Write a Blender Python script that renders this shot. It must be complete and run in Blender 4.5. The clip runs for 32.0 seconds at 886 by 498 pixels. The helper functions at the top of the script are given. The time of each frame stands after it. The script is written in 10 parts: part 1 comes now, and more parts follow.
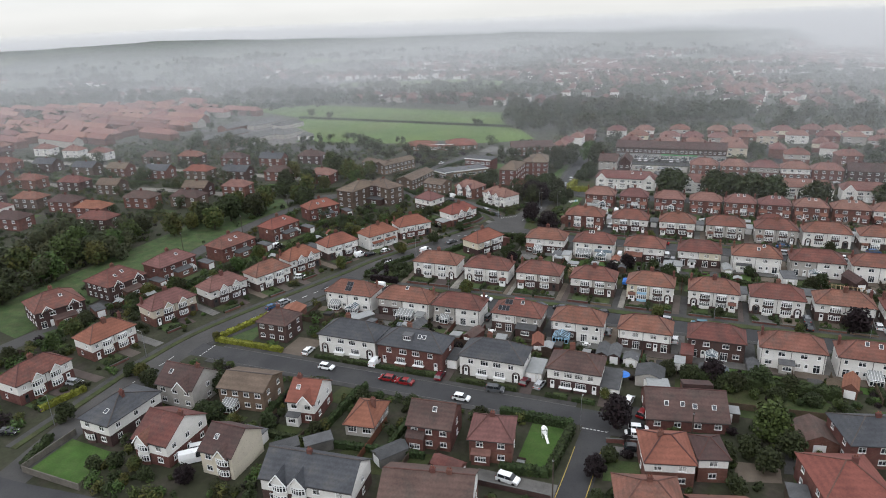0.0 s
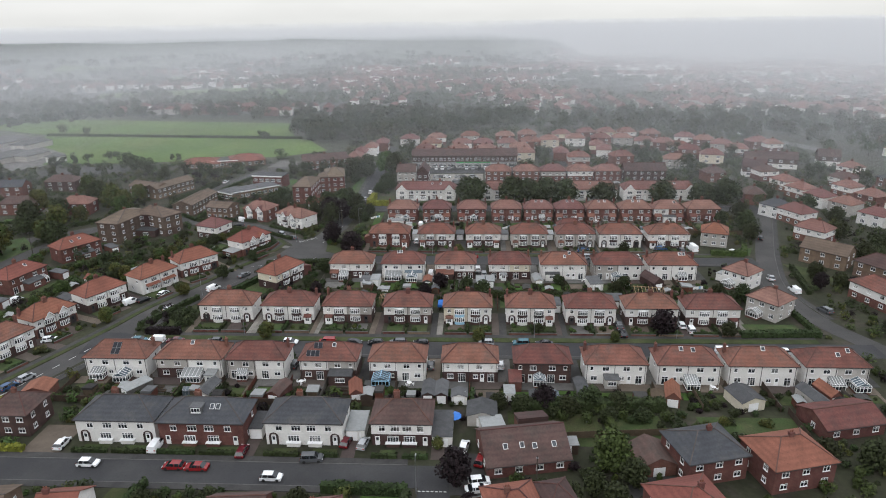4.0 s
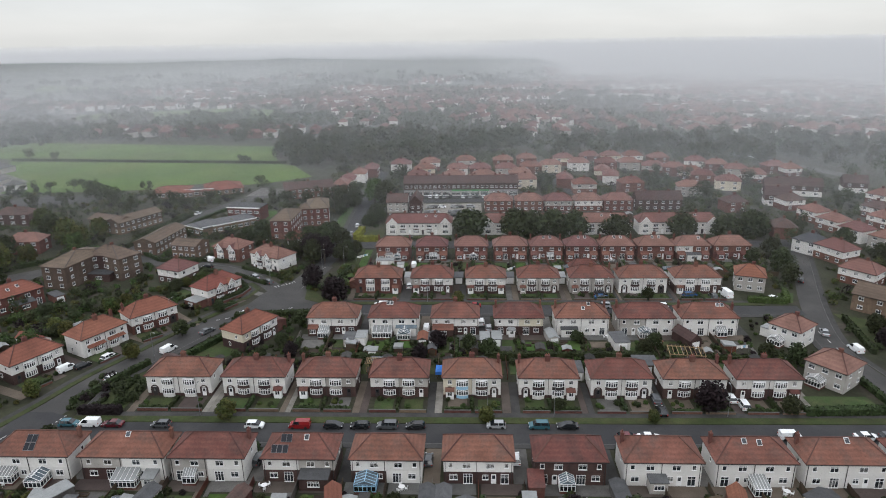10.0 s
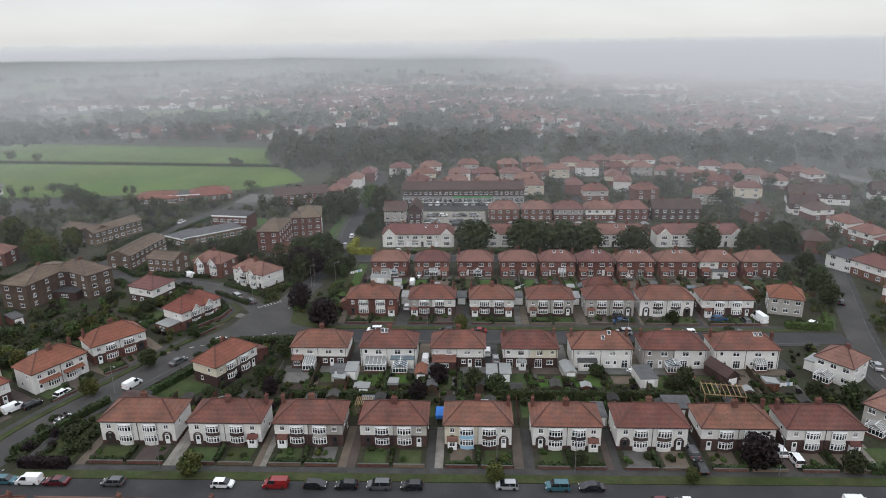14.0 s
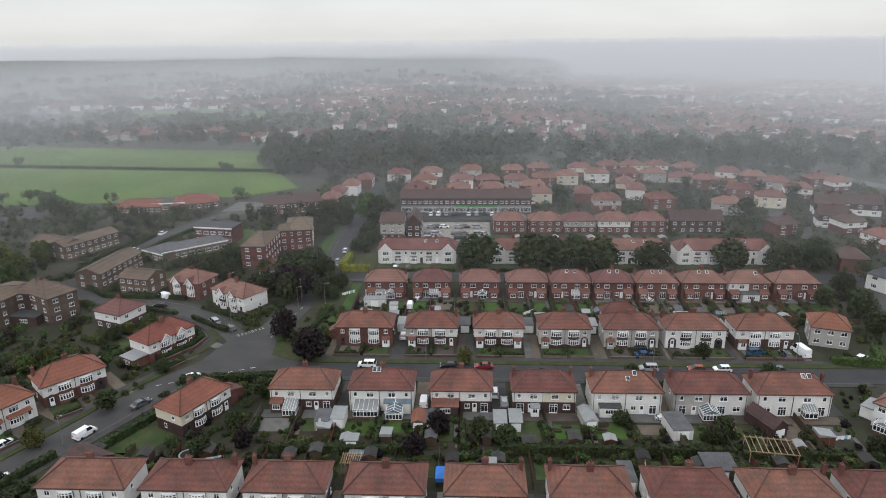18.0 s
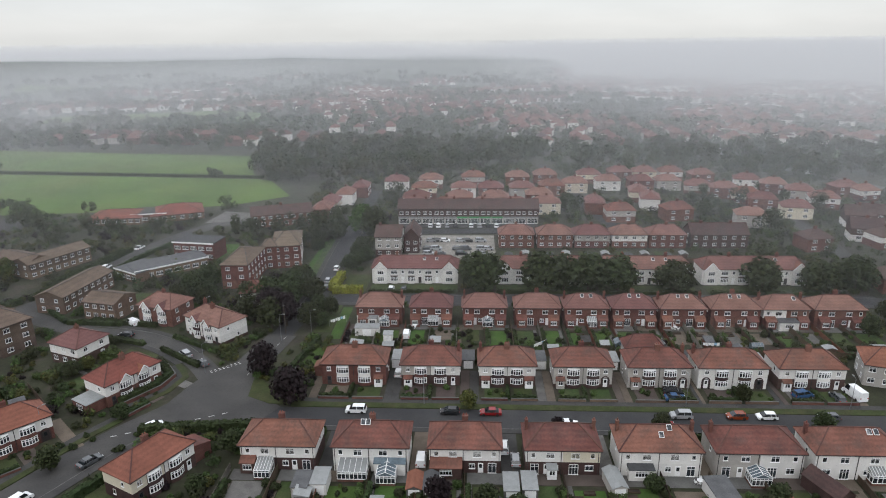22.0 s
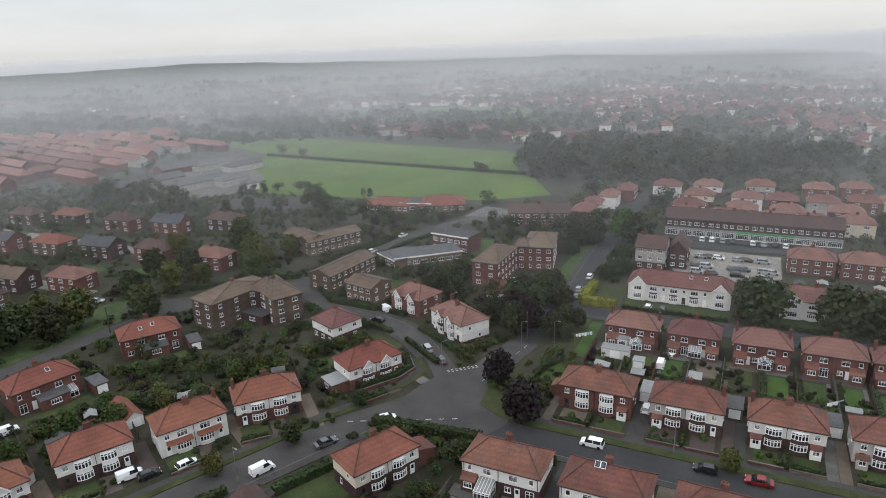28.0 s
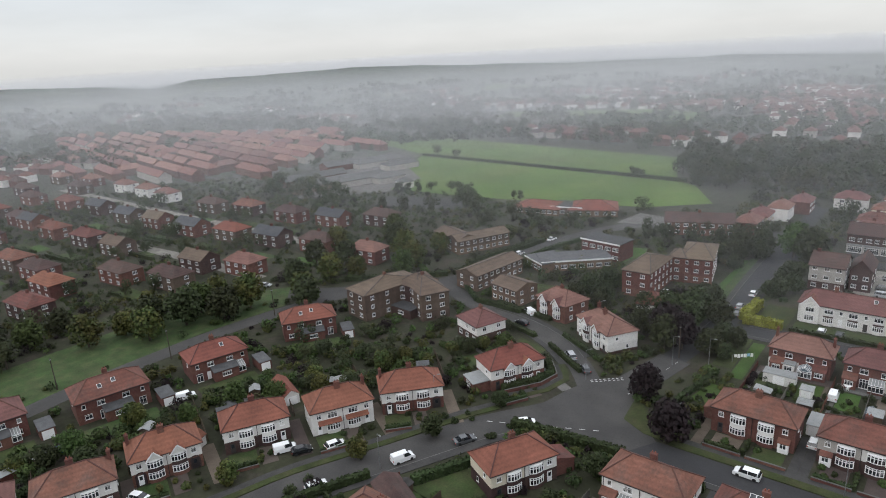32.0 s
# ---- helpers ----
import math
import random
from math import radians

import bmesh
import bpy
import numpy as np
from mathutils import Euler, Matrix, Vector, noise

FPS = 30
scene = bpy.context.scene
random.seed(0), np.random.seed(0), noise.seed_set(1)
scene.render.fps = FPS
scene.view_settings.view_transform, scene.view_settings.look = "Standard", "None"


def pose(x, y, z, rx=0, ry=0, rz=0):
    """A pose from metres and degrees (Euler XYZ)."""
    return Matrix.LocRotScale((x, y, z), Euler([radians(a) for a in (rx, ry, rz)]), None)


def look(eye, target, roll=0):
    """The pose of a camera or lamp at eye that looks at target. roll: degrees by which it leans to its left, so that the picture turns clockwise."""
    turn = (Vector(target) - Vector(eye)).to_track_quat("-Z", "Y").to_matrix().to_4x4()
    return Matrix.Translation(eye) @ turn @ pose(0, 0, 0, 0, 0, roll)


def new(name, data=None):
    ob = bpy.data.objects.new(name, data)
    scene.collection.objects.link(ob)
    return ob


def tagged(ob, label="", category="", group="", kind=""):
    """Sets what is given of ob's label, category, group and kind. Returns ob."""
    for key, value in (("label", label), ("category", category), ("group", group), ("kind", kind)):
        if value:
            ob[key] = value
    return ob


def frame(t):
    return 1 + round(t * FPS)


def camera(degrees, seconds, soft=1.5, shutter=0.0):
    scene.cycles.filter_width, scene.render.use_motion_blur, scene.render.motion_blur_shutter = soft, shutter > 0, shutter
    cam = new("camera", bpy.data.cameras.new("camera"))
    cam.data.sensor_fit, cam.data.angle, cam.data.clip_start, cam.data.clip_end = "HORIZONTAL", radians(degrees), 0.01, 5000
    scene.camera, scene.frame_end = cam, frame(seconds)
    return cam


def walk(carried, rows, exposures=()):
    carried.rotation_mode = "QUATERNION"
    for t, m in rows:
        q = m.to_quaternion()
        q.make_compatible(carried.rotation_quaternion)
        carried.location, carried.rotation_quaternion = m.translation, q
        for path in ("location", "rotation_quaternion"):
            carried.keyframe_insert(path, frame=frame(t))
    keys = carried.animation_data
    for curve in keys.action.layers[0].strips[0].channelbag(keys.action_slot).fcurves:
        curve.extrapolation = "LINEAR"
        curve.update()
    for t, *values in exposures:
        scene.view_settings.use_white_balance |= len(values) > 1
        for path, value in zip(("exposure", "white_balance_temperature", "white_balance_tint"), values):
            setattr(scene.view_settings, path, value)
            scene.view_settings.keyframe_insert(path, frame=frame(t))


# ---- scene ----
cam = camera(68.0, 32.0, 1.0)
METRES, EYE, TILT, LEAN, TURN = 136.0, 83.2, 0.0, 0.0, 21.7
ROWS = [
    (0.0, 0.0, 0.0, 0.0, -0.75, -19.81, 2.07),
    (0.5, 0.0004, 0.0201, -0.0012, -0.75, -19.81, 2.06),
    (1.0, 0.0008, 0.0402, -0.0025, -0.75, -19.78, 2.05),
    (1.5, 0.0053, 0.0609, -0.0046, -5.67, -19.87, 1.74),
    (2.0, 0.0055, 0.0829, -0.0067, -11.56, -19.97, 1.34),
    (2.5, 0.0055, 0.1041, -0.0082, -14.75, -20.0, 1.09),
    (3.0, 0.0071, 0.1245, -0.0092, -15.46, -19.99, 1.04),
    (3.5, 0.0099, 0.1447, -0.0103, -17.64, -20.0, 0.88),
    (5.5, 0.0258, 0.2237, -0.0121, -19.59, -18.14, 0.76),
    (6.0, 0.0306, 0.2429, -0.0135, -19.6, -18.1, 0.78),
    (6.5, 0.0357, 0.2622, -0.015, -19.61, -18.08, 0.79),
    (7.0, 0.0417, 0.2811, -0.0161, -19.6, -18.08, 0.81),
    (7.5, 0.0477, 0.3001, -0.0172, -19.59, -18.09, 0.83),
    (8.0, 0.0537, 0.3192, -0.0185, -19.59, -18.09, 0.84),
    (8.5, 0.0598, 0.3382, -0.02, -19.58, -18.08, 0.85),
    (9.0, 0.0663, 0.3572, -0.0214, -19.57, -18.08, 0.86),
    (9.5, 0.0724, 0.3763, -0.0229, -19.56, -18.09, 0.85),
    (10.0, 0.0788, 0.3952, -0.0243, -19.56, -18.1, 0.85),
    (10.5, 0.0853, 0.4142, -0.0256, -19.55, -18.11, 0.84),
    (11.0, 0.0919, 0.4334, -0.0273, -19.54, -18.11, 0.82),
    (11.5, 0.0981, 0.4525, -0.0289, -19.54, -18.11, 0.81),
    (12.0, 0.1046, 0.4715, -0.0306, -19.53, -18.11, 0.81),
    (12.5, 0.1112, 0.4904, -0.0321, -19.51, -18.11, 0.79),
    (13.0, 0.1177, 0.5094, -0.0339, -19.49, -18.11, 0.78),
    (13.5, 0.1242, 0.5282, -0.0354, -19.48, -18.11, 0.75),
    (14.0, 0.1307, 0.547, -0.0365, -19.46, -18.11, 0.72),
    (14.5, 0.1373, 0.5657, -0.0374, -19.45, -18.1, 0.7),
    (16.5, 0.1641, 0.6414, -0.0399, -19.37, -18.15, 0.64),
    (17.0, 0.1705, 0.6603, -0.0413, -19.35, -18.14, 0.63),
    (17.5, 0.1773, 0.679, -0.0423, -19.35, -18.12, 0.64),
    (18.0, 0.1837, 0.6981, -0.043, -19.34, -18.12, 0.62),
    (18.5, 0.1901, 0.7173, -0.0441, -19.33, -18.11, 0.59),
    (19.0, 0.1969, 0.7362, -0.0448, -19.31, -18.12, 0.59),
    (19.5, 0.2034, 0.7554, -0.0459, -19.31, -18.13, 0.59),
    (20.0, 0.2103, 0.7745, -0.0469, -19.29, -18.13, 0.61),
    (20.5, 0.2169, 0.7936, -0.0481, -19.29, -18.12, 0.62),
    (21.0, 0.2237, 0.8123, -0.0495, -19.29, -18.09, 0.64),
    (21.5, 0.2305, 0.8313, -0.0504, -19.28, -18.07, 0.63),
    (22.0, 0.2373, 0.8503, -0.0514, -19.28, -18.05, 0.63),
    (22.5, 0.244, 0.8692, -0.0525, -19.27, -18.04, 0.63),
    (23.0, 0.2505, 0.8881, -0.0535, -19.27, -18.03, 0.63),
    (23.5, 0.2572, 0.9069, -0.0551, -19.26, -18.03, 0.62),
    (24.0, 0.2633, 0.9252, -0.0567, -19.26, -18.0, 0.62),
    (24.5, 0.267, 0.9387, -0.0585, -19.17, -17.98, 0.66),
    (26.5, 0.2666, 0.9483, -0.0651, -8.26, -17.84, 1.34),
    (27.0, 0.2657, 0.9484, -0.0654, -3.23, -17.79, 1.69),
    (27.5, 0.2655, 0.9485, -0.0653, 0.78, -17.76, 1.95),
    (28.0, 0.2648, 0.9491, -0.0656, 3.73, -17.7, 2.15),
    (28.5, 0.2648, 0.9492, -0.0656, 5.43, -17.63, 2.29),
    (29.0, 0.2638, 0.9494, -0.0659, 9.26, -17.43, 2.56),
    (29.5, 0.2633, 0.9496, -0.0655, 11.91, -17.31, 2.69),
    (30.0, 0.2631, 0.9497, -0.0652, 13.03, -17.24, 2.74),
    (30.5, 0.263, 0.9499, -0.0651, 13.07, -17.2, 2.75),
    (31.0, 0.2626, 0.9499, -0.0652, 14.51, -17.09, 2.85),
    (31.5, 0.2622, 0.95, -0.0651, 16.04, -17.0, 2.94),
    (32.0, 0.2621, 0.95, -0.065, 16.83, -16.96, 2.99),
]
walk(cam, [(t, pose(0, 0, EYE, TILT, LEAN, TURN) @ pose(METRES * x, METRES * y, METRES * z, 90 + pitch, roll, yaw)) for t, x, y, z, yaw, pitch, roll in ROWS],
     [(0.0, 0.24), (3.0, 0.22), (6.0, 0.12), (12.0, 0.06), (20.0, 0.08), (32.0, 0.05)])

# ---- sky, sun and the mist in the air ----
SUN_TO = (0.22, 0.78, -0.58)
world = bpy.data.worlds.new("overcast_sky")
scene.world = world
world.use_nodes = True
wn, wl = world.node_tree.nodes, world.node_tree.links
wn.clear()


def wnode(kind, **values):
    n = wn.new(kind)
    for key, value in values.items():
        n.inputs[key].default_value = value
    return n


w_out = wn.new("ShaderNodeOutputWorld")
w_bg = wn.new("ShaderNodeBackground")
w_co = wn.new("ShaderNodeTexCoord")
w_sep = wn.new("ShaderNodeSeparateXYZ")
wl.new(w_co.outputs["Generated"], w_sep.inputs[0])
# an overcast vault, brightest overhead, with a clear strip over the hills
w_ramp = wn.new("ShaderNodeValToRGB")
w_map = wn.new("ShaderNodeMapRange")
w_map.inputs["From Min"].default_value, w_map.inputs["From Max"].default_value = -0.1, 1.0
wl.new(w_sep.outputs["Z"], w_map.inputs["Value"])
wl.new(w_map.outputs["Result"], w_ramp.inputs["Fac"])
ramp = w_ramp.color_ramp
for k, (at, col) in enumerate(((0.0, (0.70, 0.72, 0.74)), (0.088, (0.67, 0.675, 0.67)), (0.104, (0.715, 0.72, 0.72)),
                               (0.16, (0.68, 0.71, 0.74)), (0.45, (0.96, 1.0, 1.07)), (1.0, (1.40, 1.45, 1.57)))):
    e = ramp.elements[k] if k < 2 else ramp.elements.new(at)
    e.position, e.color = at, (*col, 1)
# soft cloud banks, stretched along the horizon
w_scale = wn.new("ShaderNodeMapping")
w_scale.inputs["Scale"].default_value = (3.4, 3.4, 15.0)
wl.new(w_co.outputs["Generated"], w_scale.inputs["Vector"])
w_noise = wnode("ShaderNodeTexNoise", Scale=1.3, Detail=5.0, Roughness=0.55)
wl.new(w_scale.outputs["Vector"], w_noise.inputs["Vector"])
w_cloud = wn.new("ShaderNodeMapRange")
w_cloud.inputs["From Min"].default_value, w_cloud.inputs["From Max"].default_value = 0.3, 0.7
w_cloud.inputs["To Min"].default_value, w_cloud.inputs["To Max"].default_value = 0.955, 1.055
wl.new(w_noise.outputs["Fac"], w_cloud.inputs["Value"])
w_mul = wn.new("ShaderNodeVectorMath")
w_mul.operation = "SCALE"
wl.new(w_ramp.outputs["Color"], w_mul.inputs[0])
wl.new(w_cloud.outputs["Result"], w_mul.inputs["Scale"])
# the clear sky above the cloud adds a trace of blue
w_sky = wn.new("ShaderNodeTexSky")
w_sky.sky_type, w_sky.sun_disc = "NISHITA", False
w_sky.sun_elevation, w_sky.sun_rotation = radians(36), radians(196)
w_add = wn.new("ShaderNodeVectorMath")
w_add.operation = "MULTIPLY_ADD"
w_add.inputs[1].default_value = (0.012, 0.012, 0.012)
wl.new(w_sky.outputs["Color"], w_add.inputs[0])
wl.new(w_mul.outputs[0], w_add.inputs[2])
wl.new(w_add.outputs[0], w_bg.inputs["Color"])
wl.new(w_bg.outputs[0], w_out.inputs["Surface"])

sun_data = bpy.data.lights.new("sun", "SUN")
sun_data.energy, sun_data.angle, sun_data.color = 0.5, radians(40), (1.0, 0.97, 0.93)
sun = new("sun", sun_data)
sun.matrix_world = look((0, 0, 300), (300 * SUN_TO[0], 300 * SUN_TO[1], 300 + 300 * SUN_TO[2]))

# mist: thin over the near streets, thicker down in the valley, thinning out upwards
def mist():
    m = bpy.data.materials.new("mist")
    m.use_nodes = True
    n, l = m.node_tree.nodes, m.node_tree.links
    n.clear()
    out = n.new("ShaderNodeOutputMaterial")
    vol = n.new("ShaderNodeVolumeScatter")
    vol.inputs["Color"].default_value = (0.955, 0.978, 1.0, 1)
    vol.inputs["Anisotropy"].default_value = 0.0
    sep = n.new("ShaderNodeSeparateXYZ")
    l.new(n.new("ShaderNodeNewGeometry").outputs["Position"], sep.inputs[0])

    def ramp_of(axis, a, b, lo, hi):
        r = n.new("ShaderNodeMapRange")
        for key, v in (("From Min", a), ("From Max", b), ("To Min", lo), ("To Max", hi)):
            r.inputs[key].default_value = v
        l.new(sep.outputs[axis], r.inputs["Value"])
        return r.outputs["Result"]

    def join(op, a, b):
        t = n.new("ShaderNodeMath")
        t.operation = op
        l.new(a, t.inputs[0])
        l.new(b, t.inputs[1])
        return t.outputs[0]

    near = join("ADD", ramp_of("Y", 225, 340, 0.00003, 0.00100), ramp_of("Y", 360, 560, 0.0, 0.00065))
    near = join("ADD", near, ramp_of("Y", 640, 900, 0.0, -0.00025))
    near = join("MULTIPLY", near, ramp_of("X", 0, 320, 1.0, 2.4))
    near = join("ADD", near, ramp_of("X", -185, -340, 0.0, 0.00070))
    near = join("ADD", near, ramp_of("X", -480, -800, 0.0, -0.00045))
    l.new(join("MULTIPLY", near, ramp_of("Z", 10, 54, 1.0, 0.0)), vol.inputs["Density"])
    l.new(vol.outputs[0], out.inputs["Volume"])
    me = bpy.data.meshes.new("mist")
    c = ((-3400, -500), (3400, -500), (3400, 3900), (-3400, 3900))
    me.from_pydata([(x, y, z) for z in (-420, 130) for x, y in c], [], [(3, 2, 1, 0), (4, 5, 6, 7), (0, 1, 5, 4), (1, 2, 6, 5), (2, 3, 7, 6), (3, 0, 4, 7)])
    me.materials.append(m)
    tagged(new("mist", me), "thin grey mist over the valley", "mist", "", "stuff")


mist()

# ---- materials ----
def material(name, base, rough=0.85, var=0.22, coarse=0.35, fine=6.0, bump=0.0, rand=0.12, hue=0.0, courses=0.0, second=None, second_scale=0.12,
             second_cut=(0.45, 0.6), metal=0.0, gloss=0.3, island=False):
    m = bpy.data.materials.new(name)
    m.use_nodes = True
    nt = m.node_tree
    n, l = nt.nodes, nt.links
    bsdf = n["Principled BSDF"]
    bsdf.inputs["Roughness"].default_value, bsdf.inputs["Metallic"].default_value = rough, metal
    bsdf.inputs["Specular IOR Level"].default_value = gloss
    geo = n.new("ShaderNodeNewGeometry")
    big = n.new("ShaderNodeTexNoise")
    big.inputs["Scale"].default_value, big.inputs["Detail"].default_value = coarse, 4
    small = n.new("ShaderNodeTexNoise")
    small.inputs["Scale"].default_value, small.inputs["Detail"].default_value = fine, 3
    l.new(geo.outputs["Position"], big.inputs["Vector"])
    l.new(geo.outputs["Position"], small.inputs["Vector"])
    colour = n.new("ShaderNodeRGB")
    colour.outputs[0].default_value = (*base, 1)
    out = colour.outputs[0]
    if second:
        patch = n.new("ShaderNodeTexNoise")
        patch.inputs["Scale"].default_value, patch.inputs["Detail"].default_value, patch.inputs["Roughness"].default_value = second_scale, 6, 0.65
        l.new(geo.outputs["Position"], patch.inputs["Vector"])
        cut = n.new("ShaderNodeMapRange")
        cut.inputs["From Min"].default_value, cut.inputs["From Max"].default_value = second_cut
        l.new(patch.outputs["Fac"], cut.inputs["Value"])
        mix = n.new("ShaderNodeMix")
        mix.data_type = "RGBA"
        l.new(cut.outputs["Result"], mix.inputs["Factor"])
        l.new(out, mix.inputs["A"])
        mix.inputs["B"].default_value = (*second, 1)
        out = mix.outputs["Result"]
    # value: two scales of noise and each object's own shade
    def lift(socket, lo, hi, a=0.3, b=0.7):
        r = n.new("ShaderNodeMapRange")
        r.inputs["From Min"].default_value, r.inputs["From Max"].default_value = a, b
        r.inputs["To Min"].default_value, r.inputs["To Max"].default_value = lo, hi
        l.new(socket, r.inputs["Value"])
        return r.outputs["Result"]

    def times(a, b):
        t = n.new("ShaderNodeMath")
        t.operation = "MULTIPLY"
        l.new(a, t.inputs[0])
        l.new(b, t.inputs[1])
        return t.outputs[0]

    value = times(lift(big.outputs["Fac"], 1 - var, 1 + var), lift(small.outputs["Fac"], 1 - var * 0.7, 1 + var * 0.7))
    info = n.new("ShaderNodeObjectInfo")
    value = times(value, lift(info.outputs["Random"], 1 - rand, 1 + rand, 0, 1))
    if island:
        value = times(value, lift(geo.outputs["Random Per Island"], 0.62, 1.4, 0, 1))
    if courses:
        wave = n.new("ShaderNodeTexWave")
        wave.wave_type, wave.bands_direction = "BANDS", "Z"
        wave.inputs["Scale"].default_value, wave.inputs["Distortion"].default_value = courses, 1.2
        l.new(geo.outputs["Position"], wave.inputs["Vector"])
        value = times(value, lift(wave.outputs["Fac"], 0.9, 1.06, 0, 1))
    hsv = n.new("ShaderNodeHueSaturation")
    l.new(out, hsv.inputs["Color"])
    l.new(value, hsv.inputs["Value"])
    if hue:
        l.new(lift(info.outputs["Random"], 0.5 - hue, 0.5 + hue, 0, 1), hsv.inputs["Hue"])
    l.new(hsv.outputs["Color"], bsdf.inputs["Base Color"])
    if bump:
        b = n.new("ShaderNodeBump")
        b.inputs["Strength"].default_value, b.inputs["Distance"].default_value = bump, 0.05
        l.new(small.outputs["Fac"], b.inputs["Height"])
        l.new(b.outputs["Normal"], bsdf.inputs["Normal"])
    return m


ROOF = material("clay_tile", (0.148, 0.061, 0.046), 0.85, 0.22, 0.28, 2.6, 0.3, 0.20, 0.010, 0.55, (0.095, 0.056, 0.047), 0.35, (0.45, 0.72))
ROOF_B = material("brown_tile", (0.078, 0.046, 0.04), 0.8, 0.22, 0.28, 2.6, 0.3, 0.20, 0.01, 0.55, (0.06, 0.044, 0.038), 0.35, (0.45, 0.7))
ROOF_P = material("pink_tile", (0.1575, 0.0777, 0.0651), 0.8, 0.2, 0.28, 2.6, 0.3, 0.16, 0.012, 0.55)
ROOF_O = material("orange_tile", (0.180, 0.067, 0.045), 0.8, 0.2, 0.28, 2.6, 0.3, 0.12, 0.01, 0.55)
ROOF_S = material("slate", (0.0462, 0.0490, 0.0555), 0.6, 0.22, 0.3, 2.5, 0.3, 0.12, 0, 0.55, (0.0598, 0.0571, 0.0517), 0.3, (0.5, 0.75))
ROOF_W = material("weathered_sheet_roof", (0.115, 0.115, 0.112), 0.8, 0.25, 0.2, 2.0, 0.2, 0.2, 0, 0.4, (0.085, 0.08, 0.075), 0.2, (0.45, 0.7))
ROOF_T = material("tan_tile", (0.1156, 0.0850, 0.0626), 0.85, 0.2, 0.28, 2.6, 0.3, 0.12, 0.01, 0.55)
RIDGE = material("ridge_tile", (0.085, 0.04, 0.033), 0.8, 0.2, 0.5, 3, 0.2, 0.2, 0.01)
RIDGE_S = material("grey_ridge_tile", (0.0680, 0.0578, 0.0544), 0.8, 0.2, 0.5, 3, 0.2, 0.2)
WHITE = material("white_render", (0.675, 0.66, 0.63), 0.9, 0.07, 0.5, 3, 0.1, 0.08, 0, 0, (0.55, 0.53, 0.495), 0.5, (0.55, 0.8))
CREAM = material("cream_render", (0.55, 0.50, 0.40), 0.9, 0.08, 0.5, 3, 0.1, 0.08, 0.01, 0, (0.45, 0.405, 0.335), 0.5, (0.55, 0.8))
PEBBLE = material("grey_pebbledash", (0.37, 0.35, 0.322), 0.95, 0.12, 0.6, 8, 0.3, 0.1)
BRICK = material("red_brick", (0.128, 0.056, 0.044), 0.9, 0.22, 0.6, 5, 0.3, 0.16, 0.01, 1.0, (0.125, 0.07, 0.056), 1.2, (0.5, 0.7))
BRICK_D = material("dark_brick", (0.062, 0.036, 0.032), 0.9, 0.22, 0.6, 5, 0.3, 0.16, 0.01, 1.0)
BRICK_L = material("buff_brick", (0.15, 0.104, 0.074), 0.9, 0.2, 0.6, 5, 0.3, 0.14, 0.01, 1.0)
PAINT = material("white_paint", (0.80, 0.80, 0.79), 0.5, 0.05, 0.8, 4, 0, 0.05)
# near black; besides gutters it gives the shade in porches and one bow
TRIM_D = material("dark_gutter", (0.035, 0.03, 0.03), 0.5, 0.1, 1, 5, 0, 0.2)
BAND = material("hung_tile", (0.0578, 0.0354, 0.0326), 0.8, 0.2, 0.8, 6, 0.2, 0.3, 0.02)
BLUE = material("pale_blue_paint", (0.30, 0.50, 0.66), 0.6, 0.06, 1, 4, 0, 0.05)
# near-black opaque panes, mottled with paler grey by noise
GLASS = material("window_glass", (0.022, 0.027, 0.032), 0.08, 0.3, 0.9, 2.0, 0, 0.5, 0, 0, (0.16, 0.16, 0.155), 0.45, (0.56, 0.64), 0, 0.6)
CLEAR = material("conservatory_glass", (0.10, 0.13, 0.15), 0.1, 0.2, 0.9, 3, 0, 0.3, 0, 0, None, 0.1, (0, 1), 0, 0.7)
SHEET = material("polycarbonate_sheet", (0.2295, 0.2380, 0.2338), 0.4, 0.1, 1, 4, 0, 0.12)
FELT = material("roofing_felt", (0.075, 0.076, 0.078), 0.9, 0.2, 0.7, 4, 0.2, 0.3)
FELT_D = material("dark_roofing_felt", (0.038, 0.036, 0.034), 0.9, 0.25, 0.7, 4, 0.2, 0.35, 0.02)
# terrace roofs: pink tile made paler, the distance haze put into its colour
ROOF_HAZE = material("faded_pink_tile", (0.235, 0.118, 0.098), 0.85, 0.2, 0.2, 2.0, 0.3, 0.2, 0.012, 0.55, (0.17, 0.09, 0.076), 0.2, (0.45, 0.7))
SOLAR = material("solar_cell", (0.008, 0.009, 0.013), 0.35, 0.1, 1, 3, 0, 0.1, 0, 0, None, 0.1, (0, 1), 0, 0.25)
ASPHALT = material("asphalt", (0.0353, 0.0353, 0.0370), 0.9, 0.14, 0.12, 3, 0.2, 0.04, 0, 0, (0.0463, 0.0458, 0.0458), 0.09, (0.45, 0.62))
ASPHALT_W = material("worn_asphalt", (0.052, 0.050, 0.048), 0.9, 0.16, 0.12, 3, 0.2, 0.04, 0, 0, (0.066, 0.063, 0.059), 0.09, (0.45, 0.62))
PALE = material("pale_concrete", (0.22, 0.205, 0.18), 0.9, 0.16, 0.4, 4, 0.2, 0.16, 0, 0, (0.15, 0.14, 0.12), 0.35, (0.45, 0.65))
PAVING = material("pavement_asphalt", (0.050, 0.048, 0.046), 0.9, 0.14, 0.25, 4, 0.2, 0.05, 0, 0, (0.036, 0.035, 0.034), 0.3, (0.45, 0.62))
KERB = material("kerb_stone", (0.1123, 0.1103, 0.1040), 0.9, 0.15, 0.5, 4, 0.2, 0.1)
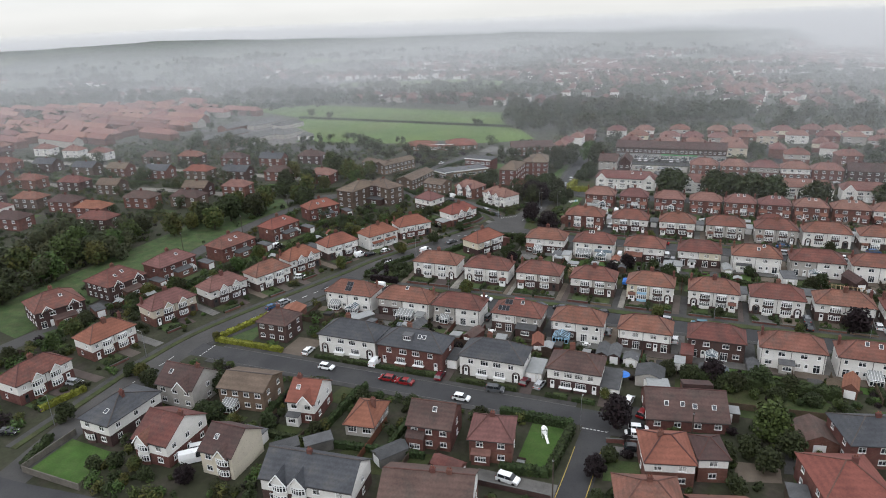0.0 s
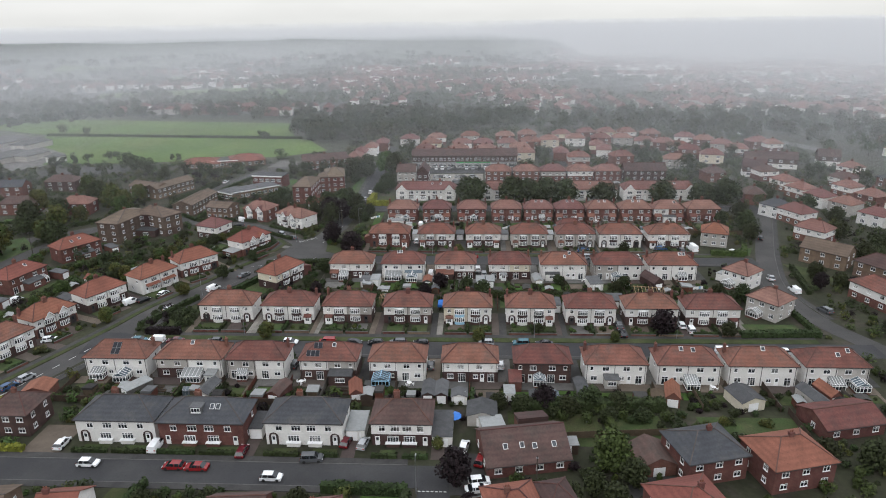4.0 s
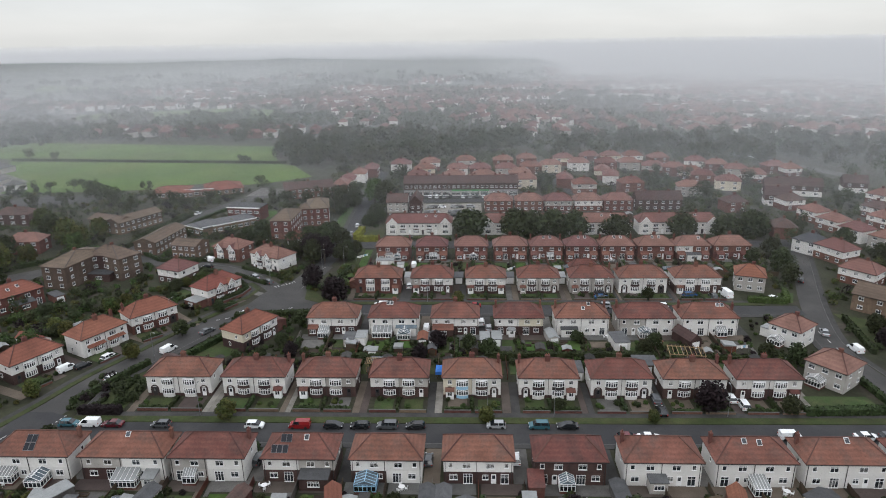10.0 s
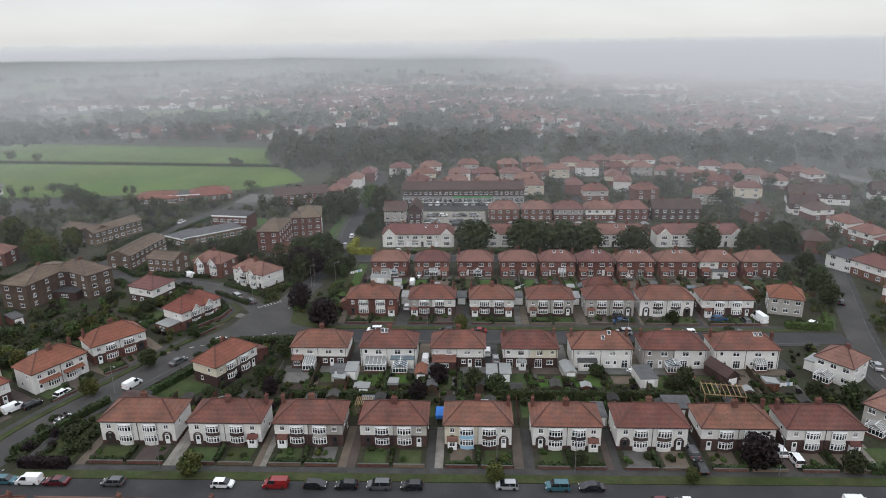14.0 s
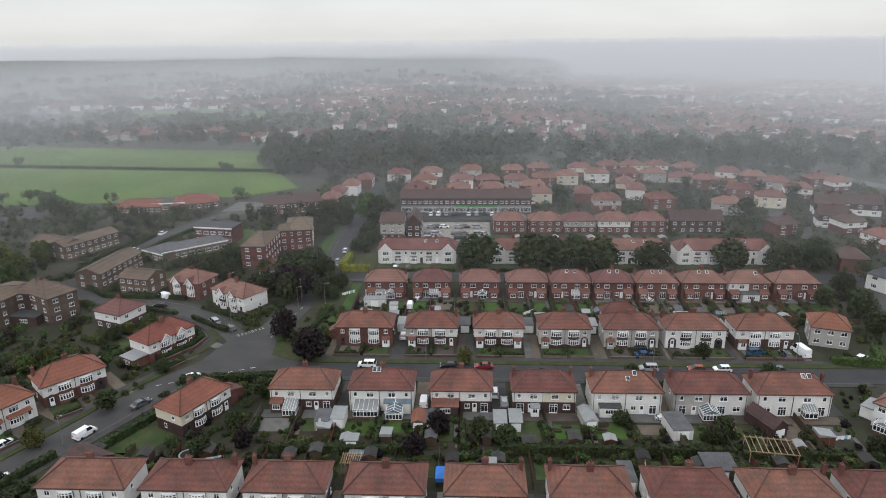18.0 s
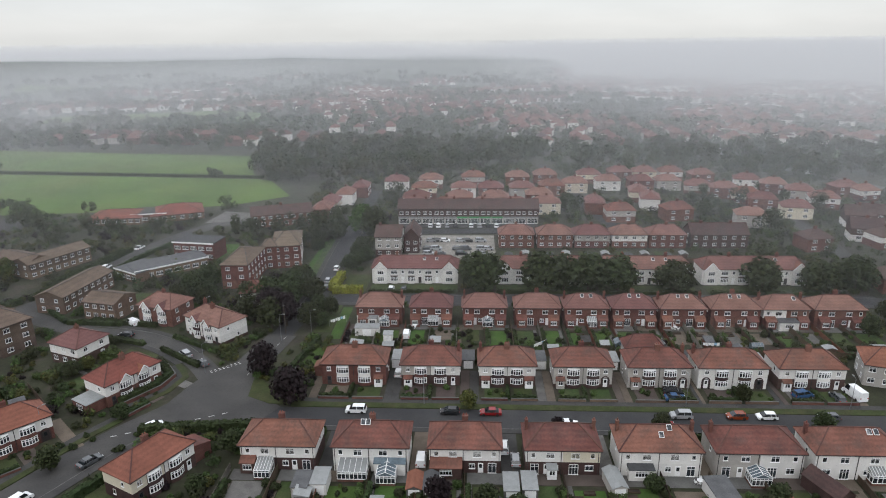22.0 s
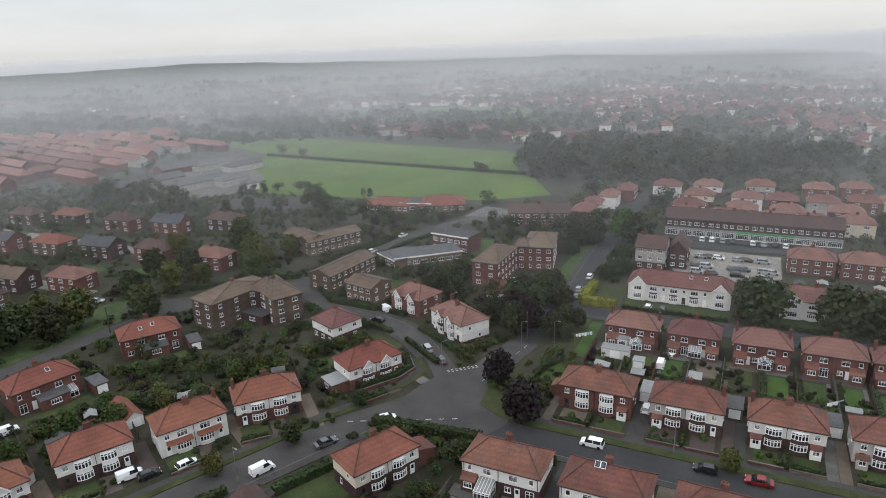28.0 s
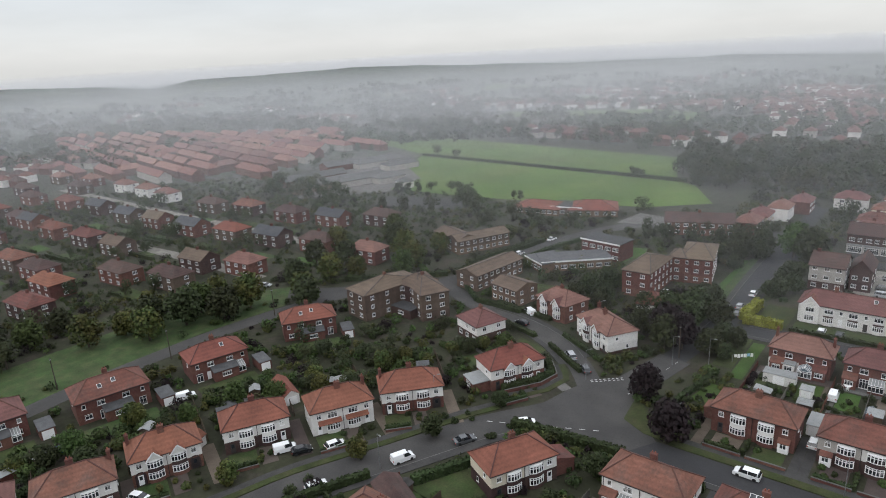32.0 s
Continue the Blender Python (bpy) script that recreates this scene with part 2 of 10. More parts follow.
CONCRETE = material("concrete", (0.1179, 0.1120, 0.1041), 0.9, 0.16, 0.4, 4, 0.2, 0.16, 0, 0, (0.0864, 0.0825, 0.0767), 0.35, (0.45, 0.65))
BLOCKS = material("block_paving", (0.0740, 0.0574, 0.0499), 0.9, 0.16, 0.4, 5, 0.2, 0.16, 0.02)
GRAVEL = material("gravel", (0.1110, 0.0888, 0.0684), 0.95, 0.16, 0.5, 7, 0.3, 0.14)
LAWN = material("mown_grass", (0.036, 0.054, 0.016), 0.95, 0.28, 0.3, 3, 0.4, 0.26, 0.025, 0, (0.054, 0.058, 0.024), 0.25, (0.42, 0.68))
LAWN_B = material("bright_mown_grass", (0.040, 0.078, 0.014), 0.95, 0.22, 0.3, 3, 0.4, 0.12, 0.01, 0, (0.056, 0.084, 0.022), 0.25, (0.45, 0.7))
GROUND = material("garden_ground", (0.029, 0.031, 0.016), 0.95, 0.3, 0.11, 0.9, 0.5, 0, 0, 0, (0.044, 0.037, 0.028), 0.13, (0.50, 0.64))
MEADOW = material("meadow_grass", (0.060, 0.110, 0.014), 0.95, 0.2, 0.03, 0.5, 0.3, 0.06, 0, 0, (0.080, 0.114, 0.022), 0.022, (0.42, 0.66))
YARD = material("yards_and_lawns", (0.075, 0.070, 0.064), 0.95, 0.3, 0.12, 1.2, 0.2, 0, 0, 0, (0.035, 0.046, 0.018), 0.09, (0.46, 0.54))
SOIL = material("garden_soil", (0.0382, 0.0281, 0.0204), 0.95, 0.25, 0.6, 4, 0.4, 0.2)
LEAF = material("leaves", (0.027, 0.034, 0.0125), 0.75, 0.2, 0.3, 2, 0, 0.22, 0.025, 0, None, 0.1, (0, 1), 0, 0.2, True)
# LEAF lightened by a third for the woods, standing in for distance haze
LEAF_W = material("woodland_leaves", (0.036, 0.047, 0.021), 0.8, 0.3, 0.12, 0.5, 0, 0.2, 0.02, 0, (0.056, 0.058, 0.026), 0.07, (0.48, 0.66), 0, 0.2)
LEAF_Y = material("yellowing_leaves", (0.0638, 0.0638, 0.0165), 0.75, 0.2, 0.3, 2, 0, 0.15, 0.02, 0, (0.0450, 0.0638, 0.0188), 0.2, (0.45, 0.6), 0, 0.2, True)
LEAF_P = material("purple_leaves", (0.0116, 0.0066, 0.0077), 0.75, 0.2, 0.3, 2, 0, 0.15, 0, 0, None, 0.1, (0, 1), 0, 0.2, True)
LEAF_G = material("golden_hedge_leaves", (0.1425, 0.1500, 0.0225), 0.75, 0.2, 0.3, 2, 0, 0.15, 0, 0, None, 0.1, (0, 1), 0, 0.2, True)
LEAF_H = material("hedge_leaves", (0.028, 0.040, 0.014), 0.8, 0.2, 0.4, 3, 0, 0.2, 0.02, 0, None, 0.1, (0, 1), 0, 0.2, True)
LEAF_L = material("fresh_green_leaves", (0.044, 0.066, 0.018), 0.75, 0.2, 0.3, 2, 0, 0.2, 0.02, 0, None, 0.1, (0, 1), 0, 0.2, True)
BRICK_M = material("brown_brick", (0.098, 0.070, 0.054), 0.9, 0.2, 0.6, 5, 0.3, 0.14, 0.01, 1.0)
BARK = material("bark", (0.060, 0.048, 0.038), 0.95, 0.25, 1, 6, 0.4, 0.15)
WOOD = material("fence_wood", (0.0689, 0.0485, 0.0331), 0.9, 0.22, 0.6, 5, 0.2, 0.25, 0.015)
WOOD_G = material("weathered_grey_wood", (0.130, 0.118, 0.100), 0.9, 0.22, 0.6, 5, 0.2, 0.25, 0.015)
WOOD_L = material("new_timber", (0.30, 0.21, 0.12), 0.85, 0.2, 0.6, 5, 0.2, 0.2, 0.01)
WOOD_R = material("rust_brown_stain", (0.1020, 0.0374, 0.0238), 0.85, 0.2, 0.6, 5, 0.2, 0.25, 0.01)
POLE = material("grey_metal", (0.22, 0.225, 0.23), 0.5, 0.1, 1, 5, 0, 0.1, 0, 0, None, 0.1, (0, 1), 0.5)
TYRE = material("tyre_rubber", (0.018, 0.018, 0.018), 0.9, 0.1, 1, 5, 0, 0.1)
CARGLASS = material("car_glass", (0.015, 0.018, 0.021), 0.06, 0.05, 1, 3, 0, 0, 0, 0, None, 0.1, (0, 1), 0, 0.7)
LAMPGLASS = material("headlight_glass", (0.55, 0.56, 0.56), 0.2, 0.05, 1, 3, 0, 0)
TAIL = material("tail_light", (0.28, 0.02, 0.015), 0.3, 0.05, 1, 3, 0, 0)
MARK = material("road_paint", (0.55, 0.55, 0.53), 0.8, 0.2, 0.8, 5, 0, 0.1)
TARP = material("blue_tarpaulin", (0.03, 0.16, 0.52), 0.5, 0.15, 0.8, 3, 0.3, 0)
HILL = material("moor_woodland", (0.034, 0.046, 0.024), 0.95, 0.4, 0.008, 0.06, 0, 0, 0, 0, (0.070, 0.080, 0.038), 0.006, (0.58, 0.64))
PAINTS = {}
for paint_name, rgb in (("white", (0.78, 0.79, 0.79)), ("black", (0.014, 0.015, 0.017)), ("silver", (0.34, 0.35, 0.36)), ("red", (0.22, 0.014, 0.016)),
                        ("blue", (0.03, 0.075, 0.16)), ("teal", (0.04, 0.12, 0.15)), ("grey", (0.09, 0.095, 0.10)), ("orange", (0.20, 0.04, 0.014)),
                        ("maroon", (0.10, 0.012, 0.018))):
    PAINTS[paint_name] = material(paint_name + "_car_paint", rgb, 0.25, 0.04, 1, 3, 0, 0.05, 0, 0, None, 0.1, (0, 1), 0, 0.6)


# ---- mesh helpers ----
class Shape:
    """Gathers boxes, prisms and faces into one mesh."""

    def __init__(self):
        self.v, self.f = [], []

    def poly(self, *pts):
        k = len(self.v)
        self.v += [tuple(p) for p in pts]
        self.f.append(tuple(range(k, k + len(pts))))
        return self

    def solid(self, bottom, top):
        n, k = len(bottom), len(self.v)
        self.v += [tuple(p) for p in bottom] + [tuple(p) for p in top]
        self.f += [tuple(k + i for i in reversed(range(n))), tuple(k + n + i for i in range(n))]
        self.f += [(k + i, k + (i + 1) % n, k + n + (i + 1) % n, k + n + i) for i in range(n)]
        return self

    def box(self, x0, x1, y0, y1, z0, z1):
        c = ((x0, y0), (x1, y0), (x1, y1), (x0, y1))
        return self.solid([(*p, z0) for p in c], [(*p, z1) for p in c])

    def prism(self, pts, z0, z1):
        return self.solid([(*p, z0) for p in pts], [(*p, z1) for p in pts])

    def bar(self, a, b, w, h):
        a, b = Vector(a), Vector(b)
        d = (b - a).normalized()
        s = d.cross(Vector((0, 0, 1)))
        s = (s.normalized() if s.length > 1e-4 else Vector((1, 0, 0))) * w / 2
        u = s.cross(d).normalized() * h / 2
        ring = lambda p: [p - s - u, p + s - u, p + s + u, p - s + u]
        return self.solid(ring(a), ring(b))

    def tube(self, a, b, ra, rb, n=8):
        a, b = Vector(a), Vector(b)
        d = (b - a).normalized()
        s = d.orthogonal().normalized()
        u = d.cross(s)
        ring = lambda p, r: [p + (s * math.cos(2 * math.pi * i / n) + u * math.sin(2 * math.pi * i / n)) * r for i in range(n)]
        return self.solid(ring(a, ra), ring(b, rb))

    def mesh(self, name):
        me = bpy.data.meshes.new(name)
        me.from_pydata(self.v, [], self.f)
        me.update()
        return me


KEPT = {}


def kept(key, build):
    """One mesh for each key, shared by all the parts that look alike."""
    if key not in KEPT:
        KEPT[key] = build()
    return KEPT[key]


def painted(me, *mats):
    if not me.materials:
        for m in mats:
            me.materials.append(m)
    return me


def part(name, shape, mat, parent=None, label="", at=None):
    me = shape.mesh(name) if isinstance(shape, Shape) else shape
    ob = new(name, painted(me, mat))
    if parent:
        ob.parent = parent
    if at is not None:
        ob.matrix_basis = at
    if label:
        ob["label"] = label
    return ob


def shared(name, key, build, mat, parent=None, label="", at=None):
    me = kept((key, mat.name), lambda: painted(build().mesh(name), mat))
    return part(name, me, mat, parent, label, at)


# ground that is taken: one cell a metre
OCC = np.zeros((760, 560), bool)
OCC_X, OCC_Y = -460, 20


def take(centre, rz, hx, hy):
    """Marks a turned rectangle as taken."""
    r = math.hypot(hx, hy)
    i0, i1 = int(max(0, centre[0] - r - OCC_X)), int(min(760, centre[0] + r - OCC_X + 1))
    j0, j1 = int(max(0, centre[1] - r - OCC_Y)), int(min(560, centre[1] + r - OCC_Y + 1))
    if i1 <= i0 or j1 <= j0:
        return
    gx, gy = np.meshgrid(np.arange(i0, i1) + 0.5 + OCC_X - centre[0], np.arange(j0, j1) + 0.5 + OCC_Y - centre[1], indexing="ij")
    c, s = math.cos(rz), math.sin(rz)
    OCC[i0:i1, j0:j1] |= (abs(gx * c + gy * s) <= hx) & (abs(gy * c - gx * s) <= hy)


def take_poly(pts):
    """Marks a convex outline as taken."""
    p = np.array(pts)
    lo, hi = p.min(0), p.max(0)
    i0, i1 = int(max(0, lo[0] - OCC_X)), int(min(760, hi[0] - OCC_X + 1))
    j0, j1 = int(max(0, lo[1] - OCC_Y)), int(min(560, hi[1] - OCC_Y + 1))
    if i1 <= i0 or j1 <= j0:
        return
    gx, gy = np.meshgrid(np.arange(i0, i1) + 0.5 + OCC_X, np.arange(j0, j1) + 0.5 + OCC_Y, indexing="ij")
    side = [(b[0] - a[0]) * (gy - a[1]) - (b[1] - a[1]) * (gx - a[0]) for a, b in zip(p, np.roll(p, -1, 0))]
    OCC[i0:i1, j0:j1] |= np.all([v >= 0 for v in side], 0) | np.all([v <= 0 for v in side], 0)


def thing(name, m, label, category, group="", kind=""):
    ob = new(name)
    ob.matrix_basis = m
    ob.empty_display_size = 0.5
    return tagged(ob, label, category, group, kind)


# long ridge of hills on the skyline: bearing in degrees, dip of the crest below eye level
BEAR = (-110, -85, -72, -66, -62, -59, -54, -46, -36, -28, -18, -16, -6, 5.8, 7.4, 9, 15, 22, 32, 50)
DIP = (1.2, 1.0, 1.2, 1.45, 1.9, 1.35, 1.36, 1.12, 1.47, 1.68, 1.72, 1.62, 2.02, 2.08, 2.5, 3.2, 3.95, 4.2, 4.4, 4.6)
SLOPE = ((950, 0.0), (1150, 0.13), (1350, 0.32), (1550, 0.55), (1700, 0.74), (1850, 0.93), (1950, 1.0), (2300, 0.8), (4400, 0.5))


def ground_z(x, y):
    """The land is level round the streets, dips gently and then climbs to the ridge."""
    base = -max(0.0, math.hypot(x, y) - 650) * 0.022
    r = math.hypot(x, y - 130)
    if r < 950 or y < 100:
        return base
    a = math.degrees(math.atan2(x, y - 130))
    crest = 76 - 1950 * math.tan(radians(float(np.interp(a, BEAR, DIP))))
    f = float(np.interp(r, [p[0] for p in SLOPE], [p[1] for p in SLOPE]))
    knolls = 7.0 * noise.noise((x * 0.006, y * 0.006, 1.0)) * min(1.0, (r - 950) / 200) * (1.0 if r < 1750 else 0.3) + 1.2 * noise.noise((x * 0.03, y * 0.03, 4.0)) * min(1.0, (r - 950) / 400)
    return base + max(0.0, crest - base) * f + knolls


# ---- parts of houses ----
def hip_roof(w, d, eaves, rise, hip, over=0.4, t=0.16):
    x, y, rx = w / 2 + over, d / 2 + over, max(0.05, w / 2 + over - hip)
    s = Shape()
    c = [(-x, -y), (x, -y), (x, y), (-x, y)]
    z0, z1, zr = eaves - 0.1, eaves - 0.1 + t, eaves + rise
    s.v += [(*p, z0) for p in c] + [(*p, z1) for p in c] + [(-rx, 0, zr), (rx, 0, zr)]
    s.f += [(3, 2, 1, 0), (0, 1, 5, 4), (1, 2, 6, 5), (2, 3, 7, 6), (3, 0, 4, 7), (4, 5, 9, 8), (5, 6, 9), (6, 7, 8, 9), (7, 4, 8)]
    return s


def hip_ridges(w, d, eaves, rise, hip, over=0.4, t=0.16):
    x, y, rx = w / 2 + over, d / 2 + over, max(0.05, w / 2 + over - hip)
    z1, zr = eaves - 0.1 + t + 0.04, eaves + rise + 0.04
    s = Shape()
    s.bar((-rx, 0, zr), (rx, 0, zr), 0.24, 0.12)
    for sx in (-1, 1):
        for sy in (-1, 1):
            s.bar((sx * x, sy * y, z1), (sx * rx, 0, zr), 0.22, 0.1)
    return s


def gable_roof(w, d, eaves, rise, over=0.35, t=0.16):
    """The ridge runs along x."""
    x, y = w / 2 + over, d / 2 + over
    s = Shape()
    prof = [(-y, eaves - 0.1), (0, eaves + rise - t), (y, eaves - 0.1), (y, eaves - 0.1 + t), (0, eaves + rise), (-y, eaves - 0.1 + t)]
    k = 6
    s.v += [(-x, a, b) for a, b in prof] + [(x, a, b) for a, b in prof]
    s.f += [(0, 1, 4, 5), (1, 2, 3, 4), (k, k + 5, k + 4, k + 1), (k + 1, k + 4, k + 3, k + 2)]
    s.f += [(i, k + i, k + (i + 1) % 6, (i + 1) % 6) for i in range(6)]
    return s


def gable_wall(w, d, eaves, rise):
    s = Shape()
    y = d / 2
    for x0, x1 in ((-w / 2, -w / 2 + 0.3), (w / 2 - 0.3, w / 2)):
        s.solid([(x0, -y, eaves), (x0, y, eaves), (x0, 0, eaves + rise - 0.18)], [(x1, -y, eaves), (x1, y, eaves), (x1, 0, eaves + rise - 0.18)])
    return s


def window_frame(w, h, arch=False):
    s = Shape()
    b, o = 0.075, 0.07
    s.box(-w / 2, w / 2, -o, 0, 0, b).box(-w / 2, w / 2, -o, 0, h - b, h)
    s.box(-w / 2 - 0.06, w / 2 + 0.06, -o - 0.08, 0, -0.09, 0)
    n = max(1, round(w / 0.62))
    for i in range(n + 1):
        x = -w / 2 + (w - b) * i / n
        s.box(x, x + b, -o, 0, 0, h)
    if h > 1:
        s.box(-w / 2, w / 2, -o + 0.01, 0, h * 0.7, h * 0.7 + 0.06)
    return s


FACES = {"f": 0, "b": 180, "l": -90, "r": 90}


def far_window(w, h):
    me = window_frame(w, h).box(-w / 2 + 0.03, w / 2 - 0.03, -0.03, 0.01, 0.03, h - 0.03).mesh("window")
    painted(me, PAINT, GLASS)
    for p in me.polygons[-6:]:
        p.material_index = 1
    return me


def far_house(p, q, d, roof, wall, label, eaves=5.2, rise=2.8, hip=3.8, kind="hip", cols=2, name="house", category="house", group="", chim=True, z=0.0, storeys=2, low=None):
    """A house further off: walls, roof, chimney and the windows of the seen face."""
    m, w = facade(p, q, d)
    take(m.translation, m.to_euler().z, w / 2 + 1.0, d / 2 + 2.0)
    w = round(w)
    ob = thing(name, pose(0, 0, z) @ m, label, category, group)
    shared("wall", ("fw", w, d, eaves), lambda: Shape().box(-w / 2, w / 2, -d / 2, d / 2, -1.5, eaves), wall, ob)
    if low:
        shared("lower_wall", ("flw", w, d), lambda: Shape().box(-w / 2 - 0.03, w / 2 + 0.03, -d / 2 - 0.03, d / 2 + 0.03, -1.5, 2.6), low, ob)
    if kind == "hip":
        shared("roof", ("hip", w, d, eaves, rise, hip), lambda: hip_roof(w, d, eaves, rise, hip), roof, ob)
    else:
        shared("roof", ("gab", w, d, eaves, rise), lambda: gable_roof(w, d, eaves, rise), roof, ob)
        shared("gable", ("gabw", w, d, eaves, rise), lambda: gable_wall(w, d, eaves, rise), wall, ob)
    for j in range(storeys if cols else 0):
        for i in range(cols):
            at = on_face("f", w, d, round(w * ((i + 0.5) / cols - 0.5), 2), 0.95 + 2.55 * j, 0.03)
            part("window", kept(("farwin", 1.7, 1.25), lambda: far_window(1.7, 1.25)), PAINT, ob, "", at)
    if chim:
        shared("chimney", ("fchim", rise), lambda: Shape().box(-0.5, 0.5, -0.35, 0.35, rise - 0.8, rise + 0.9).box(-0.56, 0.56, -0.41, 0.41, rise + 0.6, rise + 0.78), BRICK, ob, "", pose(0, 0, eaves))
    return ob


def on_face(face, w, d, x, z, out=0.0):
    half = d / 2 if face in "fb" else w / 2
    return pose(0, 0, 0, 0, 0, FACES[face]) @ pose(x, -half - out, z)


FINE = [True]


def window(house, dims, face, x, z, w, h, frame_mat=None, out=0.0):
    """A framed window; further off, frame and glass are one mesh."""
    at = on_face(face, *dims, x, z, out)
    if not FINE[0] or face in "lr":
        return part("window", kept(("farwin", w, h), lambda: far_window(w, h)), PAINT, house, "", at)
    win = shared("window", ("frame", w, h), lambda: window_frame(w, h), frame_mat or PAINT, house, "", at)
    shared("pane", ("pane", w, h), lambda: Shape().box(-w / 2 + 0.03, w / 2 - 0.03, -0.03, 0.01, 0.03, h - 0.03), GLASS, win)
    return win


def door(house, dims, face, x, mat=None, arch=False, w=0.95, h=2.05):
    at = on_face(face, *dims, x, 0.12)

    def leaf():
        s = Shape().box(-w / 2, w / 2, -0.05, 0, 0, h)
        s.box(-w / 2 + 0.14, w / 2 - 0.14, -0.07, -0.04, 0.2, 0.9).box(-w / 2 + 0.14, w / 2 - 0.14, -0.07, -0.04, 1.9, 1.96)
        return s

    ob = shared("door", ("door", w, h), leaf, mat or PAINT, house, "", at)
    if not FINE[0]:
        return ob
    shared("door_light", ("doorlight", w, h), lambda: Shape().box(-w / 2 + 0.2, w / 2 - 0.2, -0.06, 0, 1.05, h - 0.22), GLASS, ob)
    if arch:
        def ring():
            s, r0, r1 = Shape(), 0.72, 0.98
            pts = [(math.cos(math.pi * i / 10), math.sin(math.pi * i / 10)) for i in range(11)]
            for (c0, s0), (c1, s1) in zip(pts, pts[1:]):
                q = [(r0 * c0, r0 * s0), (r1 * c0, r1 * s0), (r1 * c1, r1 * s1), (r0 * c1, r0 * s1)]
                s.solid([(a, 0, 1.75 + b) for a, b in q], [(a, -0.09, 1.75 + b) for a, b in q])
            s.box(-0.98, -0.72, -0.09, 0, -0.12, 1.75).box(0.72, 0.98, -0.09, 0, -0.12, 1.75)
            return s
        shared("porch_arch", "arch", ring, BAND, house, "", at)
        # flat dark sheet round the door, standing for the shade inside a porch
        shared("porch_recess", "recess", lambda: Shape().box(-0.72, 0.72, -0.02, 0.01, -0.1, 2.2), TRIM_D, house, "", at)
    return ob


def bow_pts(w, deep, n=5):
    return [(-w / 2 + w * i / n, -deep * math.sin(math.pi * min(1, max(0, 0.16 + 0.68 * i / n)))) for i in range(n + 1)]


def bay(house, dims, x, apron, dado, frame_mat=None, w=2.7, deep=0.75, upper=True):
    """A two-storey bow window with a tile-hung apron between the floors."""
    at = on_face("f", *dims, x, 0)
    pts = bow_pts(w, deep)
    ring = pts + [(w / 2, 0.0), (-w / 2, 0.0)]
    body = shared("bay", ("bay", w, deep, upper), lambda: Shape().prism(ring, 2.3, 3.15 if upper else 2.6), apron, house, "", at)
    if upper:
        shared("bay_head", ("bayh", w, deep), lambda: Shape().prism(ring, 4.6, 4.85), PAINT, body)
    shared("bay_base", ("bayb", w, deep), lambda: Shape().prism(ring, 0, 0.85), dado, body)
    for z0, z1 in ((0.85, 2.3), (3.15, 4.6))[:2 if upper else 1]:
        def bars(z0=z0, z1=z1):
            s = Shape()
            for (x0, y0), (x1, y1) in zip(pts, pts[1:]):
                for z in (z0 + 0.05, z1 - 0.05, z0 + (z1 - z0) * 0.7):
                    s.bar((x0, y0, z), (x1, y1, z), 0.09, 0.1)
            for px, py in pts:
                s.box(px - 0.07, px + 0.07, py - 0.07, py + 0.07, z0, z1)
            return s

        fr = shared("bay_window", ("bayw", w, deep, z0), bars, frame_mat or PAINT, body)
        inner = [(px * 0.985, py * 0.95) for px, py in pts] + [(w / 2, 0.0), (-w / 2, 0.0)]
        shared("pane", ("bayp", w, deep, z0), lambda: Shape().prism(inner, z0 + 0.03, z1 - 0.03), GLASS, fr)


def chimney(house, x, y, base, top, mat=None, w=0.95, d=0.62, pots=2):
    hgt = top - base

    def stack():
        s = Shape().box(-w / 2, w / 2, -d / 2, d / 2, 0, hgt - 0.25)
        return s.box(-w / 2 - 0.06, w / 2 + 0.06, -d / 2 - 0.06, d / 2 + 0.06, hgt - 0.25, hgt - 0.08).box(-w / 2, w / 2, -d / 2, d / 2, hgt - 0.08, hgt)

    c = shared("chimney", ("chim", w, d, round(hgt, 2)), stack, mat or BRICK, house, "", pose(x, y, base))
    for i in range(pots):
        shared("chimney_pot", "pot", lambda: Shape().tube((0, 0, 0), (0, 0, 0.42), 0.13, 0.1, 8), ROOF_O, c, "", pose((i - (pots - 1) / 2) * w / (pots + 0.3), 0, hgt))


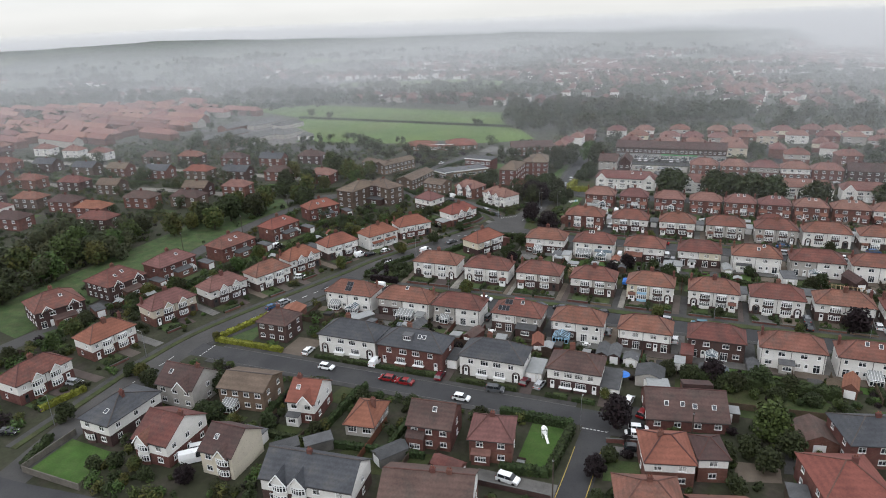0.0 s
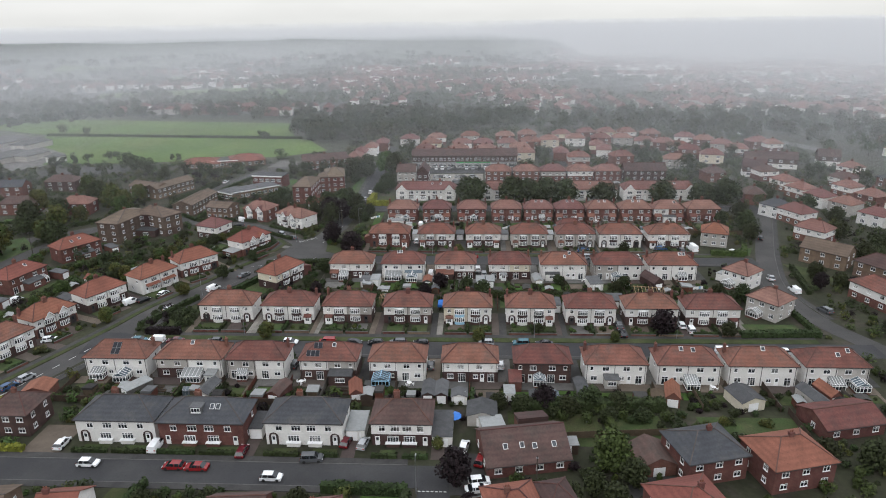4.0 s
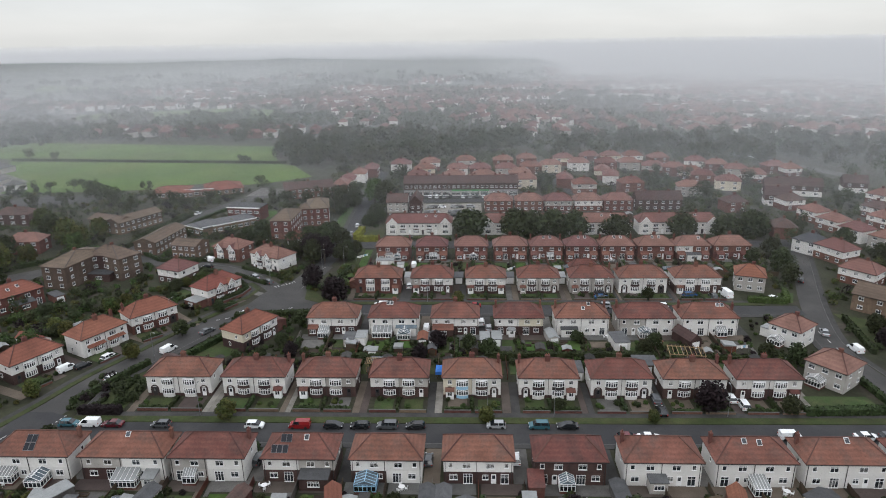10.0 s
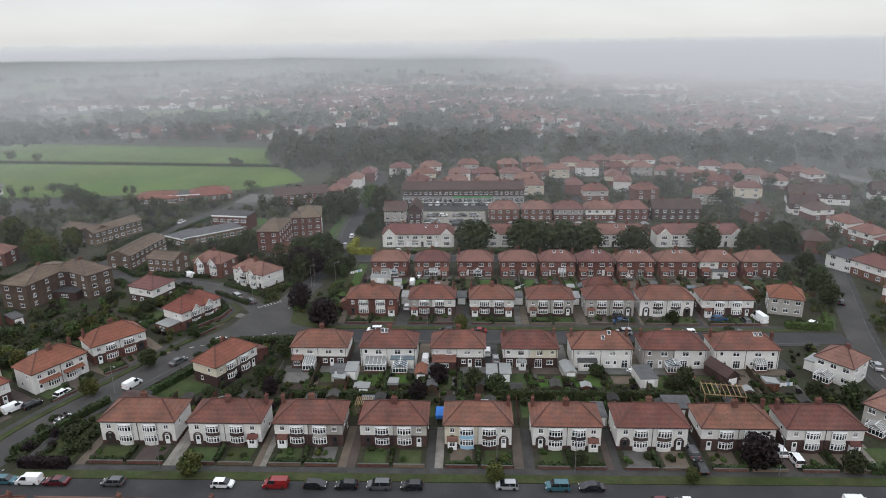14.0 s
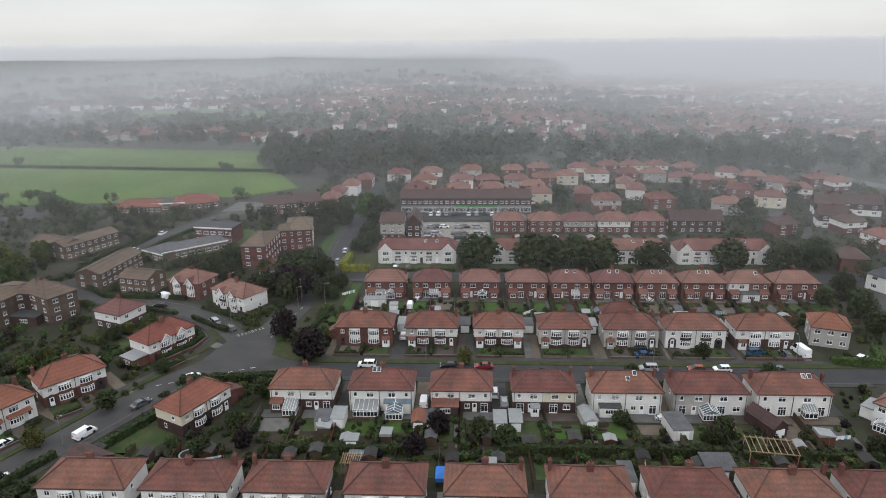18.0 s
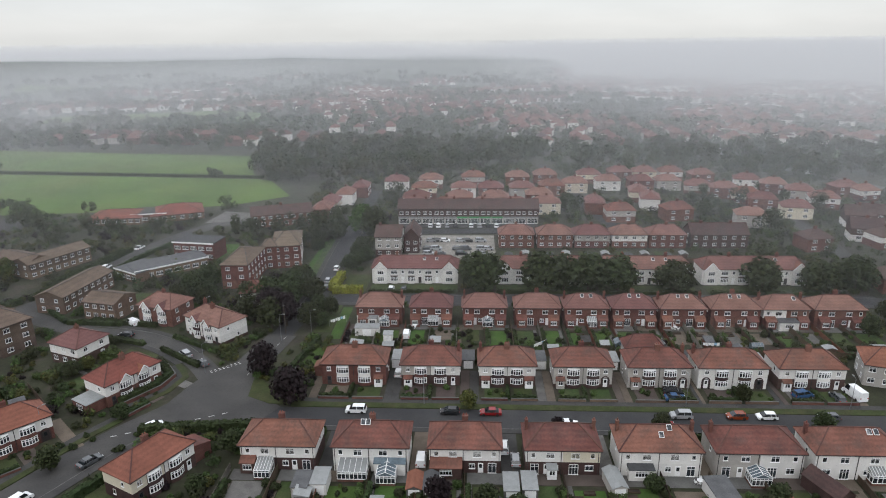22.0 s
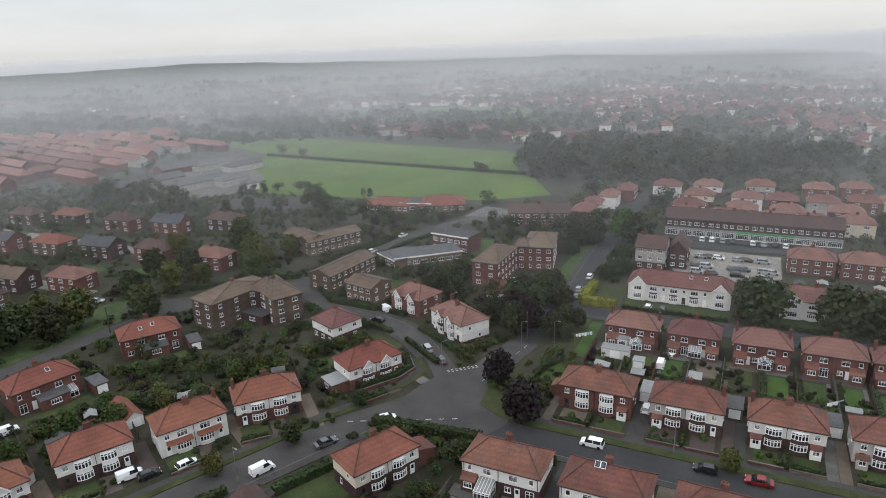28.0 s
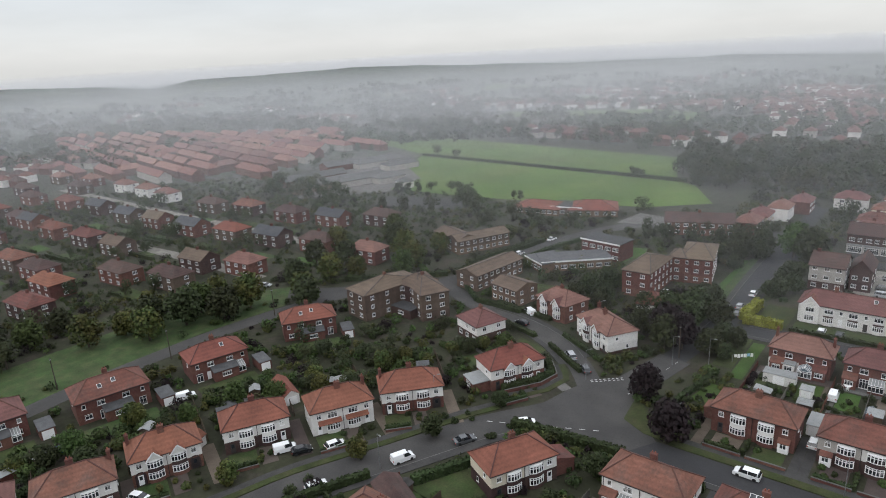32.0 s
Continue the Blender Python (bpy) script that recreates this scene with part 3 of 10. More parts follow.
def conservatory(house, dims, face, x, w=3.2, deep=2.8, glass=None, frame_mat=None, peak=True, low=2.1, high=2.9):
    """Dwarf wall, glazed sides and a pitched or lean-to glass roof."""
    at = on_face(face, *dims, x, 0)
    fm, gm = frame_mat or PAINT, glass or CLEAR
    base = shared("conservatory", ("cons", w, deep), lambda: Shape().box(-w / 2, w / 2, -deep, 0, 0, 0.6), BRICK, house, "glazed conservatory with white frames", at)
    shared("pane", ("consg", w, deep, low), lambda: Shape().box(-w / 2 + 0.05, w / 2 - 0.05, -deep + 0.05, -0.01, 0.6, low), GLASS, base)

    def bars():
        s = Shape()
        n = max(2, round(w / 0.75))
        for i in range(n + 1):
            px = -w / 2 + w * i / n
            s.box(px - 0.05, px + 0.05, -deep - 0.03, -deep + 0.05, 0.55, low)
        m = max(2, round(deep / 0.8))
        for i in range(m + 1):
            py = -deep * i / m
            for px in (-w / 2, w / 2):
                s.box(px - 0.04, px + 0.04, py - 0.05, py + 0.05, 0.55, low)
        for z in (0.6, low - 0.35, low):
            s.box(-w / 2 - 0.05, w / 2 + 0.05, -deep - 0.05, -deep + 0.05, z - 0.05, z + 0.05)
            s.box(-w / 2 - 0.05, -w / 2 + 0.05, -deep, 0, z - 0.05, z + 0.05).box(w / 2 - 0.05, w / 2 + 0.05, -deep, 0, z - 0.05, z + 0.05)
        if peak:
            for sx in (-1, 1):
                for i in range(5):
                    py = -deep * i / 4
                    s.bar((sx * w / 2, py, low + 0.03), (0, py, high + 0.03), 0.07, 0.06)
            s.bar((0, -deep, high + 0.05), (0, 0, high + 0.05), 0.12, 0.1)
        else:
            for i in range(6):
                px = -w / 2 + w * i / 5
                s.bar((px, -deep, low + 0.03), (px, 0, high + 0.03), 0.06, 0.06)
        return s

    def roof():
        s = Shape()
        if peak:
            return s.solid([(-w / 2, -deep, low), (w / 2, -deep, low), (0, -deep, high)], [(-w / 2, 0, low), (w / 2, 0, low), (0, 0, high)])
        return s.solid([(-w / 2, -deep, low - 0.04), (-w / 2, 0, low - 0.04), (-w / 2, 0, high)], [(w / 2, -deep, low - 0.04), (w / 2, 0, low - 0.04), (w / 2, 0, high)])

    shared("conservatory_frame", ("consf", w, deep, low, high, peak), bars, fm, base)
    shared("conservatory_roof", ("consr", w, deep, low, high, peak), roof, gm, base)


def extension(house, dims, face, x, w, deep, h, wall, roof=None, lean=0.0, win=True):
    """A single-storey extension; lean raises its roof towards the house."""
    at = on_face(face, *dims, x, 0)
    base = shared("extension", ("ext", w, deep, h), lambda: Shape().box(-w / 2, w / 2, -deep, 0, 0, h), wall, house, "", at)
    o = 0.15
    shared("extension_roof", ("extr", w, deep, h, lean), lambda: Shape().solid(
        [(-w / 2 - o, -deep - o, h), (w / 2 + o, -deep - o, h), (w / 2 + o, 0, h), (-w / 2 - o, 0, h)],
        [(-w / 2 - o, -deep - o, h + 0.14), (w / 2 + o, -deep - o, h + 0.14), (w / 2 + o, 0, h + 0.14 + lean), (-w / 2 - o, 0, h + 0.14 + lean)]), roof or FELT, base)
    if win:
        ww = round(min(w * 0.6, 2.2), 1)
        fr = shared("window", ("frame", ww, 1.1), lambda: window_frame(ww, 1.1), PAINT, base, "", pose(0, -deep, 0.95))
        shared("pane", ("pane", ww, 1.1), lambda: Shape().box(-ww / 2 + 0.03, ww / 2 - 0.03, -0.03, 0.01, 0.03, 1.07), GLASS, fr)


def skylight(house, dims, eaves, rise, x, frac, side=-1, w=0.75, h=1.0, mat=None, label=""):
    """A roof window lying in the slope, frac of the way up."""
    d = dims[1]
    run = d / 2 + 0.4
    ang = math.degrees(math.atan2(rise + 0.1, run))
    y, z = side * run * (1 - frac), eaves - 0.06 + (rise + 0.1) * frac
    at = pose(x, y, z + 0.16) @ (pose(0, 0, 0, 0, 0, 0) if side < 0 else pose(0, 0, 0, 0, 0, 180)) @ pose(0, 0, 0, ang)
    fr = shared("roof_window", ("sky", w, h), lambda: Shape().box(-w / 2 - 0.07, w / 2 + 0.07, -h / 2 - 0.07, h / 2 + 0.07, -0.12, 0.03), mat or PAINT, house, label, at)
    shared("pane", ("skyp", w, h, mat is None), lambda: Shape().box(-w / 2, w / 2, -h / 2, h / 2, -0.05, 0.05), GLASS if mat is None else mat, fr)


def solar(house, dims, eaves, rise, x, frac, cols, rows, pw=1.0, ph=1.6):
    run = dims[1] / 2 + 0.4
    ang = math.degrees(math.atan2(rise + 0.1, run))
    for i in range(cols):
        for j in range(rows):
            f = frac + (j - (rows - 1) / 2) * ph / math.hypot(run, rise)
            at = pose(x + (i - (cols - 1) / 2) * (pw + 0.06), -run * (1 - f), eaves - 0.06 + (rise + 0.1) * f + 0.2) @ pose(0, 0, 0, ang)
            p = shared("solar_panel", ("solf", pw, ph), lambda: Shape().box(-pw / 2, pw / 2, -ph / 2 + 0.02, ph / 2 - 0.02, -0.05, 0.02), POLE, house, "", at)
            shared("solar_cells", ("solc", pw, ph), lambda: Shape().box(-pw / 2 + 0.04, pw / 2 - 0.04, -ph / 2 + 0.06, ph / 2 - 0.06, 0, 0.035), SOLAR, p)


def facade(p, q, d):
    """The pose and width of a house whose seen face runs from p to q, and which is d deep behind it."""
    a, b = Vector(p), Vector(q)
    run = (b - a).normalized()
    mid = (a + b) / 2 + Vector((-run.y, run.x)) * d / 2
    return pose(mid.x, mid.y, 0, 0, 0, math.degrees(math.atan2(run.y, run.x))), (b - a).length


def shell(name, p, q, d, label, category, roof, up, low, eaves=5.25, rise=3.3, hip=4.0, split=2.65, kind="hip", group="", dado=None, ridges=True, gutter=None):
    """Walls by halves and storeys, and the roof. Returns the thing and its plan size."""
    m, w = facade(p, q, d)
    w = round(w, 1)
    take(m.translation, m.to_euler().z, w / 2 + 1.0, d / 2 + 2.2)
    house = thing(name, m, label, category, group)
    dims = (w, d)
    halves = ((-w / 2, 0), (0, w / 2)) if len(up) > 1 or len(low) > 1 else ((-w / 2, w / 2),)
    for k, (x0, x1) in enumerate(halves):
        u, l = up[k % len(up)], low[k % len(low)]
        shared("lower_wall", ("lw", w, d, k, x1, split), lambda: Shape().box(x0, x1, -d / 2, d / 2, -0.2, split), l, house)
        shared("upper_wall", ("uw", w, d, k, x1, split, eaves), lambda: Shape().box(x0, x1, -d / 2 - (0.03 if u != l else 0), d / 2 + (0.03 if u != l else 0), split, eaves), u, house)
        if dado:
            shared("plinth", ("pl", w, d, k, x1), lambda: Shape().box(x0 - 0.03 * (x0 < 0), x1 + 0.03 * (x1 > 0), -d / 2 - 0.04, d / 2 + 0.04, -0.2, 0.75), dado, house)
    rid = RIDGE_S if roof in (ROOF_S, ROOF_T) else RIDGE
    if kind == "hip":
        shared("roof", ("hip", w, d, eaves, rise, hip), lambda: hip_roof(w, d, eaves, rise, hip), roof, house)
        if ridges:
            shared("ridge_tiles", ("hipr", w, d, eaves, rise, hip), lambda: hip_ridges(w, d, eaves, rise, hip), rid, house)
    else:
        at = None if kind == "gable" else pose(0, 0, 0, 0, 0, 90)
        a, b = (w, d) if kind == "gable" else (d, w)
        shared("roof", ("gab", a, b, eaves, rise), lambda: gable_roof(a, b, eaves, rise), roof, house, "", at)
        shared("gable", ("gabw", a, b, eaves, rise), lambda: gable_wall(a, b, eaves, rise), up[-1], house, "", at)
        if ridges:
            shared("ridge_tiles", ("gabr", a, eaves, rise), lambda: Shape().bar((-a / 2 - 0.3, 0, eaves + rise + 0.03), (a / 2 + 0.3, 0, eaves + rise + 0.03), 0.24, 0.12), rid, house, "", at)
    if kind != "cross":
        shared("gutter", ("gut", w), lambda: Shape().box(-w / 2 - 0.4, w / 2 + 0.4, -0.05, 0.05, -0.14, -0.02), gutter or TRIM_D, house, "", pose(0, -d / 2 - 0.45, eaves))
    return house, dims


def drainpipes(house, dims, face, xs, h=5.1):
    for x in xs:
        shared("drainpipe", ("pipe", h), lambda: Shape().box(-0.05, 0.05, -0.12, -0.02, 0, h), TRIM_D, house, "", on_face(face, *dims, x, 0))


def front_semi(p, q, roof=None, up=(WHITE,), low=(BRICK,), apron=(BAND, BAND), d=8.0, frames=(None, None), arch=True, label="", porch=(0, 0), seed=0, group="semis",
               chim=True, rise=2.95, plinth=None, dado=None, hip=4.2, gables=False, canopy=False):
    """A pair of semi-detached houses seen from the street: bows beside the party wall, doors at the ends."""
    roof = roof or ROOF
    house, dims = shell("semi_detached_house", p, q, d, label or "red tiled semi-detached pair with white rendered upper walls and bow windows", "house", roof, up, low, rise=rise, hip=hip, group=group, dado=plinth)
    w = dims[0]
    for k, sx in ((0, -1), (1, 1)):
        if canopy:
            bay(house, dims, sx * 0.168 * w, apron[k], low[k % len(low)], frames[k], upper=False)
            window(house, dims, "f", sx * 0.168 * w, 3.3, 2.0, 1.25, frames[k])
            shared("canopy", ("canopy", w), lambda: Shape().solid([(-2.4, -1.15, 2.5), (2.4, -1.15, 2.5), (2.4, 0, 2.5), (-2.4, 0, 2.5)], [(-2.4, -1.15, 2.6), (2.4, -1.15, 2.6), (2.4, 0, 3.1), (-2.4, 0, 3.1)]), roof, house, "tiled canopy over the bay and the door", on_face("f", *dims, sx * 0.22 * w, 0))
        else:
            bay(house, dims, sx * 0.168 * w, apron[k], (dado[k] if isinstance(dado, tuple) else dado) or low[k % len(low)], frames[k])
        window(house, dims, "f", sx * 0.385 * w, 3.5, 0.95, 1.05, frames[k])
        door(house, dims, "f", sx * 0.385 * w, None if (seed + k) % 3 else TRIM_D, arch)
        if porch[k]:
            x = sx * 0.385 * w
            extension(house, dims, "f", x, 1.8, 1.0, 2.0, PAINT if porch[k] == 1 else low[k % len(low)], ROOF if porch[k] == 1 else roof, 0.5)
        side = "lr"[k]
        window(house, dims, side, -sx * 0.2 * d, 3.5, 0.7, 0.9)
        window(house, dims, side, sx * 0.15 * d, 1.0, 0.7, 1.0)
        if gables:
            gablet(house, dims, sx * 0.168 * w, 2.7, 4.9, 1.55, roof, up[k % len(up)])
    drainpipes(house, dims, "f", (0,))
    if chim:
        chimney(house, 0, -0.5 if seed % 2 else 0.4, 5.25 + rise - 1.0, 5.25 + rise + 1.0, w=1.15, d=0.7, pots=2)
        if seed % 3 == 1:
            chimney(house, w / 2 - 0.35, 2.2, 5.3, 7.9, w=0.6, d=0.8, pots=1)
        if seed % 3 == 2:
            chimney(house, -w / 2 + 0.35, 2.2, 5.3, 7.9, w=0.6, d=0.8, pots=1)
    return house, dims


def rear_semi(p, q, roof=None, up=(WHITE,), low=(BRICK,), d=7.6, label="", extras=(), seed=0, group="semis", chim=(0.0,), rise=3.0, hip=4.0, pipes=True):
    """A pair seen from its gardens."""
    roof = roof or ROOF
    house, dims = shell("semi_detached_house", p, q, d, label or "red tiled semi-detached pair, back wall with garden doors", "house", roof, up, low, rise=rise, hip=hip, group=group)
    w = dims[0]
    for k, sx in ((0, -1), (1, 1)):
        window(house, dims, "f", sx * 0.4 * w, 3.55, 0.8, 1.0)
        window(house, dims, "f", sx * 0.17 * w, 3.4, 1.55, 1.15)
        if (seed + k) % 2:
            window(house, dims, "f", sx * 0.15 * w, 0.1, 1.7, 2.1)
            window(house, dims, "f", sx * 0.36 * w, 0.95, 1.5, 1.15)
        else:
            window(house, dims, "f", sx * 0.38 * w, 0.1, 1.5, 2.1)
            door(house, dims, "f", sx * 0.22 * w)
            window(house, dims, "f", sx * 0.1 * w, 1.0, 1.1, 1.05)
        side = "lr"[k]
        window(house, dims, side, 0.8, 3.4, 0.7, 0.9)
    if pipes:
        drainpipes(house, dims, "f", (-w / 2 + 0.3, -0.3, w / 2 - 0.3))
    for c in chim:
        if abs(c) < 0.1:
            chimney(house, 0, 0.6, 5.25 + rise - 1.0, 5.25 + rise + 1.0, w=1.1, d=0.7, pots=2)
        else:
            chimney(house, c * (w / 2 - 0.4), 1.6 if abs(c) > 0.99 else 0, 5.3, 8.0, w=0.55, d=0.75, pots=1)
    for e in extras:
        kind, a = e[0], e[1:]
        if kind == "cons":
            conservatory(house, dims, "f", *a)
        elif kind == "lean":
            conservatory(house, dims, "f", a[0], a[1], a[2], a[3] if len(a) > 3 else SHEET, None, False)
        elif kind == "ext":
            extension(house, dims, "f", *a)
        elif kind == "sky":
            skylight(house, dims, 5.25, rise, *a)
        elif kind == "solar":
            solar(house, dims, 5.25, rise, *a)
    return house, dims


def gablet(house, dims, x, w, base, rise, roof, wall, out=0.75, back=3.0):
    """A small gable over a bay, its roof running back into the main slope."""
    at = on_face("f", *dims, x, 0)
    g = shared("gablet", ("gbw", w, base, rise, out), lambda: Shape().solid(
        [(-w / 2 + 0.15, -out, base), (w / 2 - 0.15, -out, base), (0, -out, base + rise - 0.15)], [(-w / 2 + 0.15, 0.6, base), (w / 2 - 0.15, 0.6, base), (0, 0.6, base + rise - 0.15)]), wall, house, "", at)

    def slopes():
        s = Shape()
        for sx in (-1, 1):
            a = [(sx * (w / 2 + 0.2), base - 0.15), (0, base + rise), (0, base + rise + 0.16), (sx * (w / 2 + 0.2), base + 0.02)]
            s.solid([(px, -out - 0.25, pz) for px, pz in a], [(px, back, pz) for px, pz in a])
        return s

    shared("gablet_roof", ("gbr", w, base, rise, out, back), slopes, roof, g)
    shared("bargeboard", ("gbb", w, base, rise, out), lambda: Shape().bar((-w / 2 - 0.2, -out - 0.27, base - 0.05), (0, -out - 0.27, base + rise + 0.1), 0.06, 0.22).bar((w / 2 + 0.2, -out - 0.27, base - 0.05), (0, -out - 0.27, base + rise + 0.1), 0.06, 0.22), PAINT, g)


def plain_house(p, q, d, label, roof, up, low, eaves=5.2, rise=2.9, hip=3.8, kind="hip", cols=4, side=1, storeys=2, chim=(0.0,), name="house", category="house", group="", ridges=True,
                win=(1.4, 1.15), split=2.65, frame_mat=None, doors=(), backs=False):
    """Any other house: storeys of windows on the seen face and on the ends."""
    house, dims = shell(name, p, q, d, label, category, roof, up, low, eaves, rise, hip, min(split, eaves - 0.3), kind, group, None, ridges)
    w = dims[0]
    step = 2.6
    for j in range(storeys):
        z = 0.95 + j * step if storeys > 1 else 1.0
        for i in range(cols):
            x = w * ((i + 0.5) / cols - 0.5)
            if j == 0 and i in doors:
                door(house, dims, "f", x)
            else:
                window(house, dims, "f", round(x, 2), z, *win, frame_mat)
        for f in "lr":
            for i in range(side):
                window(house, dims, f, d * ((i + 0.5) / side - 0.5) if side > 1 else 0.6, z, min(1.1, win[0]), win[1], frame_mat)
        if backs:
            for i in range(cols):
                window(house, dims, "b", round(w * ((i + 0.5) / cols - 0.5), 2), z, *win, frame_mat)
    for c in chim:
        along = c * (w / 2 - 0.5)
        if kind == "cross":
            chimney(house, 0, c * (d / 2 - 0.5), eaves + rise - 0.9, eaves + rise + 0.9, pots=1)
        else:
            chimney(house, along, 0, eaves + (rise - 0.9 if kind == "gable" or abs(c) < 0.3 else 0.2), eaves + rise + 0.8, pots=2 if FINE[0] else 0)
    return house, dims


def outbuilding(name, x, y, rz, w, d, h, rise, wall, roof, label, category, kind="gable", door_mat=None):
    """Shed or garage, door in its -y end; the ridge runs along y."""
    take((x, y), radians(rz), w / 2 + 0.8, d / 2 + 1.2)
    ob = thing(name, pose(x, y, 0, 0, 0, rz), label, category)
    part("wall", kept(("obw", w, d, h, wall.name), lambda: painted(Shape().box(-w / 2, w / 2, -d / 2, d / 2, -0.1, h).mesh("wall"), wall)), wall, ob)
    if kind == "gable":
        shared("roof", ("obr", d, w, h, rise), lambda: gable_roof(d, w, h, rise, 0.2, 0.08), roof, ob, "", pose(0, 0, 0, 0, 0, 90))
        shared("gable", ("obg", d, w, h, rise), lambda: gable_wall(d, w, h, rise), wall, ob, "", pose(0, 0, 0, 0, 0, 90))
    else:
        shared("roof", ("obf", w, d, h, rise), lambda: Shape().solid(
            [(-w / 2 - 0.12, -d / 2 - 0.12, h), (w / 2 + 0.12, -d / 2 - 0.12, h), (w / 2 + 0.12, d / 2 + 0.12, h), (-w / 2 - 0.12, d / 2 + 0.12, h)],
            [(-w / 2 - 0.12, -d / 2 - 0.12, h + 0.1), (w / 2 + 0.12, -d / 2 - 0.12, h + 0.1), (w / 2 + 0.12, d / 2 + 0.12, h + 0.1 + rise), (-w / 2 - 0.12, d / 2 + 0.12, h + 0.1 + rise)]), roof, ob)
    dw = min(w * 0.75, 2.3)
    shared("door", ("obd", round(dw, 2), h), lambda: Shape().box(-dw / 2, dw / 2, -0.05, 0.02, 0.02, min(2.0, h - 0.15)), door_mat or PAINT, ob, "", pose(0, -d / 2, 0))
    return ob


# ---- plants ----
def leaf_cloud(centres, radii, n, size, rng, flat=1.0, tilt=0.55, corners=4):
    """Leaf sprays spread over clumps: small tilted quads."""
    c = np.array(centres)
    r = np.array(radii)
    pick = rng.choice(len(c), n, p=r ** 2 / np.sum(r ** 2))
    d = rng.normal(size=(n, 3))
    d /= np.linalg.norm(d, axis=1, keepdims=True)
    pos = c[pick] + d * (r[pick] * rng.uniform(0.72 if tilt > 0.3 else 0.9, 1.06 if tilt > 0.3 else 1.03, n))[:, None] * np.array((1, 1, flat))
    nor = d + rng.normal(scale=tilt, size=(n, 3)) + np.array((0, 0, 0.35))
    nor /= np.linalg.norm(nor, axis=1, keepdims=True)
    t = np.cross(nor, rng.normal(size=(n, 3)))
    t /= np.linalg.norm(t, axis=1, keepdims=True)
    b = np.cross(nor, t)
    s = (size * rng.uniform(0.6, 1.35, n))[:, None]
    quad = np.stack([pos - t * s - b * s * 0.6, pos + t * s * 0.5 - b * s * 0.8, pos + t * s + b * s * 0.6, pos - t * s * 0.5 + b * s * 0.9], 1)
    return quad[:, :corners].reshape(-1, 3)


def quads_mesh(name, verts, mat, extra=None, corners=4):
    n = len(verts) // corners
    faces = np.arange(n * corners).reshape(n, corners).tolist()
    v = verts.tolist()
    if extra:
        k = len(v)
        v += extra.v
        faces += [tuple(k + i for i in f) for f in extra.f]
    me = bpy.data.meshes.new(name)
    me.from_pydata(v, [], faces)
    me.update()
    me.materials.append(mat)
    return me


def tree_kit(seed, mat, tall=1.0, n=1550, size=0.37, conifer=False):
    """A trunk with limbs and a crown of leaf clumps, about 10 m high and 8 m wide at scale one."""
    rng = np.random.default_rng(seed)
    wood = Shape()
    wood.tube((0, 0, -0.3), (0.05, 0.03, 3.0 * tall), 0.32, 0.22)
    cs, rs = [], []
    if conifer:
        for i in range(26):
            f = i / 25
            a = i * 2.4
            rad = 1.9 * (1 - f) + 0.15
            cs.append((rad * math.cos(a) * 0.7, rad * math.sin(a) * 0.7, 1.2 + 9 * tall * f))
            rs.append(0.45 + 0.9 * (1 - f))
        wood.tube((0, 0, 0), (0, 0, 9 * tall), 0.25, 0.05)
    else:
        for i in range(19):
            a, f = i * 2.399, (i + 0.5) / 19
            rad = 3.1 * math.sin(math.pi * (0.2 + 0.7 * f)) * rng.uniform(0.7, 1.15)
            z = (2.0 + 6.2 * f) * tall
            cs.append((rad * math.cos(a), rad * math.sin(a), z))
            rs.append(rng.uniform(1.2, 2.0))
            if i % 3 == 0:
                wood.tube((0.05, 0.03, 2.4 * tall), (rad * math.cos(a) * 0.8, rad * math.sin(a) * 0.8, z), 0.14, 0.04, 6)
        cs.append((0, 0, 5.6 * tall))
        rs.append(2.4)
    leaves = leaf_cloud(cs, rs, n, size, rng)
    return painted(wood.mesh("trunk"), BARK), quads_mesh("crown", leaves, mat)


TREES = {}


def tree(x, y, s=1.0, kind="green", variant=None, label="", z=None, category="tree", wide=1.0):
    if not TREES:
        for k, m in (("green", LEAF), ("yellow", LEAF_Y), ("purple", LEAF_P), ("fresh", LEAF_L)):
            TREES[k] = [tree_kit(10 + i + 7 * len(TREES), m, (0.95, 1.1, 0.85, 1.0)[i]) for i in range(4 if k == "green" else 2)]
        TREES["golden"] = [tree_kit(55, LEAF_G, 0.9)]
        TREES["conifer"] = [tree_kit(77, LEAF, 1.0, 1300, 0.3, True)]
        TREES["shrub"] = [tree_kit(90 + i, m, 0.45, 900, 0.42) for i, m in enumerate((LEAF, LEAF, LEAF_H, LEAF_Y))]
        TREES["purple_shrub"] = [tree_kit(97, LEAF_P, 0.5, 900, 0.42)]
    kit = TREES[kind]
    v = (int(abs(x * 7 + y * 13)) if variant is None else variant) % len(kit)
    words = {"green": "broad-leaved tree with a full green crown", "yellow": "tree with a yellowing early autumn crown", "purple": "copper beech tree with dark purple leaves",
             "conifer": "tall dark green conifer", "golden": "bright golden-green garden tree", "fresh": "broad-leaved tree with a fresh green crown", "shrub": "rounded green garden shrub", "purple_shrub": "dark purple-leaved garden shrub"}[kind]
    ob = thing("shrub" if "shrub" in kind else "tree", pose(x, y, ground_z(x, y) if z is None else z, 0, 0, (x * 37 + y * 91) % 360) @ Matrix.Diagonal((s * wide, s * wide, s, 1)), label or words, "shrub" if "shrub" in kind else category)
    part("trunk", kit[v][0], BARK, ob)
    part("crown", kit[v][1], None, ob)
    return ob


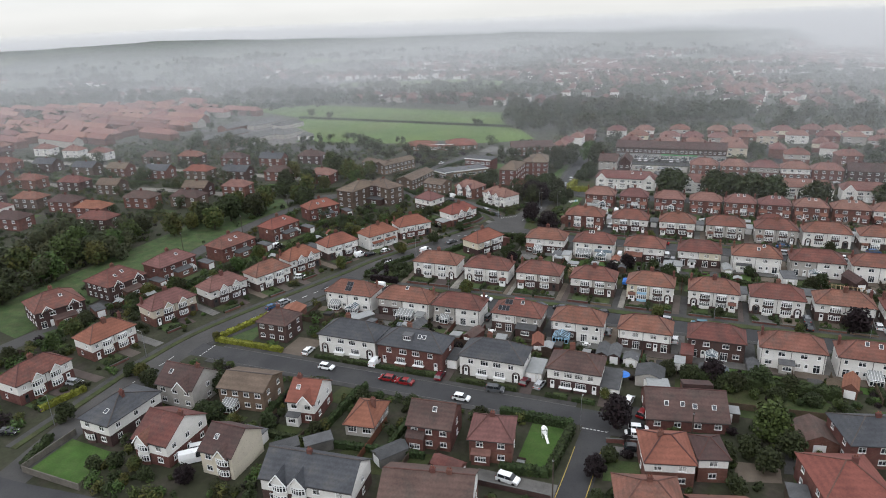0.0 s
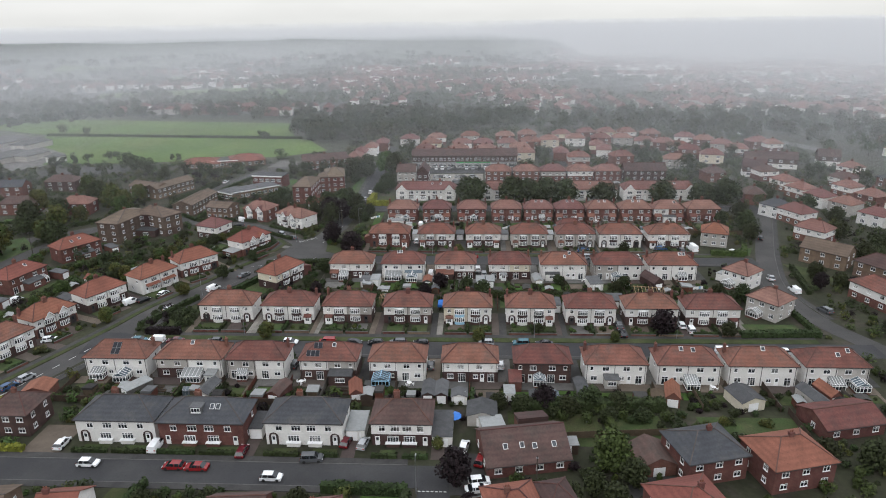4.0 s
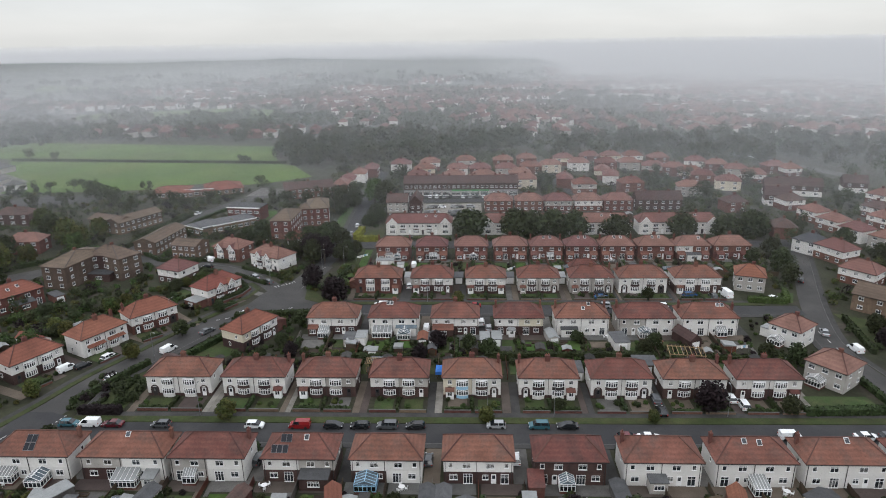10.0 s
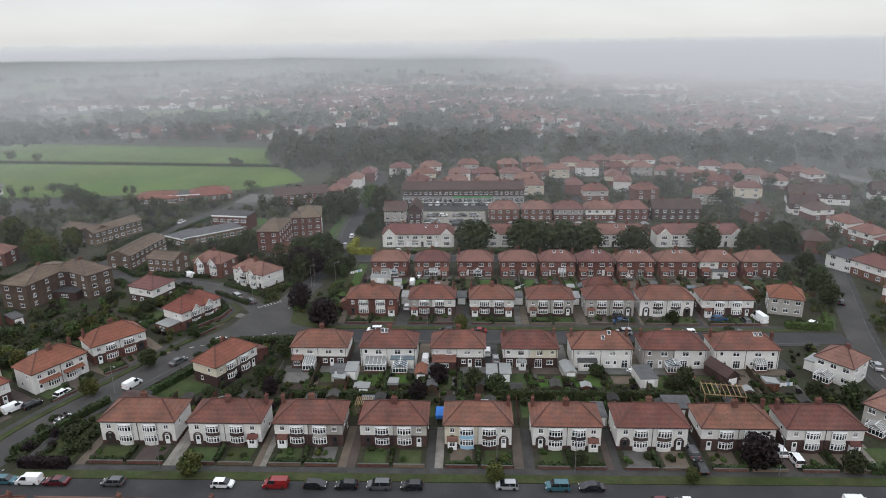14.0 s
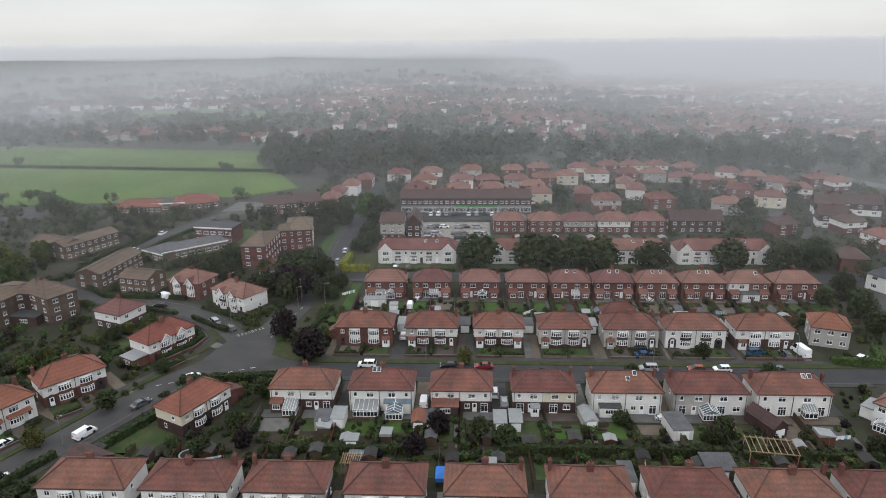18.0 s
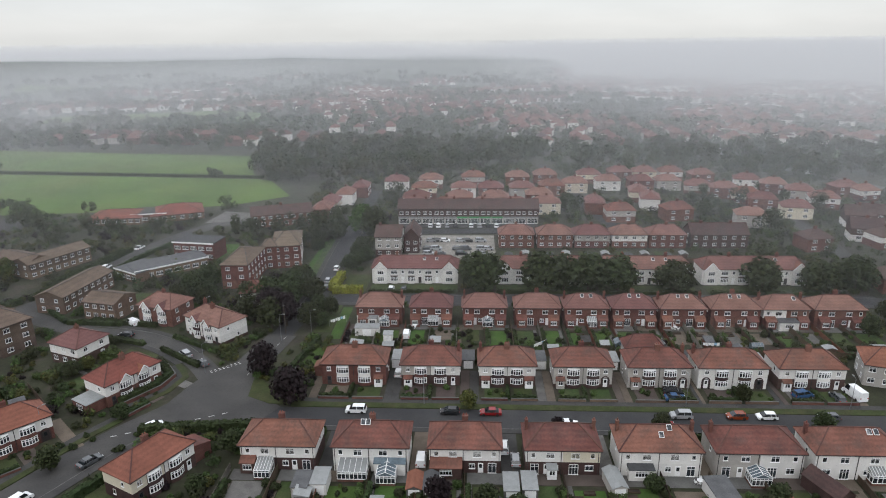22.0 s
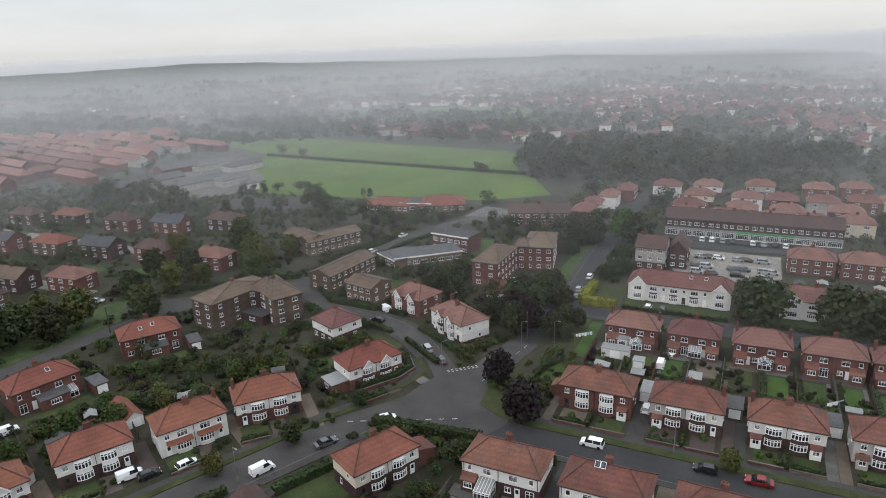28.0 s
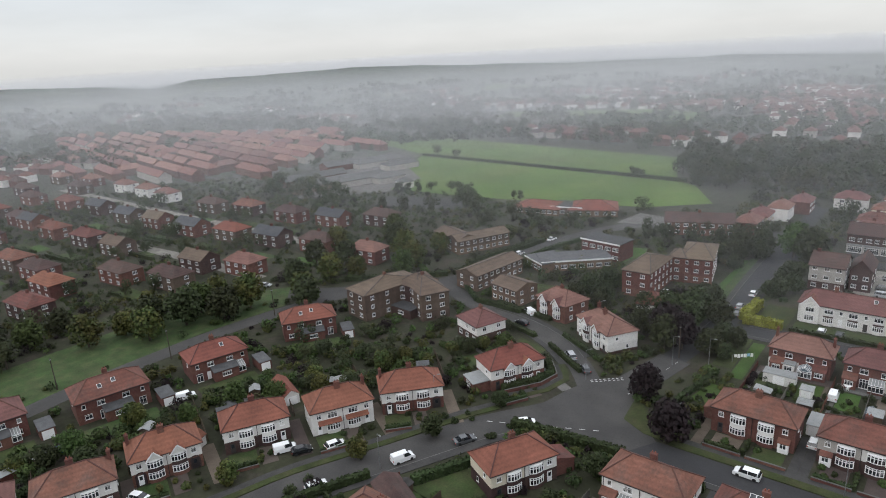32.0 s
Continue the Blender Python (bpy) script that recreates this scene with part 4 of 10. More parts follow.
def hedge(p, q, w=0.9, h=1.3, mat=None, label="clipped green garden hedge", dens=9):
    """A clipped hedge: an uneven body thick with leaves."""
    a, b = Vector(p), Vector(q)
    length = (b - a).length
    rng = np.random.default_rng(int(abs(a.x * 31 + a.y * 17 + length * 5)) + 3)
    core = Shape()
    n = max(1, int(length / 1.4))
    for i in range(n):
        x0, x1 = length * i / n, length * (i + 1) / n
        j, k = rng.uniform(-0.08, 0.08), rng.uniform(-0.1, 0.06)
        core.box(x0, x1, -w * 0.44 + j, w * 0.44 + j, -0.1, h * 0.93 + k)
    m = int((length * (w + 2 * h)) * dens)
    side = rng.choice(3, m, p=np.array((h, w, h)) / (2 * h + w))
    u = rng.uniform(0, length, m)
    v = rng.uniform(0, 1, m)
    pos = np.stack([u, np.where(side == 1, (v - 0.5) * w, np.where(side == 0, -w / 2, w / 2)), np.where(side == 1, h, v * h)], 1) + rng.normal(scale=0.06, size=(m, 3))
    nor = np.stack([np.zeros(m), np.where(side == 0, -1.0, np.where(side == 2, 1.0, 0.0)), np.where(side == 1, 1.0, 0.15)], 1) + rng.normal(scale=0.5, size=(m, 3))
    nor /= np.linalg.norm(nor, axis=1, keepdims=True)
    t = np.cross(nor, rng.normal(size=(m, 3)))
    t /= np.linalg.norm(t, axis=1, keepdims=True)
    bb = np.cross(nor, t)
    s = (0.17 * rng.uniform(0.6, 1.4, m))[:, None]
    verts = np.stack([pos - t * s - bb * s, pos + t * s - bb * s, pos + t * s + bb * s, pos - t * s + bb * s], 1).reshape(-1, 3)
    ob = new("hedge", quads_mesh("hedge", verts, mat or LEAF_H, core))
    ob.matrix_basis = pose(a.x, a.y, 0, 0, 0, math.degrees(math.atan2(b.y - a.y, b.x - a.x)))
    return tagged(ob, label, "hedge")


# ---- ground pieces ----
LEVEL = [0]


def patch(name, pts, mat, label, z=None, kind="structure", thick=0.3, category=""):
    """A flat piece of ground with an edge; each lies a little higher than the last, so that none shares a plane."""
    LEVEL[0] = (LEVEL[0] + 1) % 12
    top = 0.03 + 0.004 * LEVEL[0] if z is None else z
    take_poly(pts)
    ob = part(name, Shape().prism(pts, top - thick, top), mat)
    return tagged(ob, label, category or name.replace("_", " "), "", kind)


def rect(name, x0, x1, y0, y1, mat, label, z=None, **kw):
    return patch(name, [(x0, y0), (x1, y0), (x1, y1), (x0, y1)], mat, label, z, **kw)


def smooth_line(pts, step=4.0):
    """Points along a soft curve through pts."""
    p = [Vector(a) for a in pts]
    p = [p[0] * 2 - p[1]] + p + [p[-1] * 2 - p[-2]]
    out = []
    for a, b, c, d in zip(p, p[1:], p[2:], p[3:]):
        n = max(1, int((c - b).length / step))
        for i in range(n):
            t = i / n
            out.append(0.5 * (2 * b + (c - a) * t + (2 * a - 5 * b + 4 * c - d) * t * t + (3 * b - a - 3 * c + d) * t ** 3))
    return out + [p[-2]]


def ribbon(name, pts, w0, w1, mat, label, z, thick=0.3, step=4.0, kind="structure"):
    """A strip between the offsets w0 and w1 to the left of a line."""
    line = smooth_line(pts, step)
    s = Shape()
    L, R = [], []
    for i, p in enumerate(line):
        d = (line[min(i + 1, len(line) - 1)] - line[max(i - 1, 0)]).normalized()
        n = Vector((-d.y, d.x))
        L.append(p + n * w1)
        R.append(p + n * w0)
    for i in range(len(line) - 1):
        take_poly([tuple(R[i]), tuple(R[i + 1]), tuple(L[i + 1]), tuple(L[i])])
        s.solid([(*a, z - thick) for a in (R[i], R[i + 1], L[i + 1], L[i])], [(*a, z) for a in (R[i], R[i + 1], L[i + 1], L[i])])
    return tagged(part(name, s, mat), label, name.replace("_", " "), "", kind)


def wall_line(name, p, q, w, h, mat, label, category, cap=None, posts=0.0):
    """A garden wall or fence from p to q."""
    a, b = Vector(p), Vector(q)
    n = (b - a).length
    m = pose(a.x, a.y, 0, 0, 0, math.degrees(math.atan2(b.y - a.y, b.x - a.x)))
    ob = thing(name, m, label, category)
    body = Shape().box(0, n, -w / 2, w / 2, -0.1, h)
    for i in range(int(n / posts) + 1 if posts else 0):
        x = min(n - 0.06, i * posts)
        body.box(x - 0.06, x + 0.06, -0.07, 0.07, -0.1, h + 0.1)
    part("panel" if posts else "wall", body, mat, ob)
    if cap:
        part("coping", Shape().box(-0.02, n + 0.02, -w / 2 - 0.04, w / 2 + 0.04, h, h + 0.07), cap, ob)
    return ob


# ---- vehicles ----
def car_kit(kind):
    """Body, glasshouse and roof as side profiles drawn in towards the top; x runs forward."""
    prof = {
        "hatch": dict(l=4.1, w=1.76, h=1.48, belt=0.92, hood=0.86, f=(1.25, 0.45), r=(-1.98, -1.55)),
        "saloon": dict(l=4.6, w=1.8, h=1.44, belt=0.9, hood=0.85, f=(1.25, 0.4), r=(-1.75, -1.05)),
        "suv": dict(l=4.5, w=1.86, h=1.68, belt=1.05, hood=1.0, f=(1.3, 0.65), r=(-2.2, -1.9)),
        "van": dict(l=4.6, w=1.86, h=1.86, belt=1.15, hood=1.05, f=(1.45, 0.85), r=(-2.25, -2.22)),
        "big_van": dict(l=5.6, w=2.05, h=2.5, belt=1.35, hood=1.2, f=(2.05, 1.45), r=(-2.76, -2.74)),
    }[kind]
    l, w, h, belt, hood = (prof[k] for k in ("l", "w", "h", "belt", "hood"))
    (f0, f1), (r0, r1) = prof["f"], prof["r"]
    y, t = w / 2, w / 2 - 0.2

    def loft(line, y0, y1, z0, z1):
        s = Shape()
        yy = lambda z: y0 + (y1 - y0) * (z - z0) / max(0.01, z1 - z0)
        a = [(px, -yy(pz), pz) for px, pz in line]
        b = [(px, yy(pz), pz) for px, pz in line]
        return s.solid(a, b)

    lower = [(-l / 2, 0.35), (-l / 2 + 0.1, 0.25), (l / 2 - 0.15, 0.25), (l / 2, 0.4), (l / 2 - 0.04, 0.62), (l / 2 - 0.25, hood - 0.14), (f0, hood), (f0 - 0.1, belt), (r0 + 0.05, belt), (-l / 2 + 0.03, belt - 0.1)]
    body = loft(lower, y, y, 0, 1)
    cabin = [(f0 - 0.02, belt - 0.01), (f1, h - 0.07), (r1, h - 0.07), (r0 + 0.02, belt - 0.01)]
    roof = [(f1 + 0.04, h - 0.1), (f1 - 0.1, h - 0.02), (r1 + 0.2, h), (r1 - 0.03, h - 0.09)]
    top = loft(roof, t, t - 0.08, h - 0.1, h)
    for px in (f1 - 0.9, r1 + 0.12):
        for sy in (-1, 1):
            top.bar((px, sy * (t + 0.005), h - 0.08), (px - 0.04, sy * (y - 0.015), belt), 0.09, 0.05)
    if "van" in kind:
        top.solid([(f1 - 1.0, -y + 0.01, belt - 0.02), (r0 + 0.02, -y + 0.01, belt - 0.02), (r0 + 0.02, y - 0.01, belt - 0.02), (f1 - 1.0, y - 0.01, belt - 0.02)],
                  [(f1 - 1.0, -t - 0.02, h - 0.06), (r1 - 0.02, -t - 0.02, h - 0.06), (r1 - 0.02, t + 0.02, h - 0.06), (f1 - 1.0, t + 0.02, h - 0.06)])
    glass = loft(cabin, y - 0.02, t, belt, h - 0.07)
    return body, glass, top, l, w, belt


CAR_KITS = {}


def car(x, y, rz, paint="silver", kind="hatch", where="parked at the kerb"):
    if kind not in CAR_KITS:
        CAR_KITS[kind] = car_kit(kind)
    body, glass, top, l, w, belt = CAR_KITS[kind]
    mat = PAINTS[paint]
    word = {"hatch": "hatchback", "saloon": "saloon car", "suv": "sport utility car", "van": "small panel van", "big_van": "large panel van"}[kind]
    ob = thing("van" if "van" in kind else "car", pose(x, y, 0.06, 0, 0, rz), f"{paint} {word} {where}", "van" if "van" in kind else "car")
    part("body", kept((kind, paint, "b"), lambda: painted(body.mesh("body"), mat)), mat, ob)
    part("glazing", kept((kind, "g"), lambda: painted(glass.mesh("glazing"), CARGLASS)), CARGLASS, ob)
    part("roof", kept((kind, paint, "t"), lambda: painted(top.mesh("roof"), mat)), mat, ob)
    for sx in (-1, 1):
        for sy in (-1, 1):
            shared("wheel", "wheel", lambda: Shape().tube((0, -0.1, 0), (0, 0.1, 0), 0.32, 0.32, 12), TYRE, ob, "", pose(sx * l * 0.31, sy * (w / 2 - 0.09), 0.32))
    if "park" not in where or "kerb" in where:
        y0, y1 = w / 2 - 0.43, w / 2 - 0.07
        shared("headlights", ("hl", kind), lambda: Shape().box(l / 2 - 0.16, l / 2 - 0.04, y0, y1, 0.59, 0.73).box(l / 2 - 0.16, l / 2 - 0.04, -y1, -y0, 0.59, 0.73), LAMPGLASS, ob)
        shared("tail_lights", ("tl", kind), lambda: Shape().box(-l / 2 - 0.02, -l / 2 + 0.08, y0 + 0.1, y1 + 0.04, belt - 0.34, belt - 0.1).box(-l / 2 - 0.02, -l / 2 + 0.08, -y1 - 0.04, -y0 - 0.1, belt - 0.34, belt - 0.1), TAIL, ob)
    return ob


def street_lamp(x, y, rz, h=7.5):
    ob = thing("street_lamp", pose(x, y, 0, 0, 0, rz), "slim grey metal street lamp at the pavement edge", "street lamp", "street lamps")
    shared("pole", ("lamp", h), lambda: Shape().tube((0, 0, 0), (0, 0, 1.2), 0.11, 0.1).tube((0, 0, 1.2), (0, 0, h), 0.07, 0.045).bar((0, 0, h - 0.05), (0, -1.0, h + 0.12), 0.06, 0.06), POLE, ob)
    shared("lamp_head", ("lamph", h), lambda: Shape().box(-0.12, 0.12, -1.5, -0.9, h + 0.06, h + 0.2), SHEET, ob)
    return ob


def telegraph_pole(x, y, h=8.5):
    ob = thing("telegraph_pole", pose(x, y, 0), "brown timber telegraph pole", "pole")
    part("pole", kept("telegraph", lambda: painted(Shape().tube((0, 0, 0), (0, 0, h), 0.15, 0.1).mesh("pole"), BARK)), BARK, ob)
    part("cap", kept("telecap", lambda: painted(Shape().tube((0, 0, h - 0.5), (0, 0, h - 0.3), 0.2, 0.2).mesh("cap"), POLE)), POLE, ob)


# ---- land ----
def land():
    """One sheet from behind the start out to the far hills."""
    ring = [0, 60, 130, 200, 280, 370, 470, 560, 650, 800, 1000, 1300, 1700, 2300, 3000, 3600, 4300]
    n = 72
    s = Shape()
    s.v.append((0, 0, 0))
    for r in ring[1:]:
        for k in range(n):
            a = 2 * math.pi * k / n
            x, y = r * math.sin(a), r * math.cos(a)
            s.v.append((x, y, ground_z(x, y) - (30 if r > 1000 and y > 100 else 0)))
    for k in range(n):
        s.f.append((0, 1 + (k + 1) % n, 1 + k))
    for j in range(len(ring) - 2):
        for k in range(n):
            a, b = 1 + j * n + k, 1 + j * n + (k + 1) % n
            s.f.append((a, b, b + n, a + n))
    return tagged(part("ground", s, GROUND), "rough green and brown ground of gardens and valley", "ground", "", "structure")


land()

def hills():
    """The wooded ridge, from its foot to behind the skyline."""
    s = Shape()
    rows = [930 + 30 * k for k in range(35)] + [2000, 2080, 2200, 2500, 3000, 4300]
    angs = [-120 + 0.75 * k for k in range(254)]
    for r in rows:
        for a in angs:
            x, y = r * math.sin(radians(a)), 130 + r * math.cos(radians(a))
            s.v.append((x, y, ground_z(x, y) - (3 if r < 931 else 0)))
    n = len(angs)
    for j in range(len(rows) - 1):
        for k in range(n - 1):
            s.f.append((j * n + k, j * n + k + 1, (j + 1) * n + k + 1, (j + 1) * n + k))
    return tagged(part("backdrop_hills", s, HILL), "long misty wooded ridge on the skyline", "hills", "", "structure")


hills()

# ---- roads ----
ROAD_L = ((-117, 40), (-120, 66), (-124, 90), (-125, 117), (-121, 138), (-106, 178), (-101, 194), (-93, 211), (-85, 228), (-76, 241), (-69, 254), (-64, 275))
ROAD_N = ((-66, 264), (-64, 275), (-60, 311), (-61, 342), (-61.5, 367), (-62, 416), (-62, 450))
ROAD_NW = ((-71, 251), (-80, 262), (-91, 271), (-104, 277), (-121, 280), (-143, 290))
ROAD_F = ((-196, 248), (-170, 268), (-152, 283), (-143, 300), (-141, 318), (-136, 349), (-129, 372), (-118, 388), (-92, 396), (-62, 398))
ROAD_W = ((-176, 60), (-174, 108), (-171, 125), (-173, 156), (-176, 190), (-176, 222), (-172, 250), (-165, 272))
ROAD_R = ((112, 120), (103, 155), (95, 176), (88, 192), (86, 214), (93, 240), (106, 274), (116, 305), (120, 345), (124, 400))
road_z = 0.02
for name_pts, half, words in ((ROAD_L, 4.0, "grey asphalt street winding uphill between houses"), (ROAD_N, 3.0, "grey asphalt street past the flats"), (ROAD_NW, 2.9, "grey asphalt side street"), (ROAD_F, 4.0, "grey asphalt road by the flats"),
                              (ROAD_W, 3.2, "grey asphalt service road beside the green"), (ROAD_R, 3.1, "grey asphalt street curving past the rows"),
                              (((-122, 122.6), (-60, 122.8), (-13, 122.8)), 3.2, "grey asphalt residential street"), (((-14, 124.5), (-15.2, 105), (-16.5, 85), (-18, 55)), 3.0, "grey asphalt side street"),
                              (((-108, 172.6), (0, 173.2), (95, 174.2)), 3.6, "grey asphalt residential street with parked cars"),
                              (((-78, 240.5), (-55, 239), (0, 238.7), (89, 238.2)), 3.5, "grey asphalt residential street with parked cars"),
                              (((-62, 303.5), (0, 303.5), (117, 303.5)), 3.0, "grey asphalt street below the terrace"),
                              (((-62, 372), (-30, 376), (30, 377), (60, 378)), 3.4, "grey asphalt street before the shops"),
                              (((-150, 66), (-122, 64), (-90, 66), (-60, 63)), 3.4, "grey asphalt side street"), (((46, 380), (38, 440), (30, 520)), 3.0, "grey asphalt estate street")):
    road_z += 0.004
    ribbon("road", name_pts, -half, half, ASPHALT_W if name_pts in (ROAD_L, ROAD_NW, ROAD_F, ROAD_R, ROAD_W) else ASPHALT, words, road_z)

# junction mouth, wider than the streets that meet there
patch("road", [(-80.5, 238), (-70, 233), (-58, 235.2), (-54, 242.3), (-60, 248), (-64, 256), (-69, 263.5), (-75, 258.2), (-77.6, 251)], ASPHALT_W, "grey asphalt junction", 0.08)
patch("road", [(-110, 168), (-100, 167), (-100, 178.5), (-104, 180), (-112, 180)], ASPHALT, "grey asphalt junction", 0.084)
ribbon("road", ((-70, 252), (-66, 264), (-63.4, 278)), -3.9, 3.9, ASPHALT_W, "grey asphalt junction", 0.088)
patch("verge", [(-62.5, 246.5), (-57, 243.6), (-50, 243.2), (-50, 247), (-58, 250), (-61.5, 254), (-64, 257)], LAWN, "grass corner verge at the junction", 0.14)


def pavement(pts, off, w=1.7, kerb=True, mat=None):
    s = 1 if off > 0 else -1
    a, b = sorted((off, off + s * w))
    ribbon("pavement", pts, a, b, mat or PAVING, "grey pavement with a kerb", 0.125)
    if kerb:
        k0, k1 = sorted((off - s * 0.14, off))
        ribbon("kerb", pts, k0, k1, KERB, "pale kerb stones", 0.13)


def verge(pts, off, w):
    a, b = sorted((off, off + (w if off > 0 else -w)))
    ribbon("verge", pts, a, b, LAWN, "strip of mown grass verge", 0.128)


line2 = ((-98, 172.7), (0, 173.2), (82, 174.0))
verge(line2, 3.75, 2.3)
pavement(line2, 6.05, 1.7, False)
pavement(line2, -3.75, 1.5)
line3 = ((-52, 239), (0, 238.7), (80, 238.3))
verge(line3, 3.65, 2.0)
pavement(line3, 5.65, 1.6, False)
pavement(line3, -3.65, 1.5)
line1 = ((-115, 122.6), (-60, 122.8), (-20, 122.8))
pavement(line1, 3.35, 1.6)
pavement(((-115, 122.6), (-60, 122.8), (-22, 122.8)), -3.35, 1.6)
line6 = ((-54, 303.5), (0, 303.5), (108, 303.5))
pavement(line6, 3.15, 1.6)
pavement(line6, -3.15, 1.6)
lw_line = ((-124, 75), (-124.5, 90), (-125, 117), (-121, 138), (-106, 178), (-101, 194), (-93, 211), (-85.5, 228), (-82, 234))
verge(lw_line, 4.15, 1.6)
pavement(lw_line, 5.75, 1.6, False)
pavement(((-125, 127.5), (-121, 138), (-109, 166)), -4.15, 2.2)
pavement(((-102, 182), (-101, 194), (-93, 211), (-85, 228), (-83, 231)), -4.15, 2.0)
pavement(((-62, 285), (-60, 311), (-61, 342), (-61.5, 365)), 3.15, 1.5)
verge(((-62, 285), (-60, 311), (-61, 342), (-61.5, 365)), 4.65, 2.4)
pavement(((-60.4, 309), (-61, 342), (-61.5, 365)), -3.15, 1.5)
verge(((-60.4, 330), (-61, 342), (-61.5, 362)), -4.65, 3.0)
pavement(((-82, 264), (-91, 271), (-104, 277), (-121, 280)), 3.05, 1.6)
pavement(((-84, 265), (-91, 271), (-104, 277), (-121, 280)), -3.05, 1.6)
verge(((-86, 240), (-80.6, 248), (-79.2, 255), (-84, 261.5)), 0.2, 1.5)
pavement(((-86, 240), (-80.6, 248), (-79.2, 255), (-84, 261.5)), 1.7, 1.3, False)
wall_line("garden_wall", (-88.6, 241.6), (-83.6, 249.4), 0.22, 0.9, BRICK, "brick garden wall round the corner house", "garden wall", KERB)
wall_line("garden_wall", (-83.6, 249.4), (-82.6, 255), 0.22, 0.9, BRICK, "brick garden wall round the corner house", "garden wall", KERB)
wall_line("garden_wall", (-82.6, 255), (-87, 260.4), 0.22, 0.9, BRICK, "brick garden wall round the corner house", "garden wall", KERB)
pavement(((88.5, 183), (88, 192), (86, 214), (90, 232)), 3.25, 1.6)
pavement(((88, 192), (86, 214), (93, 240), (106, 274), (116, 300)), -3.25, 1.6)
pavement(((-141, 300), (-141, 318), (-136, 349), (-130, 370)), -4.15, 1.7)

# give-way dashes and centre lines
def dashes(p, q, n, w, length):
    a, b = Vector(p), Vector(q)
    d = (b - a).normalized()
    for i in range(n):
        c = a + (b - a) * ((i + 0.5) / n)
        e = d * length / 2
        s = Vector((-d.y, d.x)) * w / 2
        tagged(part("road_marking", Shape().prism([tuple(c - e - s), tuple(c + e - s), tuple(c + e + s), tuple(c - e + s)], 0.05, 0.1), MARK), "white painted dash on the asphalt", "road marking", "road markings", "structure")


dashes((-75.6, 257.4), (-69.6, 262.6), 8, 0.22, 0.5)
dashes((-75.1, 256.8), (-69.1, 262.0), 8, 0.22, 0.5)
dashes((-86, 230), (-64, 240), 9, 0.14, 1.2)
dashes((-66, 255), (-62, 278), 6, 0.12, 1.6)
dashes((-125, 95), (-124.5, 118), 7, 0.14, 2.0)
dashes((-119, 142), (-108, 172), 7, 0.14, 2.0)
dashes((-103.5, 168), (-100, 179), 10, 0.2, 0.5)
dashes((-118, 119.5), (-118, 126), 8, 0.2, 0.45)
dashes((-17.5, 118.8), (-12, 118.8), 7, 0.2, 0.5)
dashes((87, 235), (86, 200), 7, 0.14, 2.0)

YELLOW = material("yellow_road_paint", (0.42, 0.30, 0.06), 0.8, 0.2, 0.8, 5, 0, 0.1)
for off in (-2.62, 2.5):
    ribbon("road_marking", ((-15.1, 112), (-15.6, 100), (-16.5, 85), (-17.4, 66)), off, off + 0.12, YELLOW, "yellow no-parking line along the kerb", 0.085, 0.05)

# ---- the rows of semi-detached pairs ----
rnd = random.Random(4)
BUSHES = []


def bush(x, y, s, mat=None):
    """A garden shrub that goes into the joined planting of its row."""
    BUSHES.append((x, y, s, mat or LEAF))


def plant_bushes(words, leaves=170):
    """Joins the gathered shrubs into one planting for each kind of leaf."""
    rng = np.random.default_rng(len(BUSHES) + 11)
    for mat in {b[3].name: b[3] for b in BUSHES}.values():
        clouds = []
        for x, y, s, m in BUSHES:
            if m is mat:
                r = s * 2.6
                cs = [(x + rng.uniform(-0.5, 0.5) * r, y + rng.uniform(-0.5, 0.5) * r, ground_z(x, y) + r * rng.uniform(0.35, 0.85)) for _ in range(5)]
                clouds.append(leaf_cloud(cs, [r * rng.uniform(0.45, 0.7) for _ in range(5)], int(leaves * 1.55), 0.15 + 0.28 * s, rng, 1.0, 0.5, 3))
        tagged(new("shrubs", quads_mesh("shrubs", np.concatenate(clouds), mat, None, 3)), words, "shrubs", "", "stuff")
    BUSHES.clear()



